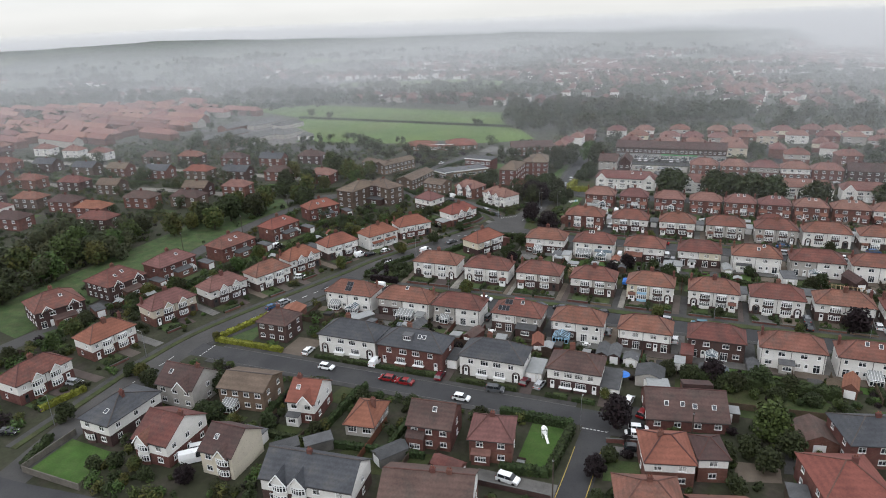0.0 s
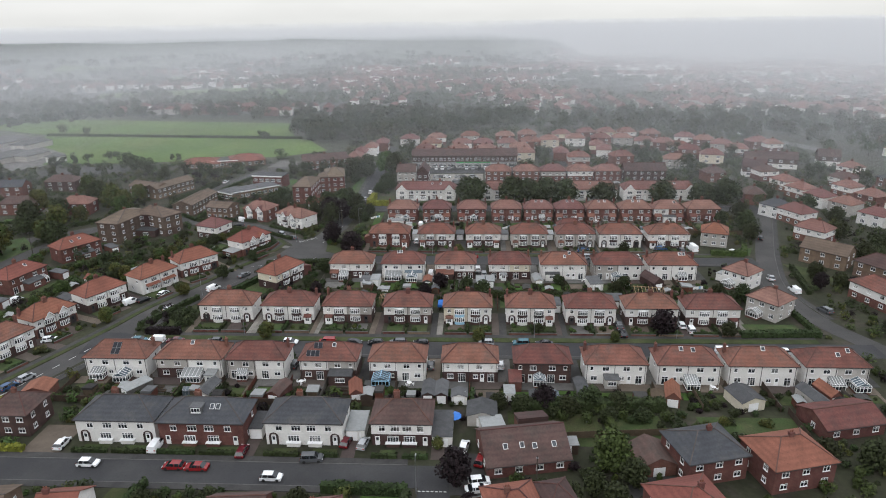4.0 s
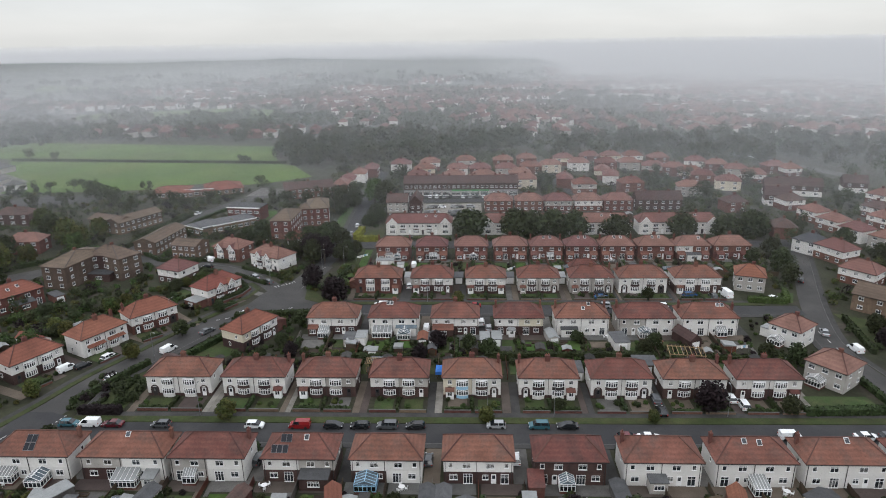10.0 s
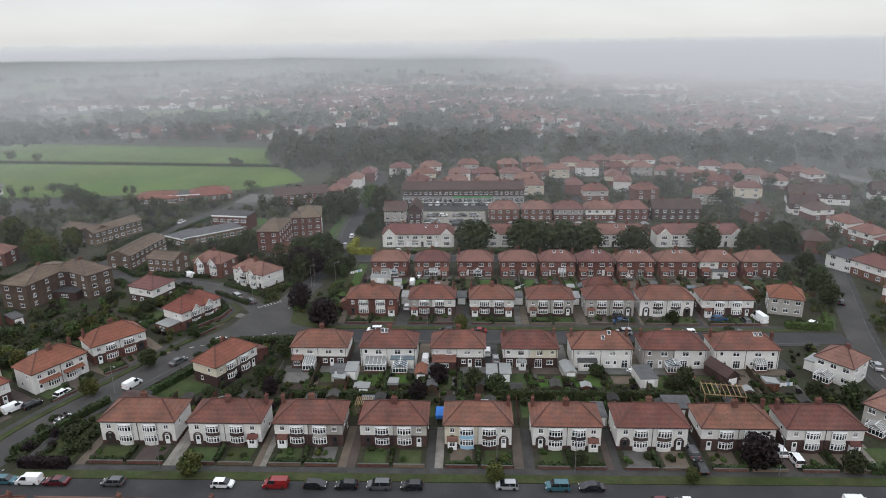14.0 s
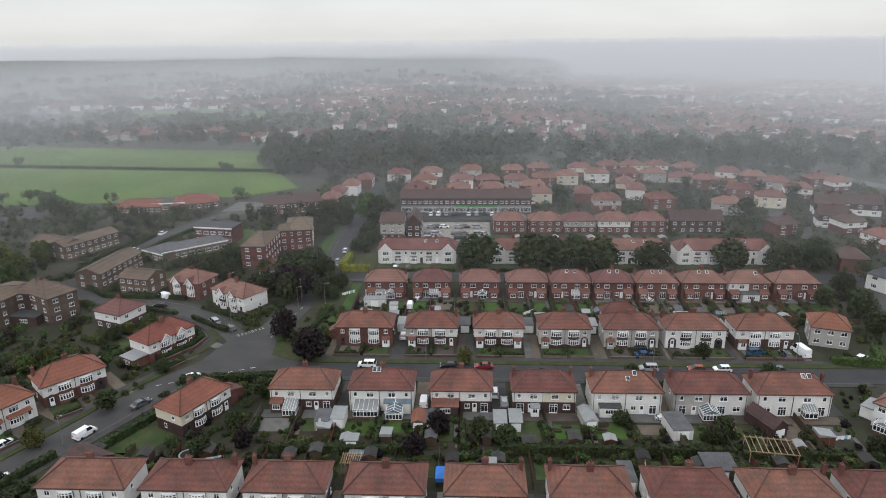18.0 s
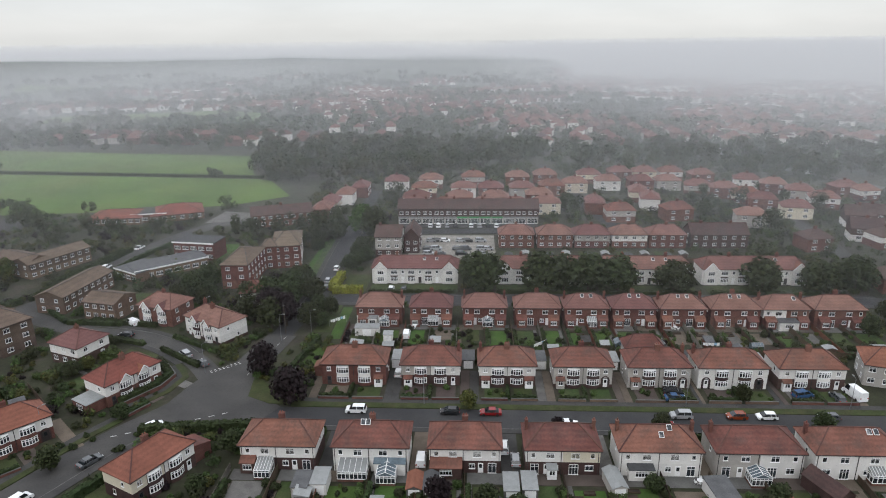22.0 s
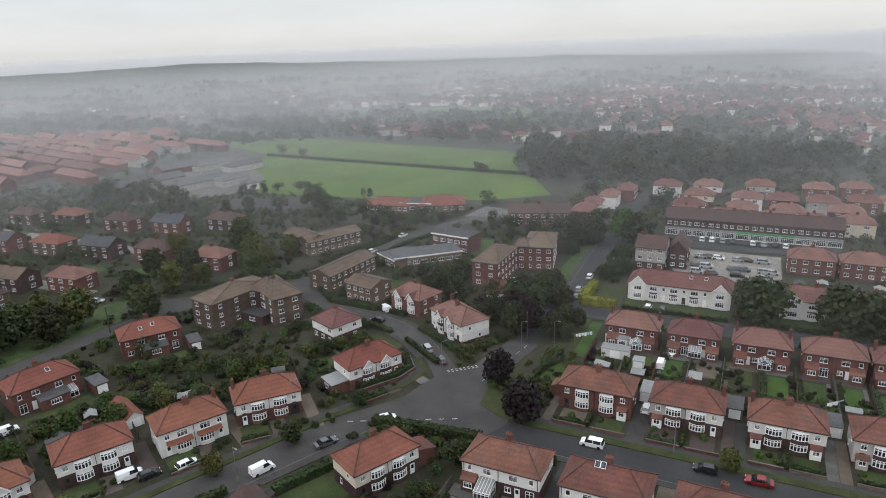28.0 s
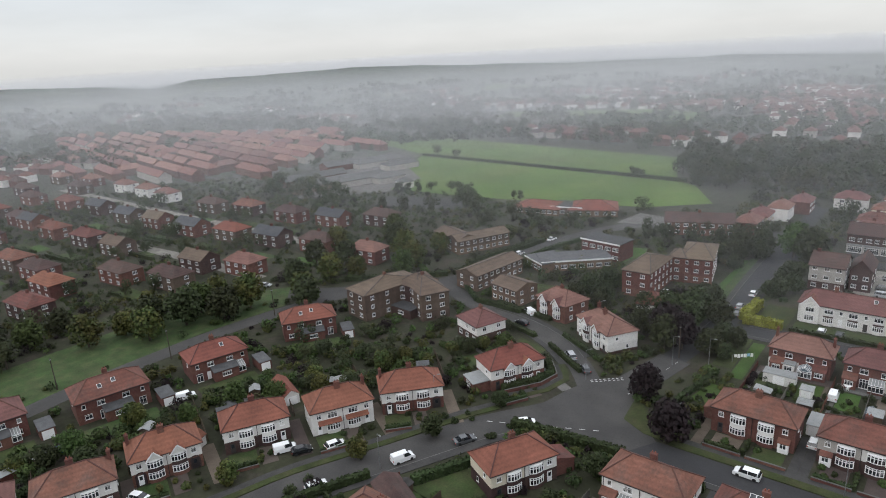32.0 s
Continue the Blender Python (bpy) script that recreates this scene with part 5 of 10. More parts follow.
def front_garden(x0, x1, y_wall, y_house, i, gap0, gap1):
    """Lawns, path, low wall, drives and planting before a pair that faces the street to the south."""
    mid = (x0 + x1) / 2
    for a, b in ((x0 + 0.3, mid - 0.5), (mid + 0.5, x1 - 0.3)):
        if rnd.random() < 0.72:
            rect("lawn", a + 0.9, b - 0.6, y_wall + 0.9, y_house - 1.1, LAWN, "small mown front lawn")
        else:
            rect("drive", a + 0.9, b - 0.6, y_wall + 0.9, y_house - 0.4, rnd.choice((BLOCKS, GRAVEL, CONCRETE)), "paved front garden")
        wall_line("garden_wall", (a + 0.1, y_wall), (b + 0.3, y_wall), 0.22, 0.65, BRICK if rnd.random() < 0.75 else BRICK_L, "low brick front garden wall with stone coping", "garden wall", KERB)
        if rnd.random() < 0.5:
            hedge((a + 0.3, y_wall + 0.6), (b, y_wall + 0.6), 0.7, rnd.uniform(0.8, 1.3), None, "low clipped hedge behind the front wall")
        for k in range(rnd.randint(1, 3)):
            bush(rnd.uniform(a + 0.5, b - 0.5), rnd.uniform(y_wall + 1.2, y_house - 1.3), rnd.uniform(0.16, 0.34), (LEAF_L, LEAF_H, LEAF_Y)[k])
    hedge((mid, y_wall + 0.8), (mid, y_house - 1.0), 0.6, rnd.uniform(0.6, 1.3), None, "narrow hedge between two front gardens")
    for a, b in ((gap0, x0 - 0.1), (x1 + 0.1, gap1)):
        m = rnd.choice((CONCRETE, PALE, GRAVEL, BLOCKS, PAVING))
        rect("drive", a + 0.06, b, y_wall - 1.6, y_house + 7, m, "driveway beside the house")


def row_bounds(pairs):
    cuts = [pairs[0][0] - 2.0] + [(a[1] + b[0]) / 2 for a, b in zip(pairs, pairs[1:])] + [pairs[-1][1] + 2.0]
    return cuts


# row north of the second street, fronts to the south
R2 = ((-85.5, -70.3), (-67.4, -52.8), (-50.0, -36.4), (-32.8, -19.6), (-16.0, -2.8), (1.4, 14.7), (17.8, 31.4), (34.0, 48.1), (50.3, 64.8))
R2_STYLE = (
    dict(up=(WHITE,), low=(WHITE,), apron=(WHITE, WHITE), plinth=BRICK_D, dado=WHITE, label="red tiled semi-detached pair, all white render with arched porches"),
    dict(up=(WHITE,), low=(WHITE,), apron=(BAND, BAND), plinth=BRICK_D, dado=BRICK_D, porch=(0, 1)),
    dict(up=(WHITE, PEBBLE), low=(BRICK_D,), apron=(BAND, PEBBLE), porch=(1, 0), arch=False),
    dict(up=(WHITE, PEBBLE), low=(BRICK_D,), apron=(BAND, PEBBLE), arch=False),
    dict(up=(CREAM, WHITE), low=(CREAM, WHITE), apron=(BLUE, BAND), plinth=BRICK_D, dado=(BLUE, BRICK_D), porch=(1, 0), label="red tiled pair, cream and white render, one pale blue bow"),
    # right bow's apron coloured near black for the shade of an open hollow
    dict(up=(WHITE,), low=(WHITE,), apron=(BAND, TRIM_D), plinth=BRICK_D, porch=(0, 2), label="red tiled white pair with one dark clad bow"),
    dict(up=(WHITE,), low=(WHITE,), apron=(BAND, BAND), plinth=BRICK_D),
    dict(up=(WHITE,), low=(BRICK_D,), apron=(BAND, BAND), arch=False),
    dict(up=(WHITE,), low=(BRICK_D,), apron=(WHITE, WHITE), porch=(0, 1), arch=False),
)
cuts = row_bounds(R2)
for i, ((x0, x1), st) in enumerate(zip(R2, R2_STYLE)):
    front_semi((x0, 187.7), (x1, 187.7), ROOF, seed=i, group="semis on the second street", **st)
    front_garden(x0, x1, 181.2, 187.7, i, cuts[i], cuts[i + 1])

# row north of the third street
R4 = ((-47.0, -32.3), (-28.7, -15.4), (-11.0, 1.7), (5.8, 18.9), (22.4, 36.2), (38.0, 53.1), (55.6, 70.0))
R4_STYLE = (
    dict(up=(BRICK,), low=(BRICK,), apron=(WHITE, WHITE), dado=BRICK, arch=False, porch=(0, 1), label="red brick semi-detached pair with tall white bow windows"),
    dict(up=(PEBBLE, WHITE), low=(BRICK_D,), apron=(BRICK, BRICK_D), arch=False, porch=(1, 0)),
    dict(up=(WHITE,), low=(BRICK_D,), apron=(BAND, BAND), arch=False, porch=(1, 1)),
    dict(up=(PEBBLE,), low=(PEBBLE,), apron=(BAND, BAND), dado=BRICK_D, porch=(2, 0), plinth=BRICK_D, label="grey pebbledashed semi-detached pair with bow windows"),
    dict(up=(PEBBLE,), low=(PEBBLE,), apron=(BAND, BAND), dado=BRICK_D, porch=(2, 0), label="grey pebbledashed pair with a red rear roof extension"),
    dict(up=(WHITE,), low=(WHITE,), apron=(BAND, BAND), dado=WHITE, arch=True),
    dict(up=(WHITE,), low=(BRICK_D,), apron=(WHITE, WHITE), arch=False, porch=(1, 0)),
)
cuts = row_bounds(R4)
for i, ((x0, x1), st) in enumerate(zip(R4, R4_STYLE)):
    h4, dims4 = front_semi((x0, 252.4), (x1, 252.4), ROOF, seed=i + 3, group="semis on the third street", **st)
    front_garden(x0, x1, 246.0, 252.4, i, cuts[i], cuts[i + 1])
    if i == 0:
        extension(h4, dims4, "l", -1.2, 3.0, 2.6, 2.3, BRICK, ROOF, 1.0)

# row south of the second street, back walls and gardens to the south
R1 = ((-101.2, -86.0), (-83.7, -67.6), (-66.4, -52.3), (-48.7, -35.2), (-32.1, -18.9), (-14.8, -1.9), (2.1, 15.1), (18.5, 32.4), (35.0, 49.2), (51.0, 66.2), (68.1, 82.2))
R1_STYLE = (
    dict(up=(WHITE,), low=(WHITE,), chim=(1.0,), extras=(("solar", -0.2, 0.5, 2, 2), ("lean", -4.2, 3.2, 2.2), ("cons", 2.2, 3.2, 3.4, CLEAR))),
    dict(up=(PEBBLE, WHITE), low=(BRICK_D, WHITE), chim=(1.0,), extras=(("lean", 1.2, 4.6, 3.0), ("ext", 5.8, 2.4, 2.6, 2.2, WHITE, SHEET, 0.3), ("sky", 0.3, 0.85))),
    dict(up=(PEBBLE, WHITE), low=(PEBBLE, WHITE), chim=(1.0,), extras=(("lean", -3.2, 2.4, 1.6),)),
    dict(up=(WHITE, PEBBLE), low=(BRICK_D,), chim=(), extras=(("solar", -3.6, 0.35, 3, 1), ("solar", -2.6, 0.75, 2, 1), ("sky", 1.2, 0.8), ("ext", 3.2, 5.4, 2.6, 2.5, BRICK_D, FELT, 0.5))),
    dict(up=(WHITE,), low=(BRICK_D, WHITE), chim=(), extras=(("cons", -3.6, 4.0, 3.4, CLEAR, BLUE), )),
    dict(up=(WHITE,), low=(BRICK_D,), chim=(), extras=()),
    dict(up=(BRICK_D,), low=(BRICK_D,), chim=(), extras=(("cons", -0.8, 2.8, 2.6, CLEAR), ("ext", -6.5, 2.8, 4.0, 2.4, BRICK, ROOF, 1.0, False)), label="red tiled semi-detached pair in dark brick with a conservatory"),
    dict(up=(WHITE,), low=(WHITE,), chim=(-1.0,), extras=(("ext", -1.2, 3.2, 2.4, 2.4, PEBBLE, FELT, 0.2),)),
    dict(up=(WHITE,), low=(WHITE,), chim=(-1.0,), extras=(("lean", 0.2, 2.8, 3.4), ("sky", -1.5, 0.8), ("sky", 1.2, 0.75))),
    dict(up=(WHITE,), low=(WHITE,), chim=(-1.0,), extras=(("sky", 0.6, 0.85),)),
    dict(up=(WHITE, PEBBLE), low=(WHITE, PEBBLE), chim=(), extras=(("lean", -0.5, 3.0, 2.6), ("cons", 4.6, 3.2, 3.2, CLEAR), ("sky", 0.5, 0.6), ("sky", 3.0, 0.8))),
)


def planter(x, y, rz, w, d):
    """A raised bed: a timber frame round dug soil."""
    ob = thing("raised_bed", pose(x, y, 0, 0, 0, rz), "timber raised bed with dug soil", "planter", "raised beds")
    shared("frame", ("bedf", w, d), lambda: Shape().box(-w / 2, w / 2, -d / 2, -d / 2 + 0.08, 0, 0.42).box(-w / 2, w / 2, d / 2 - 0.08, d / 2, 0, 0.42).box(-w / 2, -w / 2 + 0.08, -d / 2, d / 2, 0, 0.42).box(w / 2 - 0.08, w / 2, -d / 2, d / 2, 0, 0.42), WOOD, ob)
    shared("soil", ("beds", w, d), lambda: Shape().box(-w / 2 + 0.08, w / 2 - 0.08, -d / 2 + 0.08, d / 2 - 0.08, 0, 0.34), SOIL, ob)


def table_set(x, y, rz, mat):
    """A patio table with four chairs pushed in, one light set."""
    ob = thing("patio_table", pose(x, y, 0.1, 0, 0, rz), "small pale patio table", "garden table", "patio tables")
    shared("top", "ptop", lambda: Shape().tube((0, 0, 0.68), (0, 0, 0.72), 0.62, 0.62, 12), mat, ob)
    shared("leg", "pleg", lambda: Shape().tube((0, 0, 0), (0, 0, 0.68), 0.07, 0.05, 6).tube((0, 0, 0), (0, 0, 0.04), 0.3, 0.28, 8), mat, ob)
    for a in (0, 120, 240):
        ch = thing("garden_chair", pose(x, y, 0.1, 0, 0, rz) @ pose(0, 0, 0, 0, 0, a) @ pose(0, -0.85, 0), "pale plastic garden chair on the patio", "chair", "garden chairs")
        shared("seat", "pchair", lambda: Shape().box(-0.24, 0.24, -0.22, 0.24, 0.4, 0.45).box(-0.22, -0.17, -0.2, -0.15, 0, 0.4).box(0.17, 0.22, -0.2, -0.15, 0, 0.4).box(-0.22, -0.17, 0.17, 0.22, 0, 0.4).box(0.17, 0.22, 0.17, 0.22, 0, 0.4), mat, ch)
        shared("backrest", "pback", lambda: Shape().box(-0.24, 0.24, -0.27, -0.22, 0.42, 0.88), mat, ch)


def back_garden(x0, x1, y0, y1, y_house, i, gap0, gap1):
    """Fences, lawns, patios, paths, sheds, beds and planting behind a pair."""
    mid = (x0 + x1) / 2
    deep = y_house - y0
    for a, b in ((gap0, mid), (mid, gap1)):
        wall_line("fence", (a, y0), (a, y_house - 0.4), 0.06, rnd.uniform(1.3, 1.8), rnd.choice((WOOD, WOOD, WOOD_R, WOOD_G)), "brown timber garden fence", "fence", None, 2.4)
        cut = y0 + deep * rnd.uniform(0.25, 0.45)
        stop = y_house - rnd.uniform(3.4, 4.6)
        way = a + 0.5 if rnd.random() < 0.5 else b - 1.4
        if rnd.random() < 0.75:
            rect("lawn", a + 1.5, b - 1.5, cut, stop, rnd.choice((LAWN, LAWN, LAWN_B)), "mown back lawn")
        else:
            rect("patio", a + 1.4, b - 1.4, cut + 0.5, stop, rnd.choice((GRAVEL, CONCRETE)), "pale gravel and slabs in place of a lawn")
        rect("garden_path", way, way + 0.8, y0 + 1.5, y_house - 3.2, rnd.choice((CONCRETE, KERB, GRAVEL)), "narrow slab path down the garden", category="path")
        rect("patio", a + 0.4, b - 0.4, y_house - 3.2, y_house - 0.05, rnd.choice((CONCRETE, GRAVEL, BLOCKS, KERB)), "paved patio behind the house")
        if rnd.random() < 0.45:
            rect("vegetable_bed", a + 1, b - 1, y0 + 0.8, cut - 0.4, SOIL, "dug garden bed")
        for k in range(rnd.randint(9, 14)):
            side = rnd.choice((a + 0.7, b - 0.7, None))
            bush(rnd.uniform(a + 0.8, b - 0.8) if side is None else side + rnd.uniform(-0.5, 0.5), rnd.uniform(y0 + 0.4, y_house - 3.6), rnd.uniform(0.14, 0.44), rnd.choice((LEAF, LEAF, LEAF_L, LEAF_H, LEAF_H, LEAF_Y, LEAF_L, LEAF_P)))
        if rnd.random() < 0.75:
            sx, sy = rnd.uniform(a + 1.6, b - 1.6), rnd.uniform(y0 + 1.3, cut)
            w, d = rnd.choice((1.8, 2.2, 2.6)), rnd.choice((2.0, 2.6, 3.2))
            outbuilding("shed", sx, sy, rnd.choice((0, 90, 180)), w, d, 1.9, rnd.choice((0.4, 0.5)), rnd.choice((WOOD, WOOD_R, WOOD, WOOD_G)), rnd.choice((FELT_D, FELT_D, FELT, SHEET, SHEET)), "small timber garden shed with a felted roof", "shed", rnd.choice(("gable", "flat")), WOOD)
        if rnd.random() < 0.35:
            for k in range(2):
                planter(rnd.uniform(a + 1.8, b - 1.8), stop - 0.9 - 1.5 * k, 0, 2.0, 0.9)
        if rnd.random() < 0.16:
            table_set(rnd.uniform(a + 1.6, b - 1.6), y_house - 2.0, rnd.uniform(0, 90), PAINT)
        if rnd.random() < 0.35:
            hedge((a + 0.6, y0 + 0.8), (a + 0.6, y_house - 5), 0.8, rnd.uniform(1.2, 2.0))


cuts = row_bounds(R1)
for i, ((x0, x1), st) in enumerate(zip(R1, R1_STYLE)):
    rear_semi((x0, 157.0), (x1, 157.0), ROOF, seed=i, group="semis backing on the gardens", **st)
    back_garden(x0, x1, 146.2, 157, 157.0, i, cuts[i], cuts[i + 1])
    rect("drive", x1 + 0.2, cuts[i + 1] + 1.3, 157, 168.2, rnd.choice((CONCRETE, GRAVEL, PAVING)), "driveway between two houses")
    hedge((x0 + 0.5, 167.0), (x1 - 0.5, 167.0), 0.9, rnd.uniform(1.1, 1.7), None, "front garden hedge along the pavement")
    rect("lawn", x0 + 0.5, x1 - 0.5, 165.2, 166.4, LAWN, "narrow front lawn")
wall_line("fence", (-103, 146), (-20, 146), 0.08, 1.6, WOOD, "long brown timber fence behind the gardens", "fence", None, 2.6)

# row south of the third street
R3 = ((-55.2, -41.4), (-38.0, -24.3), (-20.4, -7.4), (-2.9, 10.4), (13.9, 28.4), (31.0, 46.2), (48.2, 63.4))
R3_STYLE = (
    dict(up=(WHITE,), low=(BRICK_D,), extras=(("ext", -5.4, 2.6, 1.4, 2.2, BRICK_D, ROOF, 0.8), ("lean", -2.2, 2.8, 3.2)), chim=(0.0,)),
    dict(up=(WHITE,), low=(WHITE,), extras=(("lean", -3.0, 5.2, 3.2), ("cons", 3.2, 3.4, 4.2, CLEAR), ("ext", 3.6, 5.6, 1.2, 2.5, WHITE, CLEAR, 0.4), ("sky", -1.6, 0.9), ("sky", -0.7, 0.9)), chim=(0.0,)),
    dict(up=(WHITE,), low=(BRICK_D,), extras=(("ext", -3.4, 5.6, 2.0, 2.3, BRICK_D, ROOF, 1.0), ), chim=(0.0,)),
    dict(up=(WHITE, CREAM), low=(BRICK_D,), extras=(("ext", -2.0, 1.7, 1.6, 2.1, PAINT, SHEET, 0.2),), chim=(-1.0, 1.0)),
    dict(up=(WHITE,), low=(WHITE,), extras=(("ext", -3.6, 4.4, 1.6, 2.3, WHITE, FELT, 0.3), ("sky", 2.0, 0.85), ("sky", 0.4, 0.6)), chim=(-1.0, 1.0)),
    dict(up=(PEBBLE, WHITE), low=(PEBBLE, WHITE), extras=(("cons", -0.6, 3.4, 3.0, CLEAR),), chim=(-1.0,)),
    dict(up=(WHITE,), low=(WHITE,), extras=(("sky", 2.6, 0.8), ("sky", 3.8, 0.8), ("lean", 3.0, 2.6, 1.8)), chim=(-1.0, 0.98)),
)
cuts = row_bounds(R3)
for i, ((x0, x1), st) in enumerate(zip(R3, R3_STYLE)):
    rear_semi((x0, 221.0), (x1, 221.0), ROOF, d=8.0, seed=i + 1, group="semis backing on the second gardens", **st)
    back_garden(x0, x1, 206.5, 221, 221.0, i, cuts[i], cuts[i + 1])
    rect("drive", x1 + 0.2, cuts[i + 1] + 1.3, 221, 233.8, rnd.choice((CONCRETE, GRAVEL, PAVING)), "driveway between two houses")
    hedge((x0 + 0.5, 232.6), (x1 - 0.5, 232.6), 0.9, rnd.uniform(1.0, 1.6), None, "front garden hedge along the pavement")
    rect("lawn", x0 + 0.5, x1 - 0.5, 229.6, 231.9, LAWN, "narrow front lawn")
# gardens behind the row north of the second street run up to the same line
cuts = row_bounds(R2)
for i, (x0, x1) in enumerate(R2):
    mid = (x0 + x1) / 2
    for a, b in ((cuts[i], mid), (mid, cuts[i + 1])):
        wall_line("fence", (a, 196), (a, 206), 0.06, rnd.uniform(1.3, 1.8), rnd.choice((WOOD, WOOD_R)), "brown timber garden fence", "fence", None, 2.4)
        rect("lawn", a + 0.8, b - 0.8, 198.5, 204.5, LAWN, "mown back lawn")
        for k in range(7):
            bush(rnd.uniform(a + 0.5, b - 0.5), rnd.uniform(198, 206), rnd.uniform(0.2, 0.5), rnd.choice((LEAF, LEAF_H, LEAF_L, LEAF_Y, LEAF_P)))
        if rnd.random() < 0.6:
            outbuilding("shed", rnd.uniform(a + 1.5, b - 1.5), rnd.uniform(202, 205), 0, 2.2, 2.6, 1.9, 0.5, rnd.choice((WOOD, WOOD_R)), FELT_D, "small timber garden shed with a felted roof", "shed", door_mat=WOOD)
for a, b, h in ((-52, -22, 1.6), (-6, 36, 2.2), (40, 66, 1.5)):
    hedge((a, 206.2), (b, 206.2), 1.3, h, None, "long dark hedge between the back gardens")

FINE[0] = False
# brick row with its back to the third street's gardens
R5 = ((-44.5, -32.0), (-29.6, -18.2), (-15.2, -3.2), (-0.9, 11.4), (12.6, 24.4), (25.6, 37.2), (38.4, 50.6), (51.9, 65.0), (65.8, 77.8), (79.3, 92.6))
cuts = row_bounds(R5)
for i, (x0, x1) in enumerate(R5):
    ex = (("ext", -4.3, 2.6, 1.8, 2.2, BRICK, ROOF, 0.9), ("ext", 4.3, 2.6, 1.8, 2.2, BRICK, ROOF, 0.9))
    more = ((("cons", 1.6, 2.8, 2.6, CLEAR), ("ext", -1.8, 2.6, 1.6, 2.4, WHITE, SHEET, 0.3)), (("lean", 0.6, 2.8, 1.8),), (("cons", 0.8, 2.6, 2.4, CLEAR),), (), (("lean", 1.4, 2.4, 2.0),), (), (), (), (("ext", 0.0, 5.0, 2.6, 2.4, WHITE, FELT, 0.2), ("sky", 2.4, 0.7)), ())[i]
    roofs = (("sky", -1.0, 0.8), ("sky", 1.4, 0.8)) if i in (4, 5, 6, 7) else ()
    rear_semi((x0, 285.5), (x1, 285.5), ROOF_P, up=(WHITE, BRICK) if i == 8 else (BRICK,), low=(WHITE, BRICK) if i == 0 else (BRICK,), d=7.4, seed=i, pipes=False, rise=2.9, hip=3.7, group="brick semis", extras=ex + more + roofs,
              chim=(0.0,) if i % 2 else (1.0, -1.0), label="pink-red tiled semi-detached pair in red brick with small back extensions")
    back_garden(x0, x1, 267.5, 285.5, 285.5, i, cuts[i], cuts[i + 1])
    hedge((x0, 299.2), (x1, 299.2), 0.8, 1.2, None, "front garden hedge along the pavement")
# gardens behind the row north of the third street
cuts = row_bounds(R4)
for i, (x0, x1) in enumerate(R4):
    for a, b in ((cuts[i], (x0 + x1) / 2), ((x0 + x1) / 2, cuts[i + 1])):
        wall_line("fence", (a, 261), (a, 267.4), 0.06, 1.5, WOOD, "brown timber garden fence", "fence", None, 2.4)
        for k in range(5):
            bush(rnd.uniform(a + 0.5, b - 0.5), rnd.uniform(262, 267), rnd.uniform(0.2, 0.45), rnd.choice((LEAF, LEAF_H)))
    outbuilding("garage", x1 + 1.9, 263, 0, 2.9, 5.0, 2.2, 0.2, CONCRETE if i % 2 else WHITE, SHEET if i in (0, 3, 5, 6) else FELT, "flat-roofed single garage with an up-and-over door", "garage", "flat")
wall_line("fence", (-48, 267.3), (95, 267.3), 0.08, 1.7, WOOD, "long brown timber fence between back gardens", "fence", None, 2.6)
plant_bushes("dense green and purple shrubs filling the back gardens")
FINE[0] = True


# ---- the winding street on the west ----
WEST = (
    ((-142.4, 87.3), (-141.2, 101.0), dict(up=(WHITE,), low=(BRICK,), gables=True, apron=(WHITE, WHITE), roof=ROOF, arch=False)),
    ((-143.0, 108.6), (-140.6, 121.2), dict(up=(WHITE,), low=(BRICK,), apron=(WHITE, WHITE), roof=ROOF_O, arch=False)),
    ((-142.6, 129.7), (-138.4, 143.0), dict(up=(CREAM,), low=(BRICK,), gables=True, roof=ROOF_P)),
    ((-135.4, 146.0), (-131.2, 158.4), dict(up=(WHITE,), low=(BRICK_D,), gables=True, roof=ROOF_P)),
    ((-128.6, 160.2), (-124.0, 172.2), dict(up=(WHITE,), low=(BRICK_D,), apron=(WHITE, WHITE), roof=ROOF, arch=False)),
    ((-126.3, 175.8), (-121.6, 187.4), dict(up=(WHITE,), low=(BRICK,), gables=True, roof=ROOF_O)),
    ((-120.9, 191.8), (-114.8, 203.0), dict(up=(WHITE,), low=(BRICK_D,), apron=(WHITE, WHITE), roof=ROOF_O, arch=False)),
    ((-111.4, 206.0), (-105.2, 217.4), dict(up=(WHITE,), low=(WHITE,), roof=ROOF_O, apron=(WHITE, WHITE), label="orange-red tiled white semi-detached pair with tiled porch roofs", arch=False, canopy=True)),
    ((-105.2, 220.0), (-96.4, 230.0), dict(up=(WHITE,), low=(BRICK,), apron=(BRICK, BRICK), roof=ROOF_O)),
    ((-91.4, 241.0), (-84.8, 252.8), dict(up=(WHITE,), low=(BRICK,), gables=True, roof=ROOF_O, arch=False)),
)
wrnd = random.Random(9)
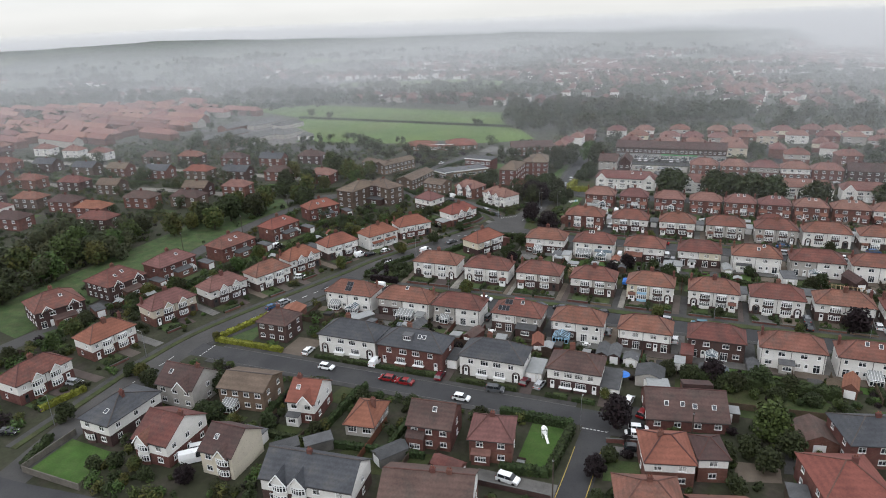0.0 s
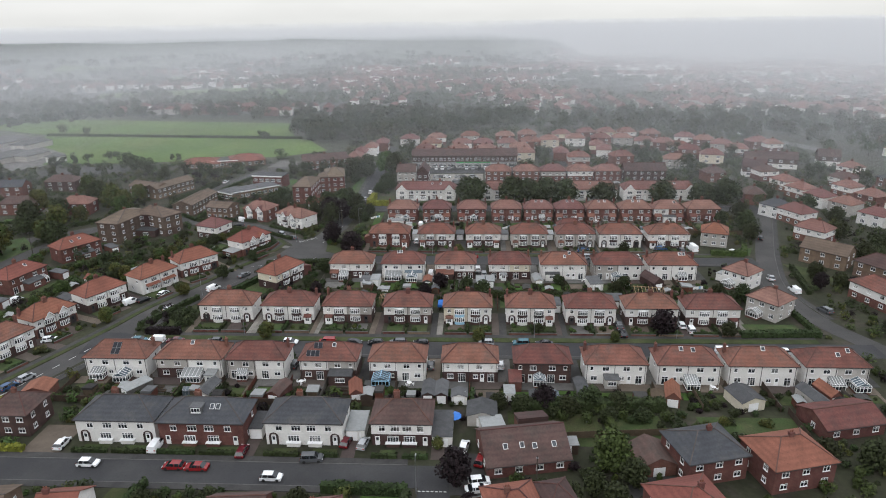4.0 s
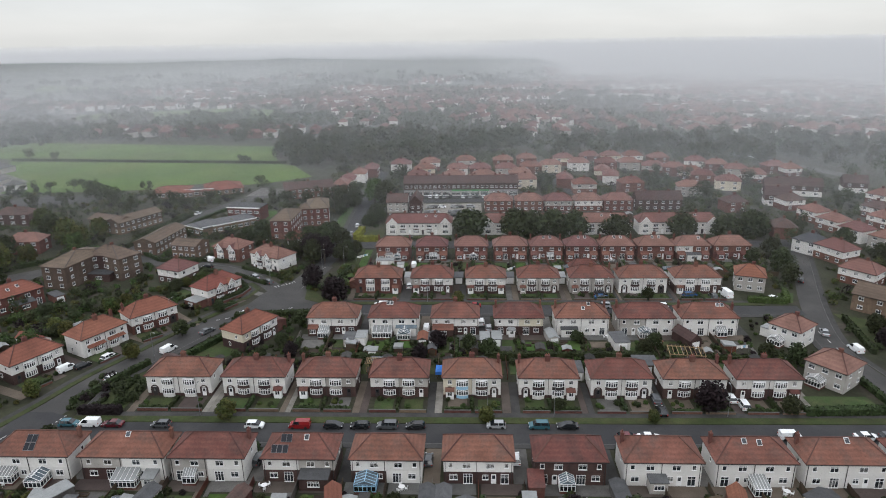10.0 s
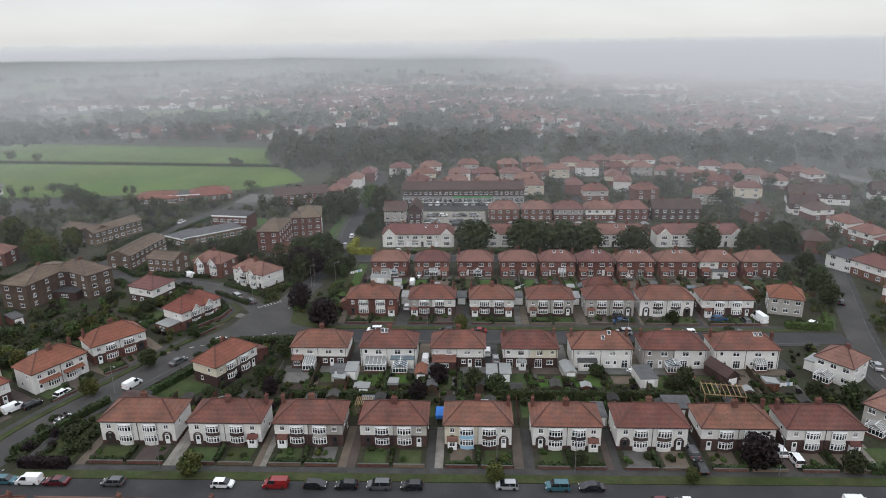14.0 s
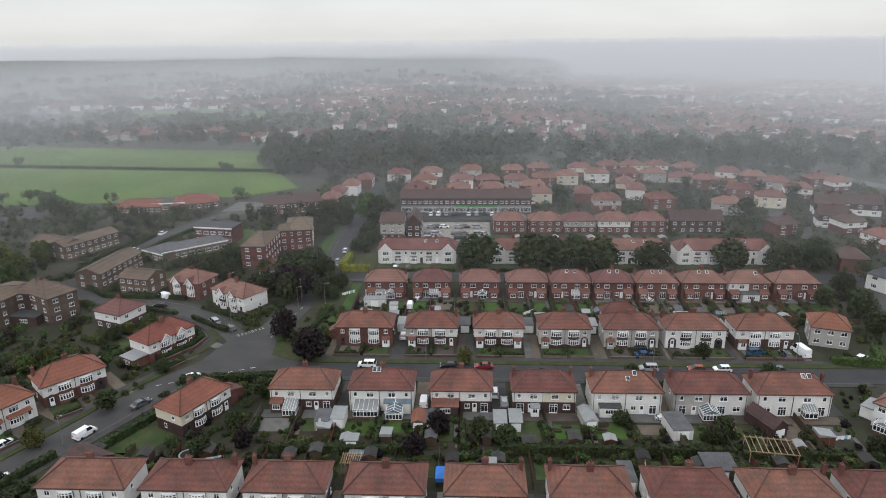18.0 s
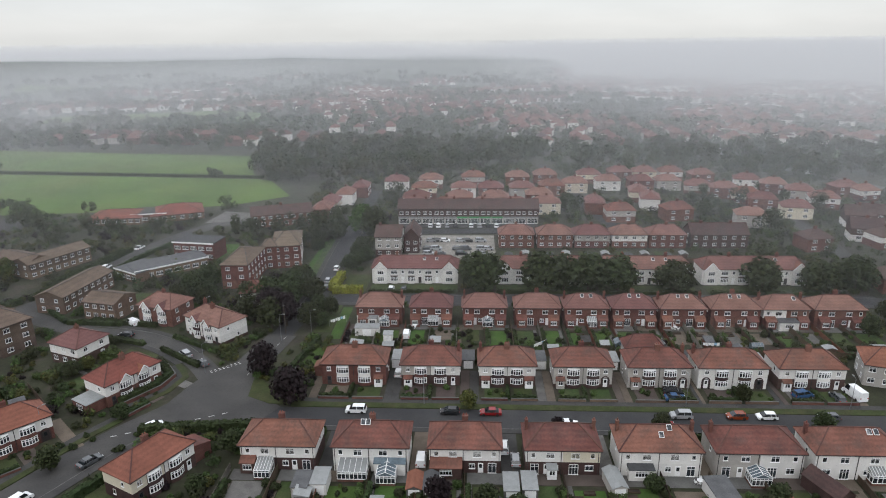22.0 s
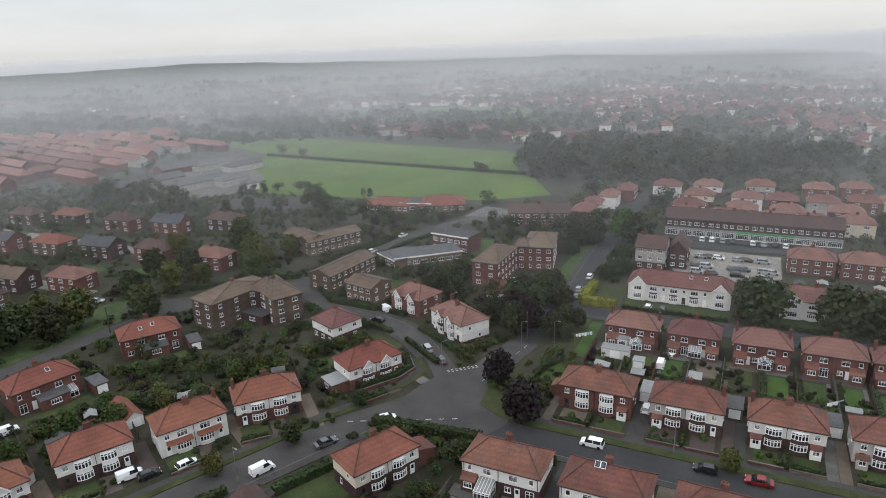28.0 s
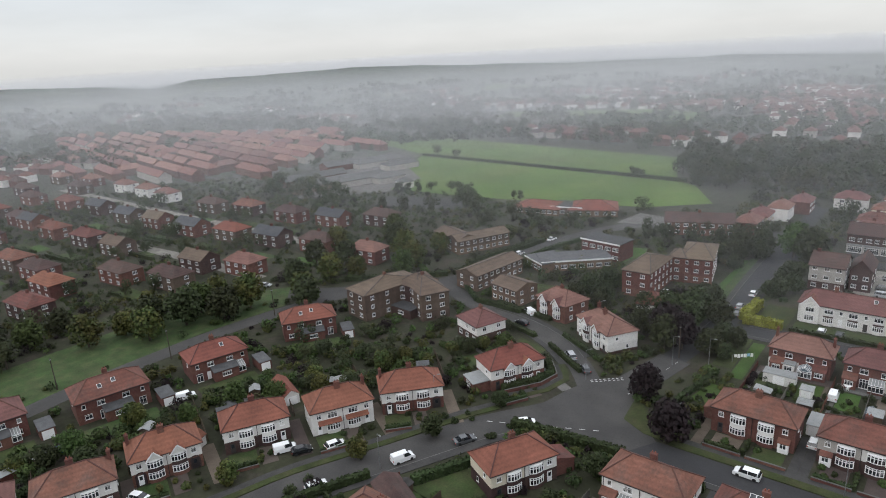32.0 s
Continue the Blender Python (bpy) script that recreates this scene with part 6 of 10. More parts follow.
for i, (p, q, st) in enumerate(WEST):
    hw, dw = front_semi(p, q, d=7.8, seed=i, group="houses on the winding street", rise=3.1, **st)
    if i == 9:
        extension(hw, dw, "l", 0.6, 5.2, 4.2, 2.5, BRICK, SHEET, 0.1)
    a, b = Vector(p), Vector(q)
    run = (b - a).normalized()
    out = Vector((run.y, -run.x))
    mid = (a + b) / 2
    for s0, s1, m, words in ((0.3, 5.6, LAWN, "front lawn"), (6.2, 9.2, BLOCKS, "paved drive")):
        c = [a + run * s0 + out * 0.6, a + run * s1 + out * 0.6, a + run * s1 + out * 6.6, a + run * s0 + out * 6.6]
        patch("lawn" if m is LAWN else "drive", [tuple(v) for v in reversed(c)], m, words)
    c = [b + run * 0.4 - out * 7, b + run * 3.0 - out * 7, b + run * 3.0 + out * 7.2, b + run * 0.4 + out * 7.2]
    patch("drive", [tuple(v) for v in reversed(c)], wrnd.choice((CONCRETE, BLOCKS, GRAVEL)), "driveway beside the house")
    w0, w1 = a + out * 6.9, b + out * 6.9
    wall_line("garden_wall", tuple(w0), tuple(w0 + run * 5.4), 0.22, 0.6, BRICK, "low brick front garden wall", "garden wall", KERB)
    hedge(tuple(w0 - out * 0.6), tuple(w0 + run * 5.2 - out * 0.6), 0.7, wrnd.uniform(0.8, 1.4), LEAF_H)
    for k in range(7):
        e = a + run * wrnd.uniform(0, 12) + out * wrnd.uniform(1.4, 6)
        bush(e.x, e.y, wrnd.uniform(0.15, 0.4), wrnd.choice((LEAF, LEAF_H, LEAF_Y)))
    # long back gardens
    for s0, s1, t0, t1 in ((0.8, 5.6, 12, 19), (7.2, 12, 10, 16)):
        c = [a + run * s0 - out * t0, a + run * s1 - out * t0, a + run * s1 - out * t1, a + run * s0 - out * t1]
        patch("lawn", [tuple(v) for v in c], LAWN, "mown back lawn")
    c = [a + run * 5.8 - out * 9, a + run * 6.8 - out * 9, a + run * 6.8 - out * 22, a + run * 5.8 - out * 22]
    patch("garden_path", [tuple(v) for v in c], CONCRETE, "narrow concrete garden path", category="path")
    for k in range(24):
        e = a + run * wrnd.uniform(-2, 14) - out * wrnd.uniform(10, 27)
        bush(e.x, e.y, wrnd.uniform(0.25, 0.8), wrnd.choice((LEAF, LEAF_L, LEAF_H, LEAF_L, LEAF_Y)))
    for k in range(3):
        e = a + run * wrnd.uniform(-1, 13) - out * wrnd.uniform(15, 24)
        tree(e.x, e.y, wrnd.uniform(0.36, 0.62), wrnd.choice(("green", "green", "fresh", "yellow")))
    for k in range(2):
        e = a + run * wrnd.uniform(1, 12) - out * wrnd.uniform(11, 24)
        outbuilding("shed", e.x, e.y, wrnd.uniform(0, 180), 2.2, 2.8, 1.9, 0.5, wrnd.choice((WOOD, WOOD_R)), wrnd.choice((FELT, SHEET)), "small timber garden shed with a felted roof", "shed", door_mat=WOOD)
    e0, e1 = b + run * 2.2 - out * 8.2, b + run * 2.2 - out * 26
    wall_line("fence", tuple(e0), tuple(e1), 0.07, 1.6, WOOD, "brown timber garden fence", "fence", None, 2.6)
outbuilding("garage", -129.8, 213.6, 70, 3.4, 9.5, 2.3, 1.3, WHITE, ROOF_O, "long white garage with an orange tiled roof", "garage")
outbuilding("garage", -131.6, 199.0, 62, 3.2, 5.4, 2.2, 0.2, CONCRETE, FELT, "small white flat-roofed garage", "garage", "flat")
outbuilding("garage", -128.4, 189.0, 22, 2.9, 5.2, 2.2, 1.1, WHITE, ROOF_O, "white garage with a red tiled roof", "garage")

# corner houses up the side street
plain_house((-116.9, 262.0), (-107.9, 258.6), 9.0, "pink-red hipped house, white upper walls over dark brick", ROOF_P, (WHITE,), (BRICK_D,), cols=3, side=2, rise=2.8, hip=4.2)
hm, dm = plain_house((-106.5, 286.0), (-95.4, 282.5), 9.0, "red brick semi-detached pair with white bays", ROOF_P, (BRICK,), (BRICK,), cols=2, side=2, rise=2.9, hip=4.0)
for x in (-2.6, 2.6):
    bay(hm, dm, x, WHITE, BRICK)
    gablet(hm, dm, x, 3.0, 4.8, 1.9, ROOF_P, WHITE)
hn, dn = front_semi((-90.0, 279.0), (-77.6, 271.2), ROOF_P, (WHITE,), (WHITE,), (BAND, WHITE), d=8.6, arch=False, gables=True, seed=5, rise=2.8, group="houses on the side street", plinth=BRICK_D, label="pink-red tiled white semi-detached pair on the corner")
plain_house((-81.2, 297.2), (-74.0, 299.4), 8.0, "small white hipped house with brick base and red roof", ROOF, (WHITE,), (WHITE,), cols=2, side=2, rise=2.7, hip=4.0, eaves=4.2, storeys=1)
hl = extension(*front_semi((-70.1, 210.0), (-64.2, 221.8), ROOF_O, (CREAM, WHITE), (BRICK_D,), (BAND, BAND), d=7.6, arch=False, seed=6, rise=3.0, group="houses on the winding street", label="orange-red tiled corner pair, cream render over dark brick"), "r", -1.0, 4.5, 4.2, 2.6, BRICK, ROOF, 1.2)
hedge((-80, 231.8), (-57, 234.2), 1.6, 1.9, None, "tall hedge along the junction corner")
hedge((-84.5, 206), (-77.5, 220), 1.4, 1.7, None, "tall hedge round the corner garden")
patch("lawn", [(-84, 205), (-76, 203), (-72, 211), (-77, 219)], LAWN, "mown corner lawn")
outbuilding("bungalow_garage", -84, 200.5, 65, 5.0, 8.0, 2.3, 1.3, BRICK, ROOF_B, "low brown-roofed garage behind the hedge", "garage")
patch("drive", [(-81, 216), (-76, 214), (-72.8, 219), (-78, 222.5)], CONCRETE, "pale concrete drive")
hedge((-101.5, 183), (-92.5, 203), 1.2, 1.6, None, "hedge along the winding street")
hedge((-97.5, 179.7), (-88, 179.7), 1.6, 2.0, LEAF_P, "dark purple hedge at the street corner")
patch("lawn", [(-97, 182), (-88.5, 182), (-88.5, 198), (-93, 199)], LAWN, "corner lawn")
hedge((-79, 259.6), (-92, 268.2), 0.9, 1.3, None, "hedge along the side street")
hedge((-92, 275.6), (-77.2, 267.2), 1.0, 1.2, None, "hedge before the corner pair")
hedge((-77, 267.4), (-70.6, 273), 1.0, 1.2, None, "hedge before the corner pair")
for p, q in (((-89.6, 242.4), (-84.9, 249.4)), ((-84.9, 249.4), (-83.9, 254.8)), ((-83.9, 254.8), (-88.0, 259.8))):
    hedge(p, q, 1.5, 1.7, None, "thick clipped hedge inside the corner wall")
hedge((-56.5, 246.5), (-49, 252), 0.9, 1.4, None, "hedge round the corner garden")
hedge((-57.4, 250), (-53, 276), 0.9, 1.3, None, "hedge beside the street")
patch("lawn", [(-54.5, 262), (-49.6, 260), (-49.4, 270), (-52.6, 271)], LAWN_B, "small mown lawn inside the corner hedge")
rect("lawn", -50.5, -47.6, 276, 297, LAWN_B, "side lawn with a washing line")
rect("lawn", -55.5, -51, 280, 299, LAWN, "side lawn")

FINE[0] = False
# brick pairs that back on the west street's gardens
XROW = (((-174.9, 118.0), (-169.4, 130.2)), ((-169.6, 139.6), (-167.4, 152.8)), ((-166.0, 158.0), (-163.4, 172.0)), ((-157.7, 179.6), (-154.2, 194.4)), ((-153.4, 204.6), (-149.8, 218.0)), ((-153.8, 232.4), (-146.0, 244.4)))
for i, (p, q) in enumerate(XROW):
    hx, dx = rear_semi(p, q, (ROOF, ROOF, ROOF_P, ROOF, ROOF_O, ROOF_O)[i], (BRICK_D,) if i < 2 else (BRICK,), (BRICK_D,) if i < 2 else (BRICK,), d=(13.0, 13.0, 9.5, 9.5, 8.6, 8.6)[i], seed=i, rise=(3.6, 3.6, 3.0, 3.0, 2.9, 2.9)[i], hip=5.0 if i < 2 else 4.2, group="brick pairs by the green",
              extras=(("ext", 0.5, 6.0, 2.6, 2.4, BRICK, ROOF_B if i < 2 else FELT, 0.7),) + ((("lean", 4.0, 2.6, 2.2), ("sky", 1.5, 0.6)) if i % 2 == 0 else (("sky", -2.0, 0.5), ("sky", 1.0, 0.6))), chim=(0.0,), pipes=False, label="red brick semi-detached pair with a tiled roof, back wall")
    if i < 2:
        for gx in (-3.6, 3.6):
            gablet(hx, dx, gx, 2.8, 5.0, 1.6, ROOF, BRICK_D, 0.3, 3.4)
            window(hx, dx, "f", gx, 5.2, 1.0, 0.8, None, 0.3)
        for gz in (0.9, 3.5):
            for gy in (-4.2, -1.4, 1.6, 4.4):
                window(hx, dx, "l", gy, gz, 1.1, 1.2)
    a, b = Vector(p), Vector(q)
    run = (b - a).normalized()
    out = Vector((run.y, -run.x))
    c = [a + out * 3, b + out * 3, b + out * 9, a + out * 9]
    patch("lawn", [tuple(v) for v in reversed(c)], LAWN, "back lawn")
    for k in range(16):
        e = a + run * wrnd.uniform(-3, 16) + out * wrnd.uniform(7, 14)
        bush(e.x, e.y, wrnd.uniform(0.3, 0.8), wrnd.choice((LEAF, LEAF_L, LEAF_H)))
    e = b + run * 2.6 + out * 2
    outbuilding("garage", e.x, e.y, math.degrees(math.atan2(run.y, run.x)), 3.0, 5.4, 2.3, 0.25, BRICK, FELT, "brick garage with a flat felt roof", "garage", "flat")
plant_bushes("thick garden shrubs between the houses", 150)

# three-storey brick flats with hipped brown roofs
FLATS = dict(cols=4, side=3, storeys=3, eaves=8.0, rise=2.8, hip=5.4, name="block_of_flats", category="flats", group="flats", split=2.7, win=(1.5, 1.2), chim=(0.0,))
WING = dict(FLATS, cols=2, side=4, hip=4.7)
plain_house((-153.6, 256.2), (-144.3, 254.3), 21.0, "three-storey brown brick flats with a brown hipped roof", ROOF_T, (BRICK_M,), (BRICK_M,), **WING)
plain_house((-130.5, 263.1), (-126.4, 270.6), 19.0, "three-storey brown brick flats with a brown hipped roof", ROOF_T, (BRICK_M,), (BRICK_M,), **WING)
hf, df = plain_house((-143.4, 267.6), (-135.6, 267.0), 9.0, "brick stair tower joining two wings of flats", ROOF_T, (BRICK_D,), (BRICK_D,), **dict(FLATS, cols=2, side=1, hip=3.8, chim=()))
extension(hf, df, "f", 1.6, 8.0, 4.6, 2.7, BRICK_D, FELT, 0.1)
plain_house((-91.9, 311.6), (-83.4, 311.6), 19.0, "three-storey brick flats with a grey-brown hipped roof", ROOF_T, (BRICK,), (BRICK,), cols=2, side=6, storeys=3, eaves=8.0, rise=2.9, hip=4.1, name="block_of_flats", category="flats", group="flats", chim=())
plain_house((-81.0, 330.6), (-71.8, 332.6), 18.0, "three-storey brick flats with a grey-brown hipped roof", ROOF_T, (BRICK,), (BRICK,), cols=3, side=6, storeys=3, eaves=8.0, rise=2.9, hip=4.2, name="block_of_flats", category="flats", group="flats", chim=())
part_link = plain_house((-84.5, 330.0), (-79.5, 330.5), 8.0, "brick stair tower between the flats", ROOF_T, (BRICK,), (BRICK,), cols=1, side=1, storeys=3, eaves=8.2, rise=1.8, hip=2.6, name="stair_tower", category="flats", chim=())
plain_house((-130.9, 290.6), (-128.3, 313.4), 9.0, "two-storey buff terrace with a brown gabled roof", ROOF_T, (BRICK_M,), (BRICK_L,), cols=8, side=2, kind="gable", rise=1.8, name="terrace", category="terrace", chim=())
plain_house((-123.5, 288.0), (-113.2, 285.8), 9.0, "two-storey buff brick block with a low brown gable", ROOF_T, (BRICK_L,), (BRICK_L,), cols=4, side=2, kind="gable", rise=1.7, name="terrace", category="terrace", chim=())
plain_house((-159.4, 318.4), (-150.0, 338.6), 9.0, "two-storey buff terrace with a brown gabled roof", ROOF_T, (BRICK_M,), (BRICK_L,), cols=8, side=2, kind="gable", rise=1.8, name="terrace", category="terrace", chim=())
plain_house((-177.0, 326.0), (-160.5, 319.5), 9.0, "two-storey buff terrace with a brown gabled roof", ROOF_T, (BRICK_L,), (BRICK_L,), cols=6, side=2, kind="gable", rise=1.8, name="terrace", category="terrace", chim=())


def flat_block(p, q, d, h, wall, label, cols=6):
    m, w = facade(p, q, d)
    w = round(w, 1)
    ob = thing("clinic_building", m, label, "building")
    part("wall", Shape().box(-w / 2, w / 2, -d / 2, d / 2, -0.2, h), wall, ob)
    part("roof", Shape().box(-w / 2 - 0.3, w / 2 + 0.3, -d / 2 - 0.3, d / 2 + 0.3, h, h + 0.3), FELT, ob)
    part("parapet", Shape().box(-w / 2 - 0.34, w / 2 + 0.34, -d / 2 - 0.34, -d / 2 - 0.3, h - 0.15, h + 0.4), PAINT, ob)
    for j in range(max(1, int(h / 2.8))):
        for i in range(cols):
            window(ob, (w, d), "f", round(w * ((i + 0.5) / cols - 0.5), 2), 0.9 + 2.8 * j, round(w / cols * 0.7, 1), 1.3)
    return ob


flat_block((-122.8, 317.0), (-104.8, 332.8), 10, 3.4, BRICK_L, "low flat-roofed buff brick clinic with a band of windows", 8)
flat_block((-132.0, 321.4), (-122.0, 315.6), 11, 3.2, BRICK_L, "low flat-roofed brick hall", 4)
flat_block((-120.4, 341.0), (-105.0, 338.8), 9, 6.2, BRICK, "two-storey flat-roofed brick block", 5)
patch("lawn", [(-104, 337), (-93, 334), (-90, 352), (-102, 352)], LAWN, "lawn beside the clinic")
patch("lawn", [(-124, 293), (-105, 300), (-108, 309), (-126, 305)], LAWN, "lawn between the blocks")
hedge((-136.5, 292), (-126.6, 284), 1.1, 1.4, None, "clipped hedge along the side street")
hedge((-126, 283.8), (-110, 282.8), 1.1, 1.4, None, "clipped hedge along the side street")
hedge((-148, 310), (-142, 346), 1.6, 2.2, None, "tall hedge along the road")
hedge((-136, 310), (-132.5, 342), 1.2, 1.6, None, "hedge along the road")

# ---- the green and its trees ----
patch("green", [(-205, 118), (-177, 112), (-175.5, 156), (-179.5, 190), (-179.5, 222), (-176, 250), (-188, 262), (-204, 240), (-204, 180)], LAWN, "long sloping grass green", 0.05)
for x, y, s, k in ((-188, 212, 1.15, "yellow"), (-189, 224, 1.2, "green"), (-183, 233, 1.2, "green"), (-184, 243, 1.15, "yellow"), (-194, 232, 1.1, "green"), (-198, 218, 1.1, "green"), (-176, 258, 1.0, "yellow"), (-170, 254, 1.05, "green"), (-199, 200, 1.0, "yellow"), (-212, 190, 1.0, "green"),
                   (-216, 200, 0.9, "green"), (-186, 314, 1.2, "green"), (-175, 306, 1.1, "green"), (-166, 301, 0.95, "yellow"), (-181, 274, 1.0, "yellow"), (-190, 266, 1.0, "green"), (-206, 148, 1.15, "green"), (-213, 160, 1.2, "green"),
                   (-203, 165, 1.05, "green"), (-219, 172, 1.15, "green"), (-208, 178, 1.0, "green"), (-222, 150, 1.2, "green"), (-212, 134, 1.15, "green"), (-204, 128, 1.05, "green"), (-220, 125, 1.2, "green"), (-230, 138, 1.1, "green"),
                   (-198, 210, 0.8, "green"), (-205, 222, 0.85, "yellow"), (-197, 240, 0.9, "green"), (-190, 290, 1.0, "green"), (-200, 284, 1.05, "green"), (-206, 300, 1.1, "green"), (-195, 322, 1.1, "green"), (-168, 318, 0.9, "green"),
                   (-176, 282, 0.85, "yellow"), (-163, 292, 0.9, "green"), (-228, 116, 1.1, "green"), (-240, 124, 1.2, "green"), (-238, 108, 1.1, "green"), (-214, 108, 1.0, "green"), (-226, 182, 0.9, "green")):
    tree(x, y, s, "yellow" if k == "green" and int(x * 3 + y) % 3 == 0 else "fresh" if k == "green" and int(x * 3 + y) % 3 == 1 else k)
FINE[0] = True


# ---- the houses under the first part of the flight ----
R0 = (((-88.4, 131.6), (-72.0, 131.6), dict(up=(WHITE,), low=(WHITE,), label="white semi-detached pair with a grey slate roof")),
      ((-71.0, 131.2), (-53.6, 131.2), dict(up=(BRICK,), low=(BRICK,), label="red brick pair with a grey slate roof and a dormer", arch=False)),
      ((-49.2, 131.8), (-33.6, 131.8), dict(up=(WHITE,), low=(WHITE,), label="white semi-detached pair with a grey slate roof")),
      ((-27.8, 132.2), (-15.8, 132.2), dict(up=(WHITE,), low=(BRICK_D,), label="white over brick pair with a dark brown roof", arch=False)))
srnd = random.Random(21)
for i, (p, q, st) in enumerate(R0):
    roof = ROOF_B if i == 3 else ROOF_S
    h0, d0 = shell("semi_detached_house", p, q, 8.4, st["label"], "house", roof, st["up"], st["low"], rise=3.4 if i != 3 else 3.0, hip=5.0 if i != 3 else 4.4, group="grey roofed pairs")
    w = d0[0]
    for k, sx in ((0, -1), (1, 1)):
        for xf, ww in ((0.1, 1.9), (0.32, 1.3)):
            window(h0, d0, "f", sx * xf * w, 3.35, ww, 1.25)
        window(h0, d0, "f", sx * 0.14 * w, 0.85, 2.3, 1.4)
        extension(h0, d0, "f", sx * 0.14 * w, 2.7, 0.7, 0.8, st["low"][0], PAINT, 0.0, False)
        door(h0, d0, "f", sx * 0.4 * w, None, st.get("arch", True))
        window(h0, d0, "lr"[k], 1.5, 3.3, 0.9, 1.0)
        window(h0, d0, "lr"[k], -1.5, 1.0, 0.9, 1.0)
    chimney(h0, -0.1 * w, 0.7, 7.6, 9.6, w=1.2, d=0.8, pots=4)
    if i == 1:
        dm = shared("dormer", "dormer", lambda: Shape().box(-1.3, 1.3, -1.6, 1.6, 0, 1.5), FELT, h0, "", pose(-1.0, -1.4, 6.5))
        fr = shared("window", ("frame", 1.9, 1.0), lambda: window_frame(1.9, 1.0), PAINT, dm, "", pose(0, -1.6, 0.3))
        shared("pane", ("pane", 1.9, 1.0), lambda: Shape().box(-0.92, 0.92, -0.03, 0.01, 0.03, 0.97), GLASS, fr)
        for x in (2.0, 3.2):
            skylight(h0, d0, 5.25, 3.4, x, 0.62)
    for a, b in ((p[0] + 0.4, (p[0] + q[0]) / 2 - 0.5), ((p[0] + q[0]) / 2 + 0.5, q[0] - 0.4)):
        rect("lawn", a + 1.5, b - 0.5, 128.6, 130.6, LAWN, "small front lawn")
        hedge((a, 128.2), (b, 128.2), 0.7, 0.9)
    rect("drive", q[0] + 0.1, q[0] + 2.8, 127.9, 140, BLOCKS, "paved drive between two pairs")
    if i < 3:
        outbuilding("garage", q[0] + (1.6 if i != 0 else 0.3), 136.5, 0, 2.6 if i else 1.8, 6.0, 2.4, 0.2, WHITE, SHEET if i == 2 else FELT, "flat-roofed garage between two pairs", "garage", "flat")
outbuilding("garage", -31.4, 137, 0, 3.8, 6.4, 2.3, 0.4, WHITE, SHEET, "garage with a pale corrugated roof", "garage", "flat")
outbuilding("garage", -13.6, 136.5, 0, 4.0, 9.0, 2.4, 0.2, WHITE, FELT, "garage with a grey flat roof", "garage", "flat")
for x0, x1 in ((-88, -73), (-70, -55), (-48, -35), (-27, -16)):
    rect("lawn", x0, x1, 140.8, 144.6, LAWN, "mown back lawn")
outbuilding("workshop", -5.6, 142, 0, 6.2, 5.6, 2.6, 1.0, PEBBLE, FELT, "grey workshop with two windows and a felt roof", "workshop")
outbuilding("garage", -107.5, 148.5, 8, 6.0, 5.0, 2.4, 1.1, BRICK, ROOF_O, "brick garage with a red roof", "garage")
outbuilding("garage", -85.5, 150.5, -35, 3.2, 6.2, 2.2, 0.1, CONCRETE, SHEET, "small garage with a bright white flat roof", "garage", "flat")
outbuilding("garage", -68.2, 149.5, -10, 3.2, 6.0, 2.3, 1.0, PEBBLE, FELT, "garage with a dark pitched roof", "garage")
outbuilding("garage", -51.6, 149.5, -14, 3.0, 6.0, 2.3, 0.9, BRICK, ROOF_B, "brick garage with a dark red roof", "garage")
outbuilding("garage", -34.2, 150.2, 12, 2.8, 5.6, 2.3, 1.2, BRICK, ROOF_O, "brick garage with an orange gabled roof", "garage")
outbuilding("shed", -31.4, 149.0, 0, 2.6, 3.2, 2.0, 0.4, WOOD, SHEET, "timber shed with a pale roof", "shed", door_mat=WOOD)
outbuilding("garage", -17.6, 150.5, 0, 2.6, 6.0, 2.2, 0.8, BRICK_D, FELT, "garage with a ridged dark roof", "garage")
outbuilding("garage", -14.6, 150.5, 0, 2.6, 6.0, 2.2, 0.8, BRICK_D, FELT, "garage with a ridged dark roof", "garage")
outbuilding("shed", -10.6, 148.8, 0, 3.4, 3.2, 2.1, 0.7, WHITE, FELT, "white shed with a shallow grey roof", "shed")
outbuilding("shed", 0.6, 150.4, 0, 2.4, 3.4, 2.1, 0.2, PAINT, SHEET, "pale flat-roofed garden shed", "shed", "flat")
outbuilding("garage", 17.0, 152.5, 4, 2.6, 6.4, 2.2, 0.6, CONCRETE, FELT, "concrete garage with a rounded grey roof", "garage")
outbuilding("garage", 36.6, 150.4, -12, 3.0, 6.0, 2.4, 1.5, BRICK, ROOF_O, "brick garage with an orange gabled roof", "garage")
outbuilding("shed", 33.2, 149.5, -8, 2.6, 3.4, 2.1, 0.5, WOOD_R, WOOD, "brown stained timber garden shed", "shed", door_mat=WOOD)
outbuilding("garage", 52.0, 149.6, 15, 5.6, 6.4, 2.4, 1.1, CREAM, FELT, "wide garage with a grey hipped roof", "garage")
outbuilding("garage", 67.2, 149.0, 14, 3.2, 9.5, 2.3, 1.0, PEBBLE, FELT, "long garage with a grey roof", "garage")
outbuilding("garage", 70.8, 152.0, 14, 2.8, 5.6, 2.3, 1.4, BRICK, ROOF_O, "brick garage with an orange roof", "garage")

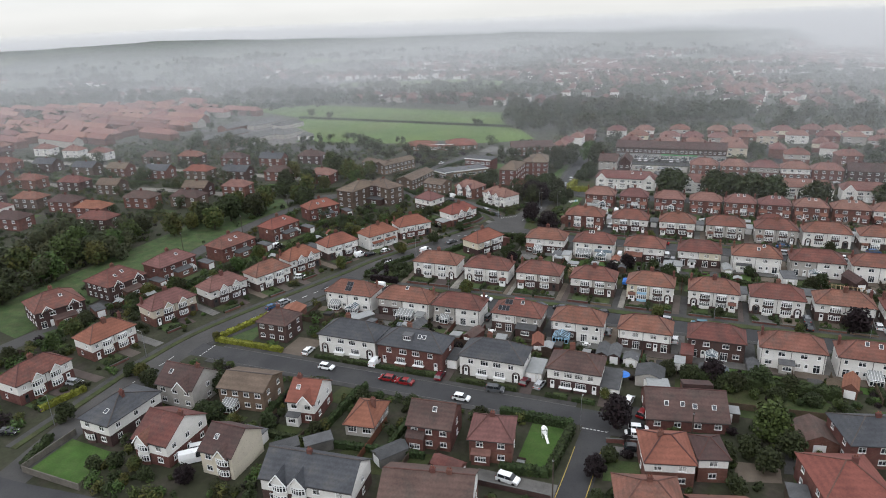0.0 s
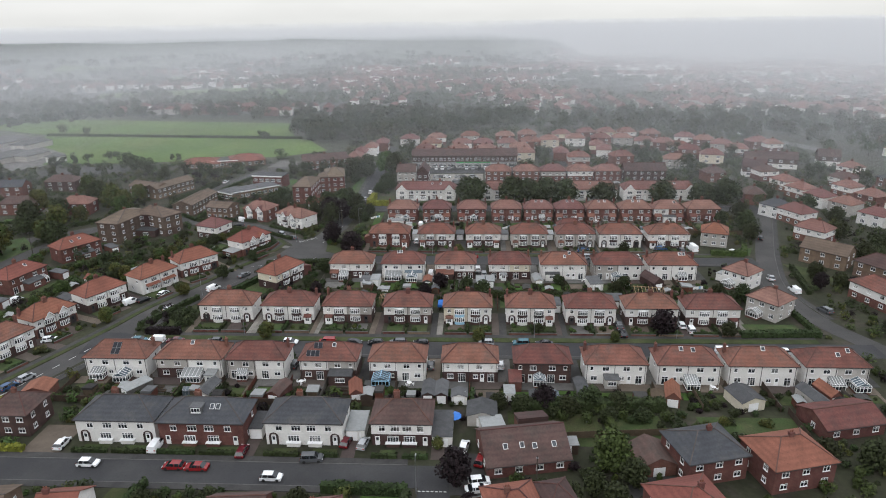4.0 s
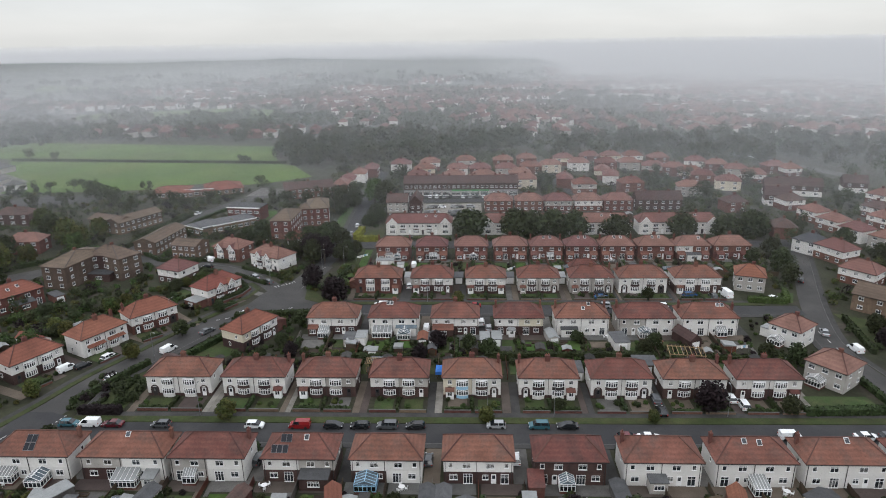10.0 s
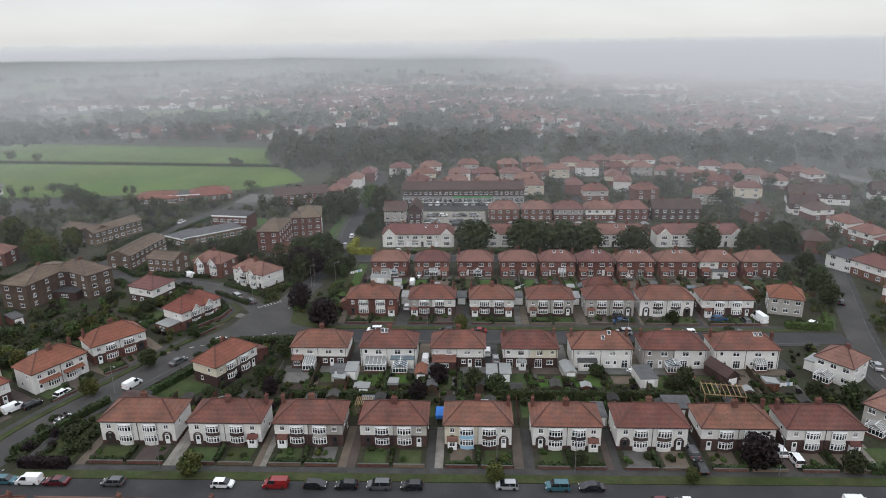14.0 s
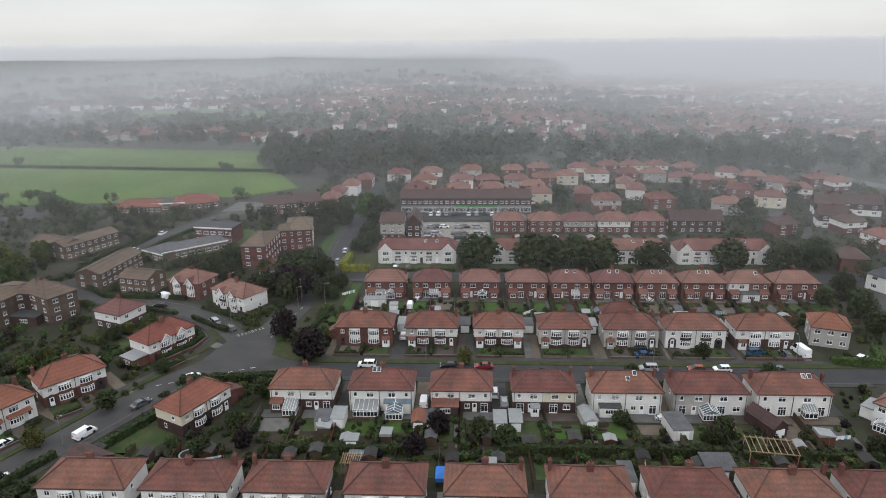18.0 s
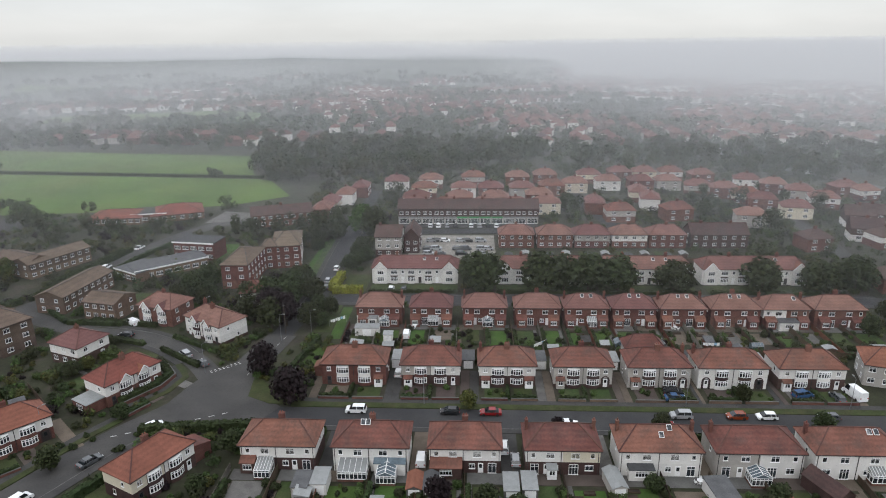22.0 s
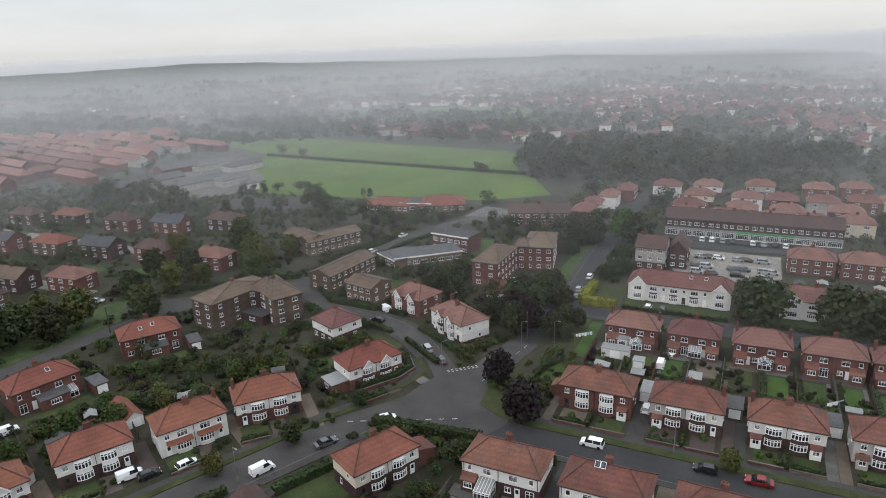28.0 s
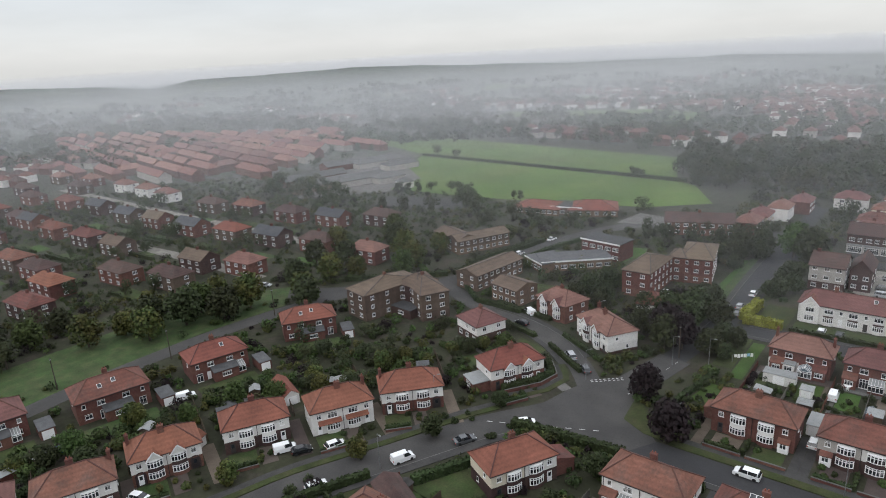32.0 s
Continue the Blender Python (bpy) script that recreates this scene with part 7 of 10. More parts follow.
# dark brick house and golden hedge at the street corner
plain_house((-108.6, 132.8), (-99.6, 132.8), 8.2, "dark brick hipped house with white windows beside a golden hedge", ROOF_B, (BRICK_D,), (BRICK_D,), cols=3, side=2, rise=3.0, hip=4.0)
hedge((-119.5, 128.2), (-98, 128.2), 1.3, 1.3, LEAF_G, "clipped golden hedge along the street")
hedge((-119.8, 129), (-114.5, 146), 1.3, 1.3, LEAF_G, "clipped golden hedge along the street")
rect("lawn", -117, -110, 130, 143, LAWN, "mown corner lawn")
rect("drive", -98.4, -90.5, 127.8, 137, GRAVEL, "gravel drive")

# south of the first street
hA, dA = plain_house((-117.2, 82.4), (-108.8, 82.0), 14.0, "grey slate hipped house, white render over brick", ROOF_S, (WHITE,), (BRICK_D,), cols=2, side=3, rise=3.0, hip=4.2, chim=(0.3,))
bay(hA, dA, -1.6, BRICK_D, BRICK_D, upper=False)
skylight(hA, dA, 5.2, 3.0, 1.2, 0.4, mat=None)
hB, dB = plain_house((-100.4, 80.4), (-92.0, 80.4), 11.5, "red gabled house with white gable wall over red brick", ROOF, (WHITE,), (BRICK,), cols=2, side=3, kind="gable", rise=3.6, chim=(0.95,))
bay(hB, dB, -1.8, WHITE, BRICK)
gablet(hB, dB, -1.8, 3.2, 4.9, 2.0, ROOF, WHITE)
extension(hB, dB, "l", -1.0, 5.5, 3.6, 2.6, BRICK_D, SHEET, 0.3)
hC, dC = plain_house((-84.8, 81.6), (-77.4, 81.6), 9.5, "brown-red gabled house with a blank cream gable wall", ROOF_B, (CREAM,), (CREAM,), cols=2, side=0, kind="gable", rise=3.4, chim=())
bay(hC, dC, 1.6, BAND, BRICK_D)
gablet(hC, dC, 1.6, 2.8, 4.9, 1.8, ROOF_B, CREAM)
skylight(hC, dC, 5.2, 3.4, -1.2, 0.55)
extension(hC, dC, "b", 0, 5, 3.4, 2.6, WHITE, FELT, 0.3)
hD, dD = plain_house((-68.6, 78.6), (-51.0, 80.2), 9.2, "wide grey slate pair with white gablets over brick", ROOF_S, (WHITE,), (BRICK_D,), cols=4, side=1, kind="gable", rise=3.4, chim=(-0.1,))
for x in (-5.0, -1.2):
    bay(hD, dD, x, WHITE, BRICK_D)
    gablet(hD, dD, x, 3.2, 4.9, 2.1, ROOF_S, WHITE)
hE, dE = plain_house((-111.6, 98.6), (-101.4, 98.6), 9.0, "brown tiled gabled house with pebbledashed walls", ROOF_B, (PEBBLE,), (PEBBLE,), cols=3, side=1, kind="gable", rise=3.4, chim=(0.8,))
gablet(hE, dE, 2.4, 4.0, 5.0, 2.3, ROOF_B, PEBBLE, 0.9, 3.4)
skylight(hE, dE, 5.2, 3.4, -2.6, 0.6)
hF, dF = plain_house((-96.6, 101.6), (-85.4, 102.8), 9.0, "two-storey buff brick pair with a low tan gabled roof", ROOF_T, (BRICK_L,), (BRICK_L,), cols=4, side=2, kind="gable", rise=1.9, chim=())
conservatory(hF, dF, "f", -2.4, 3.2, 2.6, SHEET, None, False)
hG, dG = plain_house((-78.2, 101.6), (-72.0, 102.4), 9.5, "white gabled cottage with a red tiled roof over brick", ROOF_O, (WHITE,), (BRICK,), cols=2, side=2, kind="gable", rise=3.2, chim=(-0.7,))
gablet(hG, dG, 1.2, 3.4, 5.0, 2.2, ROOF_O, WHITE, 0.6, 3.4)
extension(hG, dG, "f", -1.6, 2.8, 1.6, 2.3, WHITE, FELT, 0.3)
skylight(hG, dG, 5.2, 3.2, -1.4, 0.6)
hH, dH = plain_house((-64.0, 101.2), (-57.6, 102.0), 9.6, "red tiled bungalow with a hipped roof", ROOF_O, (PEBBLE,), (PEBBLE,), cols=2, side=3, storeys=1, eaves=2.7, rise=3.0, hip=3.4, chim=(0.6,), win=(1.9, 1.3))
hI, dI = plain_house((-49.8, 101.8), (-40.8, 102.6), 9.0, "tall red brick house with a dark brown roof", ROOF_B, (BRICK,), (BRICK,), cols=3, side=1, kind="gable", rise=3.3, chim=())
extension(hI, dI, "f", -2.6, 3.6, 1.6, 3.2, BRICK, ROOF_B, 0.8)
skylight(hI, dI, 5.2, 3.3, 0.6, 0.68)
hJ, dJ = plain_house((-36.4, 101.2), (-28.2, 102.6), 8.4, "red brick house with a pink-red hipped roof", ROOF_P, (BRICK,), (BRICK,), cols=2, side=1, rise=2.9, hip=3.6, chim=(0.0,), doors=(0,))
extension(hJ, dJ, "f", -1.8, 3.6, 1.1, 2.3, BRICK, ROOF_P, 0.7)
plain_house((-45.5, 80.0), (-30.0, 83.0), 10.0, "dark red tiled house with twin chimneys", ROOF_B, (WHITE,), (BRICK,), cols=4, side=2, kind="gable", rise=3.0, chim=(0.5, 0.1))
outbuilding("garage", -39.0, 96.6, 80, 3.2, 6.0, 2.3, 1.0, BRICK, ROOF, "brick garage with a dull red roof", "garage")
outbuilding("garage", -51.5, 97.0, -35, 3.4, 6.4, 2.2, 0.9, CONCRETE, FELT, "garage with a grey corrugated roof", "garage")
outbuilding("garage", -67.0, 95.4, -50, 3.2, 5.6, 2.2, 0.3, CONCRETE, FELT, "concrete garage with a grey felt roof", "garage", "flat")
outbuilding("garage", -72.5, 91.6, -50, 3.2, 5.6, 2.2, 0.3, CONCRETE, FELT, "concrete garage with a grey felt roof", "garage", "flat")
# walled corner lawn with its tall hedge
rect("lawn", -27.6, -20.4, 102.8, 117.2, LAWN_B, "bright mown lawn inside a tall hedge")
hedge((-35, 118.4), (-19.2, 118.0), 1.5, 1.9, None, "tall clipped hedge round the corner lawn")
hedge((-19.2, 117.4), (-20.8, 101.6), 1.5, 1.9, None, "tall clipped hedge round the corner lawn")
hedge((-20.8, 101.6), (-30.0, 100.2), 1.5, 1.7, None, "tall clipped hedge round the corner lawn")
slide = thing("garden_slide", pose(-24.2, 113.4, 0, 0, 0, 30), "small white play tower with a slide on the lawn", "slide")
part("tower", Shape().box(-0.5, 0.5, -0.5, 0.5, 1.0, 1.1).box(-0.5, -0.42, -0.5, -0.42, 0, 2.0).box(0.42, 0.5, -0.5, -0.42, 0, 2.0).box(-0.5, -0.42, 0.42, 0.5, 0, 2.0).box(0.42, 0.5, 0.42, 0.5, 0, 2.0), PAINT, slide)
part("canopy", Shape().solid([(-0.6, -0.6, 2.0), (0.6, -0.6, 2.0), (0, -0.6, 2.5)], [(-0.6, 0.6, 2.0), (0.6, 0.6, 2.0), (0, 0.6, 2.5)]), PAINT, slide)
part("chute", Shape().bar((0, -0.5, 1.05), (0, -2.6, 0.15), 0.5, 0.08), PAINT, slide)
bench = thing("garden_bench", pose(-26.6, 103.6, 0), "wooden garden seat with a pale cover", "garden seat")
part("seat", Shape().box(-0.9, 0.9, -0.5, 0.5, 0.4, 0.5), WOOD, bench)
part("backrest", Shape().box(-0.9, 0.9, 0.45, 0.52, 0.5, 1.1), WOOD, bench)
part("cover", Shape().box(-0.8, 0.8, -0.45, 0.4, 0.5, 0.62), SHEET, bench)
rect("drive", -34, -18.6, 95.6, 99.6, CONCRETE, "concrete drive with a white car")
wall_line("garden_wall", (-34, 95.2), (-19, 95.2), 0.22, 1.2, BRICK_D, "dark brick garden wall", "garden wall", KERB)
# east of the side street
hK, dK = plain_house((-4.6, 122.6), (11.0, 125.6), 12.0, "brown tiled chalet bungalow with roof windows", ROOF_B, (BRICK,), (BRICK,), cols=4, side=2, storeys=1, eaves=2.7, rise=3.9, kind="gable", chim=())
for x, f in ((-4.0, 0.5), (-0.8, 0.5), (1.6, 0.45), (5.4, 0.45)):
    skylight(hK, dK, 2.7, 3.9, x, f)
extension(hK, dK, "b", -4.0, 6.0, 4.0, 2.8, BRICK, ROOF_B, 1.2)
extension(hK, dK, "b", 4.2, 4.6, 4.2, 2.6, WHITE, SHEET, 0.3)
hL, dL = plain_house((-3.7, 104.6), (4.8, 106.6), 9.6, "red hipped house with white upper walls and brick below", ROOF_O, (WHITE,), (BRICK,), cols=2, side=1, rise=2.8, hip=4.0, chim=(-0.3,), split=3.2)
plain_house((5.4, 108.6), (10.4, 110.0), 7.0, "brown roofed rear wing of the brick house", ROOF_B, (WHITE,), (BRICK,), cols=1, side=1, rise=2.2, hip=3.0, chim=(), split=3.2)
plain_house((-6.5, 89.6), (3.8, 92.0), 10.0, "red tiled hipped house with a roof window", ROOF, (WHITE,), (BRICK,), cols=3, side=1, rise=3.2, hip=4.4)
plain_house((5.5, 93.0), (15.0, 95.6), 8.0, "dull red tiled bungalow roof", ROOF, (BRICK,), (BRICK,), cols=3, side=1, storeys=1, eaves=2.8, rise=2.8, kind="gable", chim=())
plain_house((17.5, 92.0), (24.0, 93.5), 8.0, "dull red tiled bungalow roof", ROOF, (BRICK,), (BRICK,), cols=2, side=1, storeys=1, eaves=2.8, rise=2.6, chim=())
plain_house((25.2, 104.0), (36.0, 107.0), 12.0, "wide brown-orange hipped house", ROOF_O, (BRICK,), (BRICK,), cols=3, side=2, rise=3.4, hip=5.6, chim=(0.2,))
plain_house((31.6, 121.4), (43.0, 124.4), 10.0, "grey slate hipped brick house", ROOF_S, (BRICK,), (BRICK,), cols=3, side=2, rise=3.0, hip=4.6, chim=(0.1,))
plain_house((46, 120), (58, 123), 10.0, "brick house with a red hipped roof", ROOF_O, (BRICK,), (BRICK,), cols=3, side=2, rise=3.0, hip=4.6)
plain_house((63.0, 136.0), (76.0, 139.0), 9.0, "low brick outbuildings with red roofs", ROOF, (BRICK,), (BRICK,), cols=3, side=1, storeys=1, eaves=2.8, rise=2.0, kind="gable", chim=())
outbuilding("garage", 26.6, 128.0, 10, 6.6, 7.4, 2.5, 1.7, BRICK, ROOF_B, "double brick garage with white doors", "garage", door_mat=PAINT)
outbuilding("shed", 21.8, 108.5, 5, 3.4, 3.8, 2.3, 0.1, WOOD, FELT, "grey flat-roofed garden room with roof lights", "shed", "flat")
outbuilding("shed", 10.6, 131.5, 5, 5.0, 2.6, 2.2, 0.2, WOOD, SHEET, "long shed with a corrugated pale roof", "shed", "flat")
patch("drive", [(20.5, 116), (30, 117), (30.5, 124.4), (21.5, 124.4)], PAVING, "asphalt forecourt before the garage")
patch("drive", [(-11.6, 118), (-4.8, 118), (-5.6, 130), (-12, 130)], PAVING, "asphalt drive with parked cars")
patch("drive", [(-11.8, 111.5), (-4.2, 113), (-4.4, 115.4), (-12, 114.4)], CONCRETE, "pale concrete drive")
patch("lawn", [(-11, 103.5), (-4.4, 105), (-4.4, 111), (-11.4, 110)], LAWN, "front lawn")
wall_line("garden_wall", (-12, 115.4), (-4.6, 117), 0.22, 1.0, BRICK, "brick garden wall", "garden wall", KERB)
for pts, m in ((((12, 111), (20, 113), (20, 118), (12, 117)), GRAVEL), (((15, 99), (23, 101), (22, 106), (14, 104)), LAWN), (((22, 111), (30, 113), (29, 117), (22, 116)), LAWN), (((20, 131), (34, 134), (32, 144), (20, 144)), LAWN),
               (((40, 136), (60, 138), (60, 144), (40, 144)), LAWN), (((0, 138), (18, 138), (18, 145), (0, 145)), LAWN), (((-62, 90), (-50, 92), (-50, 98), (-62, 97)), LAWN), (((-49, 95), (-41, 96), (-41, 101), (-49, 100)), LAWN),
               (((-99, 92), (-88, 92), (-88, 100), (-99, 99)), LAWN), (((-83, 92), (-74, 92), (-74, 100), (-83, 100)), LAWN), (((-119.2, 70.6), (-106, 70.6), (-107.4, 80.6), (-119.6, 81.4)), LAWN_B)):
    patch("lawn" if m is LAWN else "patio", list(pts), m, "mown lawn" if m is LAWN else "pale paved yard")
wall_line("garden_wall", (-119.8, 70.0), (-104, 69.6), 0.2, 1.5, WOOD_G, "grey boarded garden fence at the corner", "fence")
wall_line("garden_wall", (-120.2, 70.2), (-120.2, 83), 0.2, 1.5, WOOD_G, "grey boarded garden fence at the corner", "fence")
tramp = thing("trampoline", pose(17.6, 102.4, 0), "round black trampoline with a safety ring", "trampoline")
part("mat", Shape().tube((0, 0, 0.75), (0, 0, 0.8), 1.5, 1.5, 20), TYRE, tramp)
part("rim", Shape().tube((0, 0, 0.7), (0, 0, 0.86), 1.75, 1.75, 20), SHEET, tramp)
for k in range(6):
    part("pole", kept("trampole", lambda: painted(Shape().tube((0, 0, 0), (0, 0, 2.4), 0.03, 0.03, 6).mesh("pole"), POLE)), POLE, tramp, "", pose(1.7 * math.cos(k * 1.047), 1.7 * math.sin(k * 1.047), 0))
for x, y, s, k in ((-10.6, 121.5, 0.75, "purple"), (-12.6, 104.5, 0.5, "purple"), (-10.5, 109.5, 0.42, "green"), (19.0, 126.0, 0.86, "fresh"), (22, 121.5, 0.6, "green"), (14.5, 119.5, 0.5, "green"), (10, 115.5, 0.55, "green"), (17.5, 116, 0.6, "green"),
                   (5, 117.5, 0.5, "green"), (8, 146.5, 0.62, "purple"), (13, 144, 0.5, "green"), (18, 147, 0.55, "green"), (21, 141, 0.45, "green"), (24, 146.5, 0.5, "green"), (28, 142, 0.4, "green"), (3, 144.5, 0.5, "green"), (-2, 146, 0.45, "green"),
                   (-101, 107, 0.55, "green"), (-97.5, 97, 0.5, "green"), (-81, 98, 0.42, "green"), (-88, 95.5, 0.4, "yellow"), (-70, 99, 0.36, "green"), (-66, 113, 0.4, "green"), (-54, 113.5, 0.42, "green"), (-38, 113, 0.5, "green"), (-86, 78, 0.45, "purple"), (-98, 77.5, 0.34, "yellow"),
                   (-103, 77.5, 0.4, "green"), (-106, 75, 0.36, "green"), (-94, 76, 0.36, "green"), (-126.6, 86, 0.5, "green"), (-119.5, 104, 0.5, "green"), (32, 110.5, 0.5, "green"), (29, 115, 0.45, "green"), (44, 132, 0.5, "green"), (60, 130, 0.6, "green"), (38, 113, 0.5, "green"),
                   (-8, 98, 0.42, "green"), (-11, 96, 0.4, "green"), (12, 107, 0.42, "green"), (68, 128, 0.7, "green"), (80, 130, 0.8, "green"), (84, 142, 0.7, "green"), (-14.5, 131.5, 0.3, "yellow")):
    tree(x, y, s, k)
for k in range(330):
    x, y = srnd.uniform(-112, 82), srnd.uniform(88, 147)
    if 117 < y < 141 and x < -12 or (-104 < x < -28 and 100 < y < 112) or (-19.6 < x < -11.8) or (-37 < x < -18 and 94 < y < 119):
        continue
    bush(x, y, srnd.uniform(0.2, 0.6), srnd.choice((LEAF, LEAF_L, LEAF_H, LEAF_L, LEAF_Y, LEAF_P)))
hedge((1, 145.2), (34, 146.4), 2.4, 2.7, None, "tall overgrown hedge behind the chalet bungalow")
hedge((21.5, 133.5), (20.5, 144.5), 1.2, 2.6, LEAF_L, "tall clipped hedge beside the dark lawn")
rect("lawn", 1.5, 19.5, 133.0, 144.0, LAWN, "shady mown lawn behind the chalet bungalow")
for k in range(46):
    bush(srnd.uniform(0, 34), srnd.uniform(141.5, 148), srnd.uniform(0.3, 0.7), srnd.choice((LEAF, LEAF, LEAF_H, LEAF_L)))
plant_bushes("dense shrubs and overgrown hedges in the gardens", 150)
for p, q, h in (((-84, 100), (-84, 116), 1.6), ((-69, 100), (-69, 117), 1.8), ((-53, 100), (-53, 117), 1.5), ((-98.6, 88), (-98.6, 100), 1.5), ((-104, 94), (-70, 96), 1.5), ((-70, 96), (-45, 99), 1.5)):
    hedge(p, q, 1.0, h)
for p, q in (((0, 134.6), (34, 137.5)), ((12, 98), (12, 110)), ((34, 137.5), (36, 126)), ((-30, 91), (-18.5, 91)), ((36, 134), (60, 137)), ((60, 128), (60, 146)), ((-72, 88), (-72, 98)), ((-48, 88), (-48, 100))):
    wall_line("fence", p, q, 0.07, 1.6, WOOD, "brown timber garden fence", "fence", None, 2.6)

FINE[0] = False


FAR_TREES = []

# ---- white terraces below the shops ----
def terrace(x0, x1, y, n, label):
    h, d = shell("terrace", (x0, y), (x1, y), 8.6, label, "terrace", ROOF_P, (WHITE,), (WHITE,), eaves=5.2, rise=3.0, hip=3.0, group="white terraces")
    w = d[0]
    for i in range(n):
        x = w * ((i + 0.5) / n - 0.5)
        if i in (0, n - 1):
            gablet(h, d, round(x, 2), 4.4, 4.9, 2.4, ROOF, WHITE, 0.5, 3.6)
            window(h, d, "f", round(x, 2), 3.2, 2.0, 1.2, None, 0.5)
            extension(h, d, "f", round(x, 2), 4.2, 0.5, 5.0, WHITE, WHITE, 0, False)
            window(h, d, "f", round(x, 2), 0.8, 2.2, 1.4, None, 0.5)
        else:
            window(h, d, "f", round(x - 1.2, 2), 3.2, 2.0, 1.2)
            window(h, d, "f", round(x + 1.6, 2), 3.4, 0.8, 1.0)
            bay(h, d, round(x - 1.2, 2), BAND, WHITE, None, 2.3, 0.5, False)
            door(h, d, "f", round(x + 1.6, 2), PAINT if i % 2 else TRIM_D, True)
    chimney(h, -w * 0.22, 0, 7.4, 9.2)
    chimney(h, w * 0.24, 0, 7.4, 9.2)
    return h, d


for x0, x1, n in ((-44.8, -17.2, 5), (-5.0, 24.0, 5), (27.0, 57.0, 5), (60.0, 92.5, 6)):
    ht, dt = terrace(x0, x1, 317.3, n, "long white terrace with a red tiled roof and end gables")
    skylight(ht, dt, 5.2, 3.0, 3.0, 0.7)
    skylight(ht, dt, 5.2, 3.0, 7.0, 0.7)
    rect("lawn", x0, x1, 309.2, 316.0, LAWN, "front lawns before the terrace")
    hedge((x0, 308.6), (x1, 308.6), 0.9, 1.2, None, "front hedge of the terrace")
hedge((-56, 308.5), (-46.5, 308.5), 2.2, 2.4, LEAF_G, "large golden hedge at the street corner")
hedge((-56.4, 309.5), (-55.4, 322), 2.2, 2.6, LEAF_G, "large golden hedge at the street corner")
rect("lawn", -53.6, -46, 310, 325, LAWN, "corner lawn inside the golden hedge")
for x, s, wd in ((-9.5, 1.2, 1.15), (9.4, 1.2, 1.15), (16, 1.0, 1.1), (23.4, 1.05, 1.1), (32.4, 1.12, 1.1), (49.6, 0.98, 1.2), (76.2, 1.1, 1.1), (93.6, 0.95, 1.2), (104, 1.0, 1.1)):
    tree(x, 311.5, s * 1.16, "green", None, "large dark green street tree before the terrace", None, "tree", wd * 1.06)

# brick and pink-roofed pairs behind
for i, (x0, x1) in enumerate(((-2.6, 10.4), (11.8, 24.8), (25.6, 38.4), (39.4, 52.2), (53.0, 66.4))):
    plain_house((x0, 354.6), (x1, 354.6), 8.2, "pink-red hipped pair in brick, back wall", ROOF_P, ((BRICK,), (BRICK,), (PEBBLE,), (WHITE,), (BRICK,))[i], (BRICK,), cols=4, side=1, rise=3.0, hip=4.0, group="pairs by the shops", chim=(0.0,))
    for k in range(2):
        outbuilding("shed", x0 + 3 + 6 * k, 341 + 2 * k, 0, 2.6, 3.2, 2.1, 0.5, (WOOD, CONCRETE)[k], (FELT, SHEET)[k], "small garden shed with a pale roof", "shed", door_mat=WOOD)
    rect("lawn", x0 + 0.5, x0 + 5.6, 343, 350.5, LAWN, "mown back lawn")
plain_house((68.2, 354.8), (89.0, 354.8), 9.0, "brown gabled terrace in dark brick", ROOF_B, (BRICK_D,), (BRICK_D,), cols=6, side=1, kind="gable", rise=3.4, chim=(-0.6, 0.5))
wall_line("fence", (-3, 338), (90, 338), 0.08, 1.7, WOOD, "long brown garden fence", "fence", None, 2.6)

# parade of shops with flats over
FASCIA_G = material("green_fascia", (0.06, 0.30, 0.10), 0.5, 0.06, 1, 3, 0, 0.15)
shop, sd = shell("shop_parade", (-43.8, 387.2), (15.2, 387.2), 10.0, "long brown-roofed parade of shops with flats above", "shops", ROOF_B, (BRICK_D,), (PEBBLE,), eaves=6.6, rise=3.2, hip=4.0, split=3.2, kind="gable")
for i in range(12):
    x = sd[0] * ((i + 0.5) / 12 - 0.5)
    window(shop, sd, "f", round(x - 1.0, 2), 4.2, 1.7, 1.3)
    window(shop, sd, "f", round(x + 1.3, 2), 4.2, 1.2, 1.3)
    fascia = FASCIA_G if 5 <= i <= 8 else SHEET
    shared("fascia", "fascia", lambda: Shape().box(-2.3, 2.3, -0.25, 0, 2.55, 3.25), fascia, shop, "shop fascia", on_face("f", *sd, round(x, 2), 0))
    fr = shared("shop_window", "shopwin", lambda: window_frame(4.2, 2.0), PAINT, shop, "", on_face("f", *sd, round(x, 2), 0.3))
    shared("pane", "shoppane", lambda: Shape().box(-2.05, 2.05, -0.03, 0.01, 0.03, 1.97), GLASS, fr)
for x in (-18, -6, 6, 18):
    chimney(shop, x, 0, 9.0, 10.8)
rect("car_park", -36, -4, 341, 370.5, PALE, "pale concrete car park with rows of cars", None, category="car park")
rect("pavement", -43, 15, 381.5, 387, PAVING, "wide pavement before the shops", 0.12)
plain_house((-47.5, 344.0), (-38.2, 344.0), 11.0, "dark brick block with a brown roof and a dormer", ROOF_B, (PEBBLE,), (BRICK_D,), cols=3, side=2, storeys=3, eaves=7.4, rise=3.0, kind="gable", chim=(-0.8,))
plain_house((-37.6, 348.0), (-32.0, 348.0), 12.0, "dark brick annex with a steep brown roof", ROOF_B, (BRICK_D,), (BRICK_D,), cols=2, side=2, storeys=2, eaves=6.2, rise=3.4, kind="cross", chim=())

# ---- hipped pairs north of the shops and east of them ----
NORTH_ROOFS = (ROOF_P, ROOF, ROOF_P, ROOF_P)
NORTH_WALLS = (WHITE, BRICK, PEBBLE, BRICK, CREAM)
k = 0
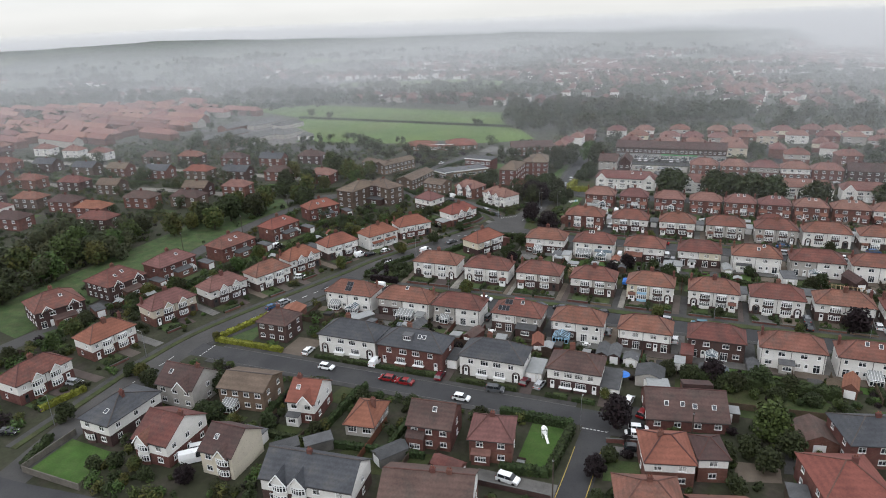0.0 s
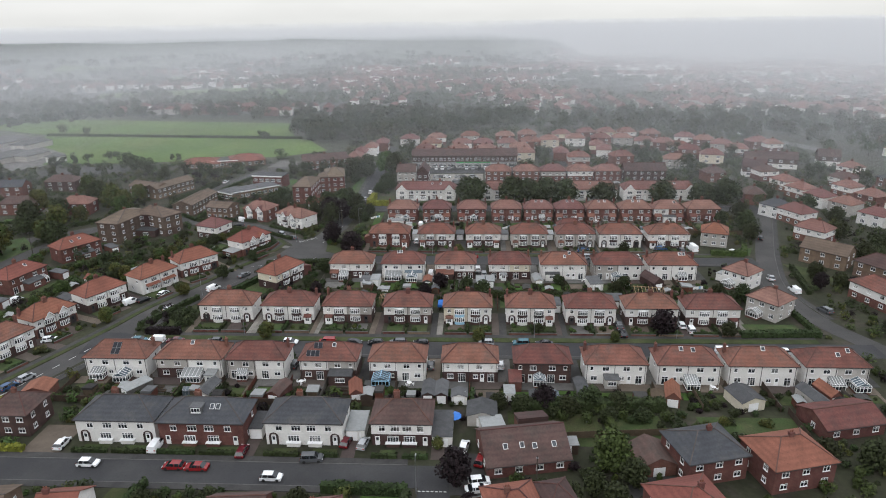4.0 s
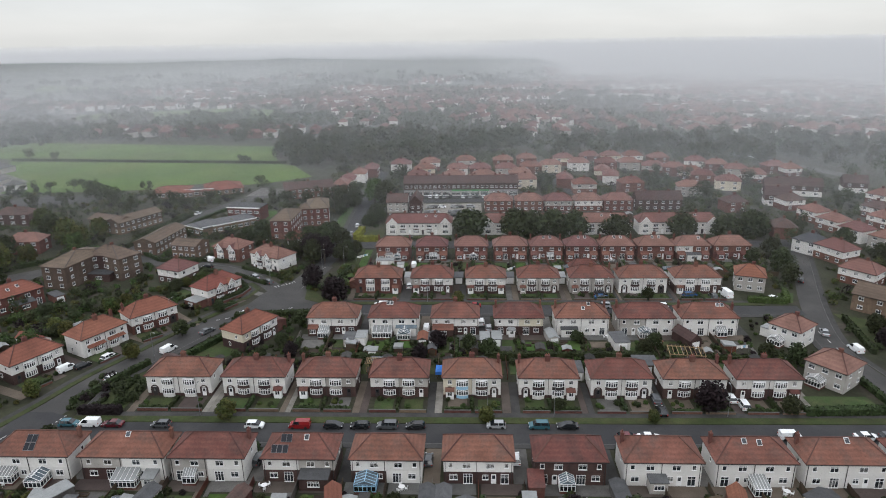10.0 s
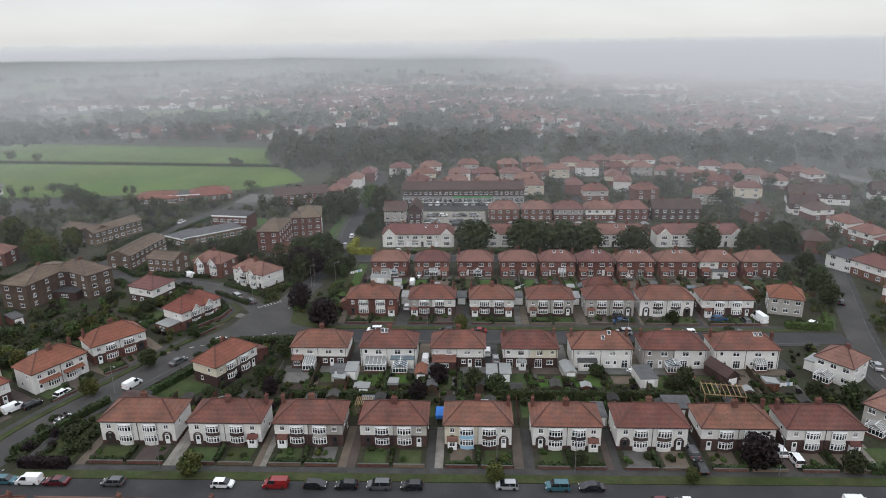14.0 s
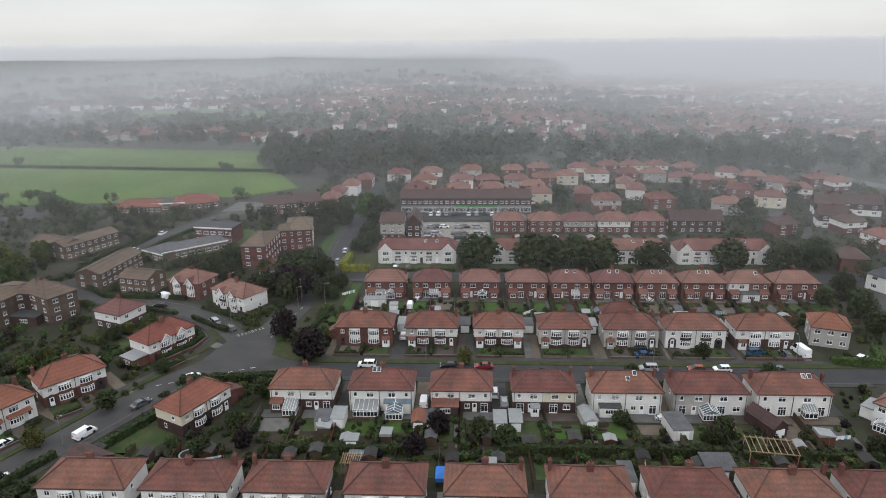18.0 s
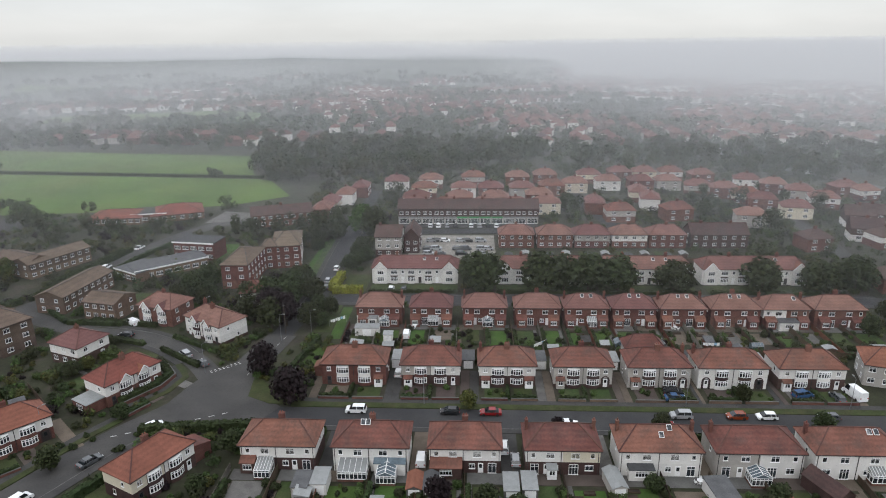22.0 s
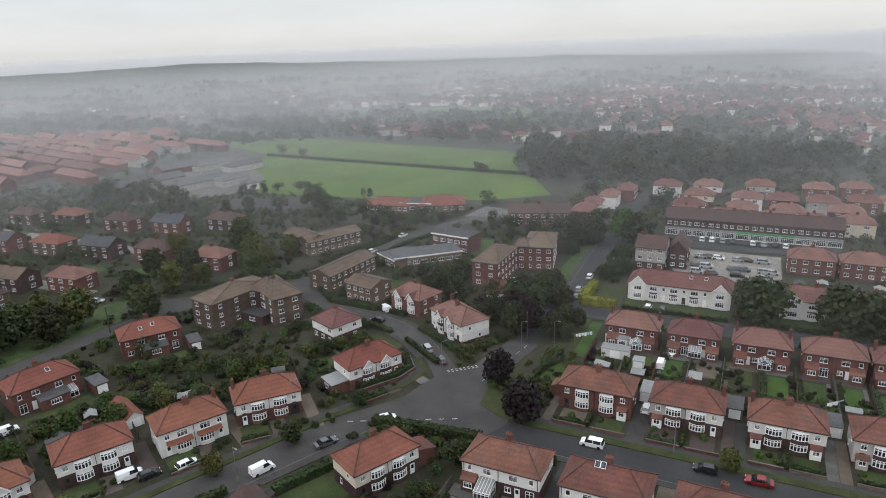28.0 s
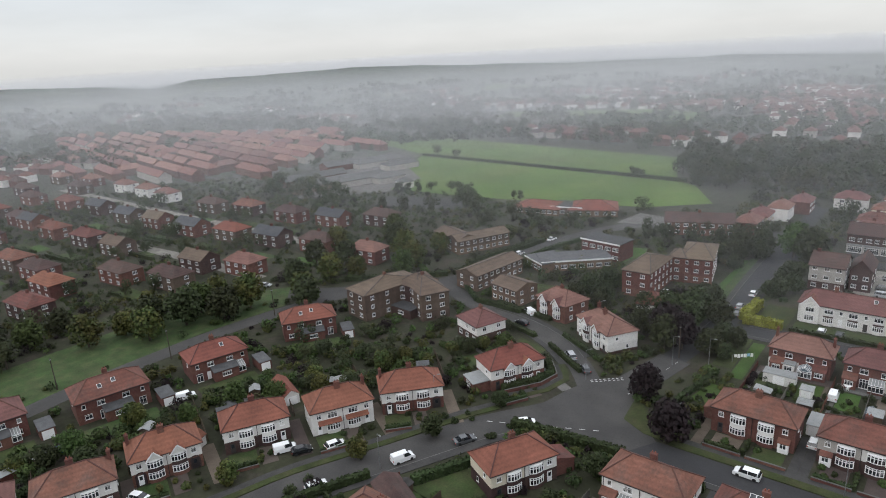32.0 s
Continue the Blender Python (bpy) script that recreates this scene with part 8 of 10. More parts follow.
# middle of each house and the turn of its front
for row_y, turn, xs in ((400.0, 0, (-38.3, -24.0, -7.0, 6.5)), (402.5, 0, (20.4,)), (413.5, 0, (-38.5, -18.4, -1.8)), (418.5, 0, (18.7,)), (433.0, 0, (-36.1, -16.8, -3.4, 11.7)), (438.0, 0, (26.9,)), (443.5, 0, (39.0,)),
                        (453.0, 0, (-34.0,)), (459.0, 0, (11.2, -12.0)), (464.5, 0, (26.2, 49.4)), (448.6, 0, (56.4, 72.9, 86.6)), (471.0, 0, (66.9, 80.1, 94.0)), (464.0, 4, (108.2,)), (437.0, -14, (98.0,)),
                        (431.5, -16, (108.6,)), (420.0, -16, (114.5,)), (451.0, -16, (127.1,)), (440.5, -16, (136.0,)), (426.0, -18, (142.0,)), (409.5, -16, (118.0,)), (394.5, -12, (126.0,)), (411.5, -16, (146.0,)), (434.0, 6, (166.5,)),
                        (389.6, 0, (50.1,)), (404.0, 84, (42.0,)), (425.0, 80, (66.2,)), (411.5, 80, (68.4,)), (391.6, 8, (74.6,)), (382.0, -10, (102.0,))):
    for x in xs:
        v = Vector((math.cos(radians(turn)), math.sin(radians(turn)))) * 6.2
        o = Vector((-math.sin(radians(turn)), math.cos(radians(turn)))) * -4.2 + Vector((x, row_y + 4.2))
        far_house(tuple(o - v), tuple(o + v), 8.4, NORTH_ROOFS[k % 4], NORTH_WALLS[k % 5], "pink-red hipped house on the estate", low=BRICK if k % 2 else None, group="estate houses")
        k += 1
# dark half-timbered houses with steep gables
for x, y in ((144.0, 382.0), (150.0, 384.0), (186.0, 388.0), (160.0, 381.0), (136.0, 362.5)):
    far_house((x - 5.2, y + 1.4), (x + 5.2, y - 1.4), 8.0, ROOF_B, BRICK_D, "dark gabled house with pale bays", kind="gable", rise=3.6, low=WHITE, group="gabled houses")
# west side of the street north of the junction
for x, y in ((-74.0, 397), (-73.0, 409), (-69.0, 425), (-64.0, 440)):
    far_house((x, y - 5.5), (x, y + 5.5), 8.0, ROOF_P, (WHITE, BRICK, CREAM)[k % 3], "pink-red hipped house beside the street", group="houses north of the junction", cols=3)
    k += 1
for x, y in ((-51.5, 448.5),):
    far_house((x - 6, y), (x + 6, y), 8.4, ROOF_P, WHITE, "white hipped house with a pink roof", group="houses north of the junction")
far_house((-104.8, 380), (-80.6, 388), 10, ROOF_B, BRICK, "long brick terrace with a brown roof", cols=8, kind="gable", name="terrace", category="terrace", rise=3.0)

# low school with red hipped roofs, its yard and playing fields
plain_house((-177, 383), (-155, 386), 15.0, "low school building with an orange-red hipped roof", ROOF_O, (BRICK_L,), (BRICK_L,), cols=8, side=3, storeys=1, eaves=3.0, rise=2.4, hip=7, name="school_building", category="school", chim=(), win=(1.8, 1.4))
plain_house((-151, 387.4), (-131.5, 396.6), 17.0, "low school building with an orange-red hipped roof", ROOF_O, (BRICK_L,), (BRICK_L,), cols=6, side=3, storeys=1, eaves=3.0, rise=3.0, hip=8, name="school_building", category="school", chim=(), win=(1.8, 1.4))
flat_block((-160, 388), (-146, 391), 12, 3.6, BRICK_L, "flat white-roofed school hall linking two wings", 4)
patch("yard", [(-128, 388), (-106, 392), (-108, 404), (-126, 408)], CONCRETE, "pale school yard", category="yard")
patch("sports_court", [(-246, 363), (-202, 378), (-217, 396), (-261, 381)], PAVING, "grey hard sports court", category="court")
patch("field", [(-269, 398), (-219, 401), (-180, 407), (-128, 419), (-104, 438), (-124, 474), (-134, 479), (-330, 497), (-305, 455), (-273, 430)], MEADOW, "bright green mown playing field", 0.06, category="field")
patch("field", [(-138, 486), (-330, 502), (-430, 545), (-500, 590), (-345, 578), (-160, 553)], MEADOW, "bright green meadow behind the hedge", 0.06, category="field")
hedge((-131, 481.5), (-330, 499.5), 1.7, 1.7, None, "long dark field hedge", 4)
for x, y, s in ((-158, 485, 0.75), (-163, 486, 0.7), (-222, 410, 0.6), (-227, 408, 0.65), (-232, 407, 0.7), (-243, 404, 0.62), (-250, 401, 0.7), (-256, 400, 0.6), (-262, 399, 0.65), (-190, 409, 0.5), (-194, 410, 0.45), (-126, 412, 0.75), (-300, 500, 0.7), (-320, 505, 0.8), (-214, 398, 0.9),
                (-206, 384, 1.0), (-198, 380, 1.0), (-190, 372, 0.95), (-225, 362, 0.9), (-236, 358, 0.9), (-212, 366, 0.8), (-168, 372, 0.9), (-158, 370, 0.9), (-150, 366, 0.8), (-140, 372, 0.8), (-176, 360, 0.8), (-98, 396, 0.95), (-108, 372, 0.9), (-99, 370, 0.95), (-91, 372, 0.95), (-82, 372, 0.9), (-76, 378, 1.05),
                (-70, 384, 0.95), (-51, 366, 1.3), (-52, 346, 0.8), (-53, 333, 0.7), (-67, 372, 1.0), (-70, 350, 0.6), (-50, 338, 0.65), (-54, 352, 0.6), (-72, 360, 0.8), (-78, 356, 0.8), (-70, 395, 0.8), (-56, 392, 0.7), (-52, 425, 0.85), (-50, 440, 0.9), (-100, 297, 0.72), (-93, 303, 0.7), (-92, 297, 0.62), (-70, 320, 0.6), (-67, 312, 0.5)):
    if math.hypot(x, y) < 380:
        tree(x, y, s, "green")
    else:
        FAR_TREES.append((x, y, s))
for x, y, s, kd in ((-69.5, 289, 1.05, "purple"), (-72, 297, 1.0, "green"), (-67.5, 282, 0.9, "green"), (-67.5, 305, 1.0, "green"), (-76, 288, 0.8, "green"), (-67, 296, 0.95, "green"), (-66.8, 318, 0.7, "green"), (-80, 300, 0.8, "green"), (-100, 306, 0.85, "green"), (-97, 314, 0.8, "green"), (-54, 284, 0.5, "green"), (-53, 292, 0.55, "green"), (-52.4, 244.4, 0.95, "purple"), (-61.6, 256.2, 0.82, "purple"),
                    (43.2, 182.6, 0.8, "purple"), (-63.5, 178.2, 0.52, "yellow"), (-6.3, 177.6, 0.42, "yellow"), (-97.9, 169.0, 0.42, "green"), (9.8, 182.6, 0.36, "green"), (29.5, 178, 0.34, "yellow"), (60, 181.6, 0.5, "green"), (-13.4, 242.9, 0.44, "yellow"), (4.6, 235.0, 0.32, "purple"), (25.4, 235.2, 0.45, "green"),
                    (57, 235.4, 0.5, "green"), (46, 247.5, 0.42, "green"), (-91, 219.6, 0.5, "green"), (-86.5, 237, 0.4, "green"), (-98.5, 206, 0.5, "yellow"), (-113, 187, 0.5, "yellow"), (-127.8, 106, 0.42, "green"), (-119.5, 128.5, 0.3, "yellow"), (-22.5, 205, 0.5, "purple"), (-10, 211, 0.5, "green"), (-5, 209, 0.55, "green"),
                    (39, 213.5, 0.5, "green"), (36, 211, 0.42, "green"), (-18.5, 212.5, 0.55, "purple"), (-64, 204, 0.5, "green"), (-61, 214, 0.42, "green"), (-59, 226, 0.5, "green"), (-56.5, 207, 0.45, "purple"), (19, 217, 0.4, "green"), (72, 205, 0.55, "green"), (66, 208, 0.5, "green")):
    tree(x, y, s, kd)

for x, y, r, kd in ((-63.8, 284, 0.95, "purple"), (-57.4, 284.5, 0.8, "green"), (-60.6, 303, 0.85, "green"), (-66.6, 306.5, 0.9, "green"), (-56.6, 293, 0.62, "green"), (-55.0, 331, 0.62, "green"), (-53.4, 341, 0.7, "green"), (-57.0, 372, 1.25, "fresh"), (-71.5, 362, 1.0, "green"), (-66, 366, 0.9, "green")):
    tree(x, y, r, kd)

# ---- the curving street on the east ----
EAST = (((70.4, 218.2), (75.6, 211.8), 8.4, ROOF_P, (WHITE,), (WHITE,)), ((70.0, 197.2), (75.6, 190.0), 9.0, ROOF_P, (PEBBLE,), (PEBBLE,)), ((75.4, 254.8), (83.8, 252.0), 9.0, ROOF_O, (PEBBLE,), (PEBBLE,)),
        ((103.6, 239.2), (113.8, 229.0), 9.0, ROOF_T, (BRICK_L,), (BRICK_L,)), ((115.0, 226.4), (121.0, 216.0), 9.0, ROOF_B, (BRICK_L,), (BRICK_L,)), ((104.6, 209.0), (109.0, 196.6), 8.6, ROOF, (WHITE,), (BRICK,)),
        ((112.0, 263.0), (119.0, 254.4), 9.0, ROOF_P, (WHITE,), (BRICK,)), ((116.4, 288.0), (121.2, 277.4), 8.6, ROOF_P, (WHITE,), (BRICK,)))
for i, (p, q, d, roof, up, low) in enumerate(EAST):
    he, de = plain_house(p, q, d, "hipped house with pale walls on the curving street" if i != 3 else "large buff house with a tan gabled roof", roof, up, low, cols=3, side=2, rise=2.9, hip=4.0, kind="gable" if i == 3 else "hip", group="houses on the curving street", chim=(0.2,))
    if i in (0, 1):
        conservatory(he, de, "f", -1.2, 3.4, 2.6, SHEET)
    if i == 0:
        extension(he, de, "l", 0, 5, 3, 2.4, WHITE, SHEET, 0.2)
for x, y, turn, roof, wall in ((112.4, 355, 10, ROOF_B, BRICK), (139.4, 358, 12, ROOF_B, WHITE), (140.5, 337.7, -68, ROOF_P, WHITE), (141.4, 322.8, -66, ROOF_P, WHITE), (143.4, 309.3, -64, ROOF_P, WHITE), (148.6, 297.5, -62, ROOF_P, PEBBLE),
                               (118.2, 293.5, -58, ROOF_S, WHITE), (116.7, 314.1, 80, ROOF_B, BRICK), (173, 431.9, 8, ROOF_P, WHITE), (170, 342.2, -66, ROOF_B, WHITE), (164, 326, -66, ROOF_P, WHITE), (166, 310, -64, ROOF_P, BRICK), (170, 294, -64, ROOF_P, WHITE),
                               (152, 281, -60, ROOF_P, WHITE), (156, 266, -58, ROOF_B, PEBBLE), (150, 250, -56, ROOF_P, WHITE), (144, 234, -60, ROOF_B, BRICK), (138, 216, -70, ROOF_P, WHITE), (132, 198, -74, ROOF_P, WHITE), (186, 366, -60, ROOF_P, WHITE), (192, 340, -64, ROOF_S, BRICK)):
    v = Vector((math.cos(radians(turn)), math.sin(radians(turn)))) * 4.9
    o = Vector((x, y)) + Vector((v.y, -v.x)).normalized() * 4.3
    far_house(tuple(o - v), tuple(o + v), 8.6, roof, wall, "hipped house with a pale side wall", eaves=4.9, hip=4.3, group="houses east of the curving street", low=BRICK if wall is WHITE and y > 320 else None)
hedge((63, 181.4), (84, 182.2), 1.8, 1.7, None, "broad dark hedge round the corner garden")
hedge((83.5, 182.6), (82, 204), 1.2, 1.5, None, "hedge along the curving street")
hedge((76, 244.8), (87, 243.6), 1.6, 1.8, LEAF_L, "clipped light green hedge at the corner")
hedge((87.4, 244.2), (90, 252), 1.6, 1.8, LEAF_L, "clipped light green hedge at the corner")
hedge((98, 232), (94, 210), 1.2, 1.5, None, "hedge along the curving street")
patch("lawn", [(66, 183), (81, 184), (80, 189), (66, 189)], LAWN, "corner lawn behind the hedge")
patch("lawn", [(97, 236), (104, 232), (108, 222), (98, 214)], LAWN, "front lawn")
patch("verge", [(84.5, 243), (89.2, 244), (93, 252), (88, 252)], LAWN, "grass corner verge")
for x, y, s, kd in ((101, 222, 0.62, "green"), (99, 214, 0.55, "purple"), (106, 216, 0.6, "green"), (96, 262, 0.8, "green"), (98, 273, 0.9, "green"), (91, 280, 0.6, "green"), (102, 290, 0.8, "green"), (86.6, 335, 1.1, "green"), (110, 318, 1.1, "green"),
                    (106, 376, 1.2, "green"), (88, 400, 0.9, "green"), (128, 322, 0.9, "green"), (134, 300, 0.9, "green"), (138, 284, 0.8, "green"), (128, 262, 0.9, "green"), (134, 246, 0.9, "green"), (126, 240, 0.8, "green"),
                    (120, 204, 0.9, "green"), (114, 190, 0.9, "green"), (106, 186, 0.7, "green"), (122, 182, 1.0, "green"), (164, 360, 1.0, "green"), (178, 340, 1.1, "green"), (184, 322, 1.0, "green"), (140, 408, 1.0, "green"), (125, 412, 1.0, "green"), (112, 420, 0.9, "green"),
                    (30, 412, 1.0, "green"), (33, 404, 0.9, "green"), (45, 412, 0.95, "green"), (56, 404, 0.8, "green"), (88, 420, 0.8, "green"), (98, 430, 0.9, "green"), (70, 478, 0.9, "green"), (46, 486, 0.9, "green"), (2, 436, 0.7, "green")):
    if math.hypot(x, y) < 330:
        tree(x, y, s, kd)
    else:
        FAR_TREES.append((x, y, s))
FINE[0] = True


# ---- the brick estate west of the green ----
ESTATE_ROOFS = {"S": ROOF_S, "B": ROOF_B, "T": ROOF_T, "P": ROOF_P, "O": ROOF_O, "R": ROOF, "W": ROOF_P}
for i, (x, y, k) in enumerate(((-248, 229, "B"), (-226, 236, "B"), (-234, 252, "T"), (-215, 259, "P"), (-257, 209, "O"), (-285, 246, "T"), (-312, 246, "R"), (-342, 244, "R"), (-313, 279, "T"), (-337, 277, "S"), (-372, 279, "S"), (-403, 276, "R"), (-285, 280, "S"), (-260, 284, "O"),
                               (-237, 288, "S"), (-212, 292, "B"), (-185, 292, "P"), (-317, 311, "B"), (-294, 317, "R"), (-262, 318, "B"), (-237, 322, "S"), (-366, 314, "W"), (-392, 316, "W"), (-420, 317, "W"), (-465, 317, "P"), (-497, 310, "P"), (-217, 333, "B"), (-439, 271, "B"),
                               (-280, 214, "B"), (-304, 214, "R"), (-330, 210, "B"), (-358, 222, "B"), (-386, 246, "B"), (-420, 246, "R"), (-240, 196, "R"), (-280, 186, "B"), (-310, 182, "R"), (-445, 300, "B"), (-475, 280, "B"), (-372, 246, "S"))):
    w = 7.6 if k in "SRBO" else 6.6
    hw = far_house((x - w, y), (x + w, y + 1.2), 8.6, ESTATE_ROOFS[k], WHITE if k == "W" else (BRICK, BRICK_M, BRICK_D, BRICK)[i % 4], "white rendered hipped pair on the estate" if k == "W" else "brown brick semi-detached pair on the western estate", kind="gable" if k in "ST" else "hip", group="western estate", cols=3 if x > -330 else 2)
    for z in (0.95, 3.5):
        part("window", kept(("farwin", 1.7, 1.25), lambda: far_window(1.7, 1.25)), PAINT, hw, "", on_face("r", 2 * w, 8.6, 0.8, z, 0.03))
ribbon("road", ((-420, 262), (-340, 256), (-260, 262), (-205, 262)), -3.0, 3.0, PALE, "grey estate street", 0.04)
ribbon("road", ((-470, 304), (-340, 302), (-250, 302), (-200, 300)), -3.0, 3.0, PALE, "grey estate street", 0.044)

for i, (x, y) in enumerate(((-262, 240), (-232, 229), (-300, 238), (-328, 236), (-262, 276), (-228, 280), (-206, 284), (-290, 272), (-318, 271), (-345, 269), (-250, 310), (-276, 309), (-306, 303), (-225, 315), (-268, 222), (-292, 206), (-318, 203))):
    rect("lawn", x - 6.5, x + 6.5, y - 4, y + 2.5, LAWN_B if i % 3 == 0 else LAWN, "mown lawn of an estate house")
    hedge((x - 7, y - 4.4), (x + 7, y - 4.0), 0.9, 1.2, None, "garden hedge on the estate", 3)

# rows of pink-roofed terraces beyond
along, across = Vector((-0.983, 0.18)), Vector((-0.18, -0.983))
frnd = random.Random(33)
ESTATE = ((-800, 440), (-506, 566), (-328, 500), (-374, 410), (-366, 364), (-405, 346), (-530, 318))


def inside(x, y, outline):
    v = [(b[0] - a[0]) * (y - a[1]) - (b[1] - a[1]) * (x - a[0]) for a, b in zip(outline, outline[1:] + outline[:1])]
    return min(v) >= 0 or max(v) <= 0


patch("estate_ground", list(ESTATE), YARD, "streets, yards and small lawns between the terraces", 0.03, category="ground")
for r in range(17):
    at = frnd.uniform(0, 14)
    while at < 470:
        size = frnd.choice((22, 30, 38, 38, 46))
        o = Vector((-322, 560)) + across * (16.5 * r + frnd.uniform(-0.8, 0.8)) + along * at
        at += size + frnd.choice((2.5, 3, 4, 9))
        mid = o + along * size / 2
        if not inside(mid.x, mid.y, ESTATE) or frnd.random() < 0.05:
            continue
        p, q = o + along * size, o
        if frnd.random() < 0.1:
            p, q = mid - across * 8, mid + across * 8
        far_house(tuple(p), tuple(q), 8.0, ROOF_HAZE if frnd.random() < 0.85 else ROOF_P, BRICK if frnd.random() < 0.8 else PEBBLE, "pink-roofed brick terrace on the far estate", eaves=4.9, rise=3.2, hip=3.6, kind=frnd.choice(("hip", "hip", "gable")), cols=0, name="terrace", category="terrace", group="pink-roofed terraces", chim=False)

# low grey-roofed works beside the playing field
for p, q, d, m, kind in (((-306, 362), (-298, 400), 13, BRICK_L, "gable"), ((-328, 372), (-318, 412), 12, BRICK, "gable"), ((-297, 386), (-287, 420), 14, PEBBLE, "hip"), ((-332, 436), (-322, 472), 15, PEBBLE, "hip"), ((-308, 440), (-302, 462), 12, PEBBLE, "hip"),
                         ((-282, 404), (-278, 422), 10, PEBBLE, "hip"), ((-345, 420), (-340, 440), 12, BRICK, "gable"), ((-264, 400), (-259, 408), 7, WHITE, "hip")):
    far_house(p, q, d, ROOF_W, m, "low grey-roofed works building", eaves=3.6, rise=2.6, hip=5, cols=0, name="works_building", category="building", group="works", chim=False, kind=kind)
patch("yard", [(-300, 356), (-266, 392), (-262, 440), (-300, 476), (-350, 470), (-352, 400)], CONCRETE, "grey concrete yard round the works", 0.028, category="yard")


# ---- woods and town, too many to count ----
def wood(name, pts, s_lo, s_hi, mat, words, leaves=130, seed=1):
    """A belt of trees: clumped crowns over dark trunks, joined."""
    rng = np.random.default_rng(seed)
    clouds, trunks = [], Shape()
    for x, y, *own in pts:
        s = own[0] if own else rng.uniform(s_lo, s_hi)
        z = ground_z(x, y)
        cs = [(x + rng.normal() * 1.7 * s, y + rng.normal() * 1.7 * s, z + s * rng.uniform(2.0, 7.6)) for _ in range(7)]
        clouds.append(leaf_cloud(cs, [s * rng.uniform(1.5, 2.5) for _ in range(7)], int(leaves * (2.4 if leaves < 300 else 1.5)), (0.68 if leaves < 300 else 0.5) * s, rng, 1.0, 0.25, 3))
        trunks.tube((x, y, z - 1), (x, y, z + 3 * s), 0.3 * s, 0.2 * s, 5)
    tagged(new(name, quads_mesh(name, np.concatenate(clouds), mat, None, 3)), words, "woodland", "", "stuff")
    tagged(part(name + "_trunks", trunks, BARK), "dark trunks under the far wood", "woodland", "", "stuff")


def scatter(poly, n, seed):
    """Points spread over a convex outline."""
    rng = np.random.default_rng(seed)
    p = np.array(poly)
    lo, hi = p.min(0), p.max(0)
    out = []
    while len(out) < n:
        c = rng.uniform(lo, hi)
        e = np.roll(p, -1, 0) - p
        d = c - p
        cr = e[:, 0] * d[:, 1] - e[:, 1] * d[:, 0]
        if (cr > 0).all() or (cr < 0).all():
            out.append((float(c[0]), float(c[1])))
    return out


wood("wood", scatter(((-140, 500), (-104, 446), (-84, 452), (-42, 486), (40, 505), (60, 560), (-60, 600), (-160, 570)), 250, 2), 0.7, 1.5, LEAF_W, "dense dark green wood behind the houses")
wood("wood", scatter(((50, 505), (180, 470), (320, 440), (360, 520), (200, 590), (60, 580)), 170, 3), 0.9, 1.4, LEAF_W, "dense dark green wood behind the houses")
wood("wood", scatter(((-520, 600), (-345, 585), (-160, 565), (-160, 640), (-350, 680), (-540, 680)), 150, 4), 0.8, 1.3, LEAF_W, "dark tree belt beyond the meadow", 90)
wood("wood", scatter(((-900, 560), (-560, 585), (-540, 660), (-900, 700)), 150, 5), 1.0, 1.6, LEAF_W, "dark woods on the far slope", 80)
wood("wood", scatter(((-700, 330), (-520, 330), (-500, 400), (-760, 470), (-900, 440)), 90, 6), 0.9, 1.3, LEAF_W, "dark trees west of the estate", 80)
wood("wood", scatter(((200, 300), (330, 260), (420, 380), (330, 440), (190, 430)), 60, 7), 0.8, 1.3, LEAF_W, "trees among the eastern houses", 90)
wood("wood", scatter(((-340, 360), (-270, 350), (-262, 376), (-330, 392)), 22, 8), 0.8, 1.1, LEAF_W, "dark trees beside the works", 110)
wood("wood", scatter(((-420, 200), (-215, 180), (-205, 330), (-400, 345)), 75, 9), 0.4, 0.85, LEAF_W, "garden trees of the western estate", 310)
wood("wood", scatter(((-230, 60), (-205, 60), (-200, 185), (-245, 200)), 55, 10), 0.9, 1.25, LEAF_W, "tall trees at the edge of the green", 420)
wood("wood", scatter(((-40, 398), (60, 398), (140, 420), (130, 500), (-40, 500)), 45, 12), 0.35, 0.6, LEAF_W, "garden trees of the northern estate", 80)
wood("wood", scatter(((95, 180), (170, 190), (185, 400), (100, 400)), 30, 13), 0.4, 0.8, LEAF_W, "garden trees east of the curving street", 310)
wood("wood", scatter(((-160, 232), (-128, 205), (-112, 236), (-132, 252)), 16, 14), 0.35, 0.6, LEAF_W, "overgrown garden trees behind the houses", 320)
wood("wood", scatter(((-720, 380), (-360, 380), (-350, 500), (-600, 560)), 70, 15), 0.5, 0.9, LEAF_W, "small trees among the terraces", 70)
wood("wood", FAR_TREES, 1, 1, LEAF, "separate round trees by the school and the shops", 420, 20)


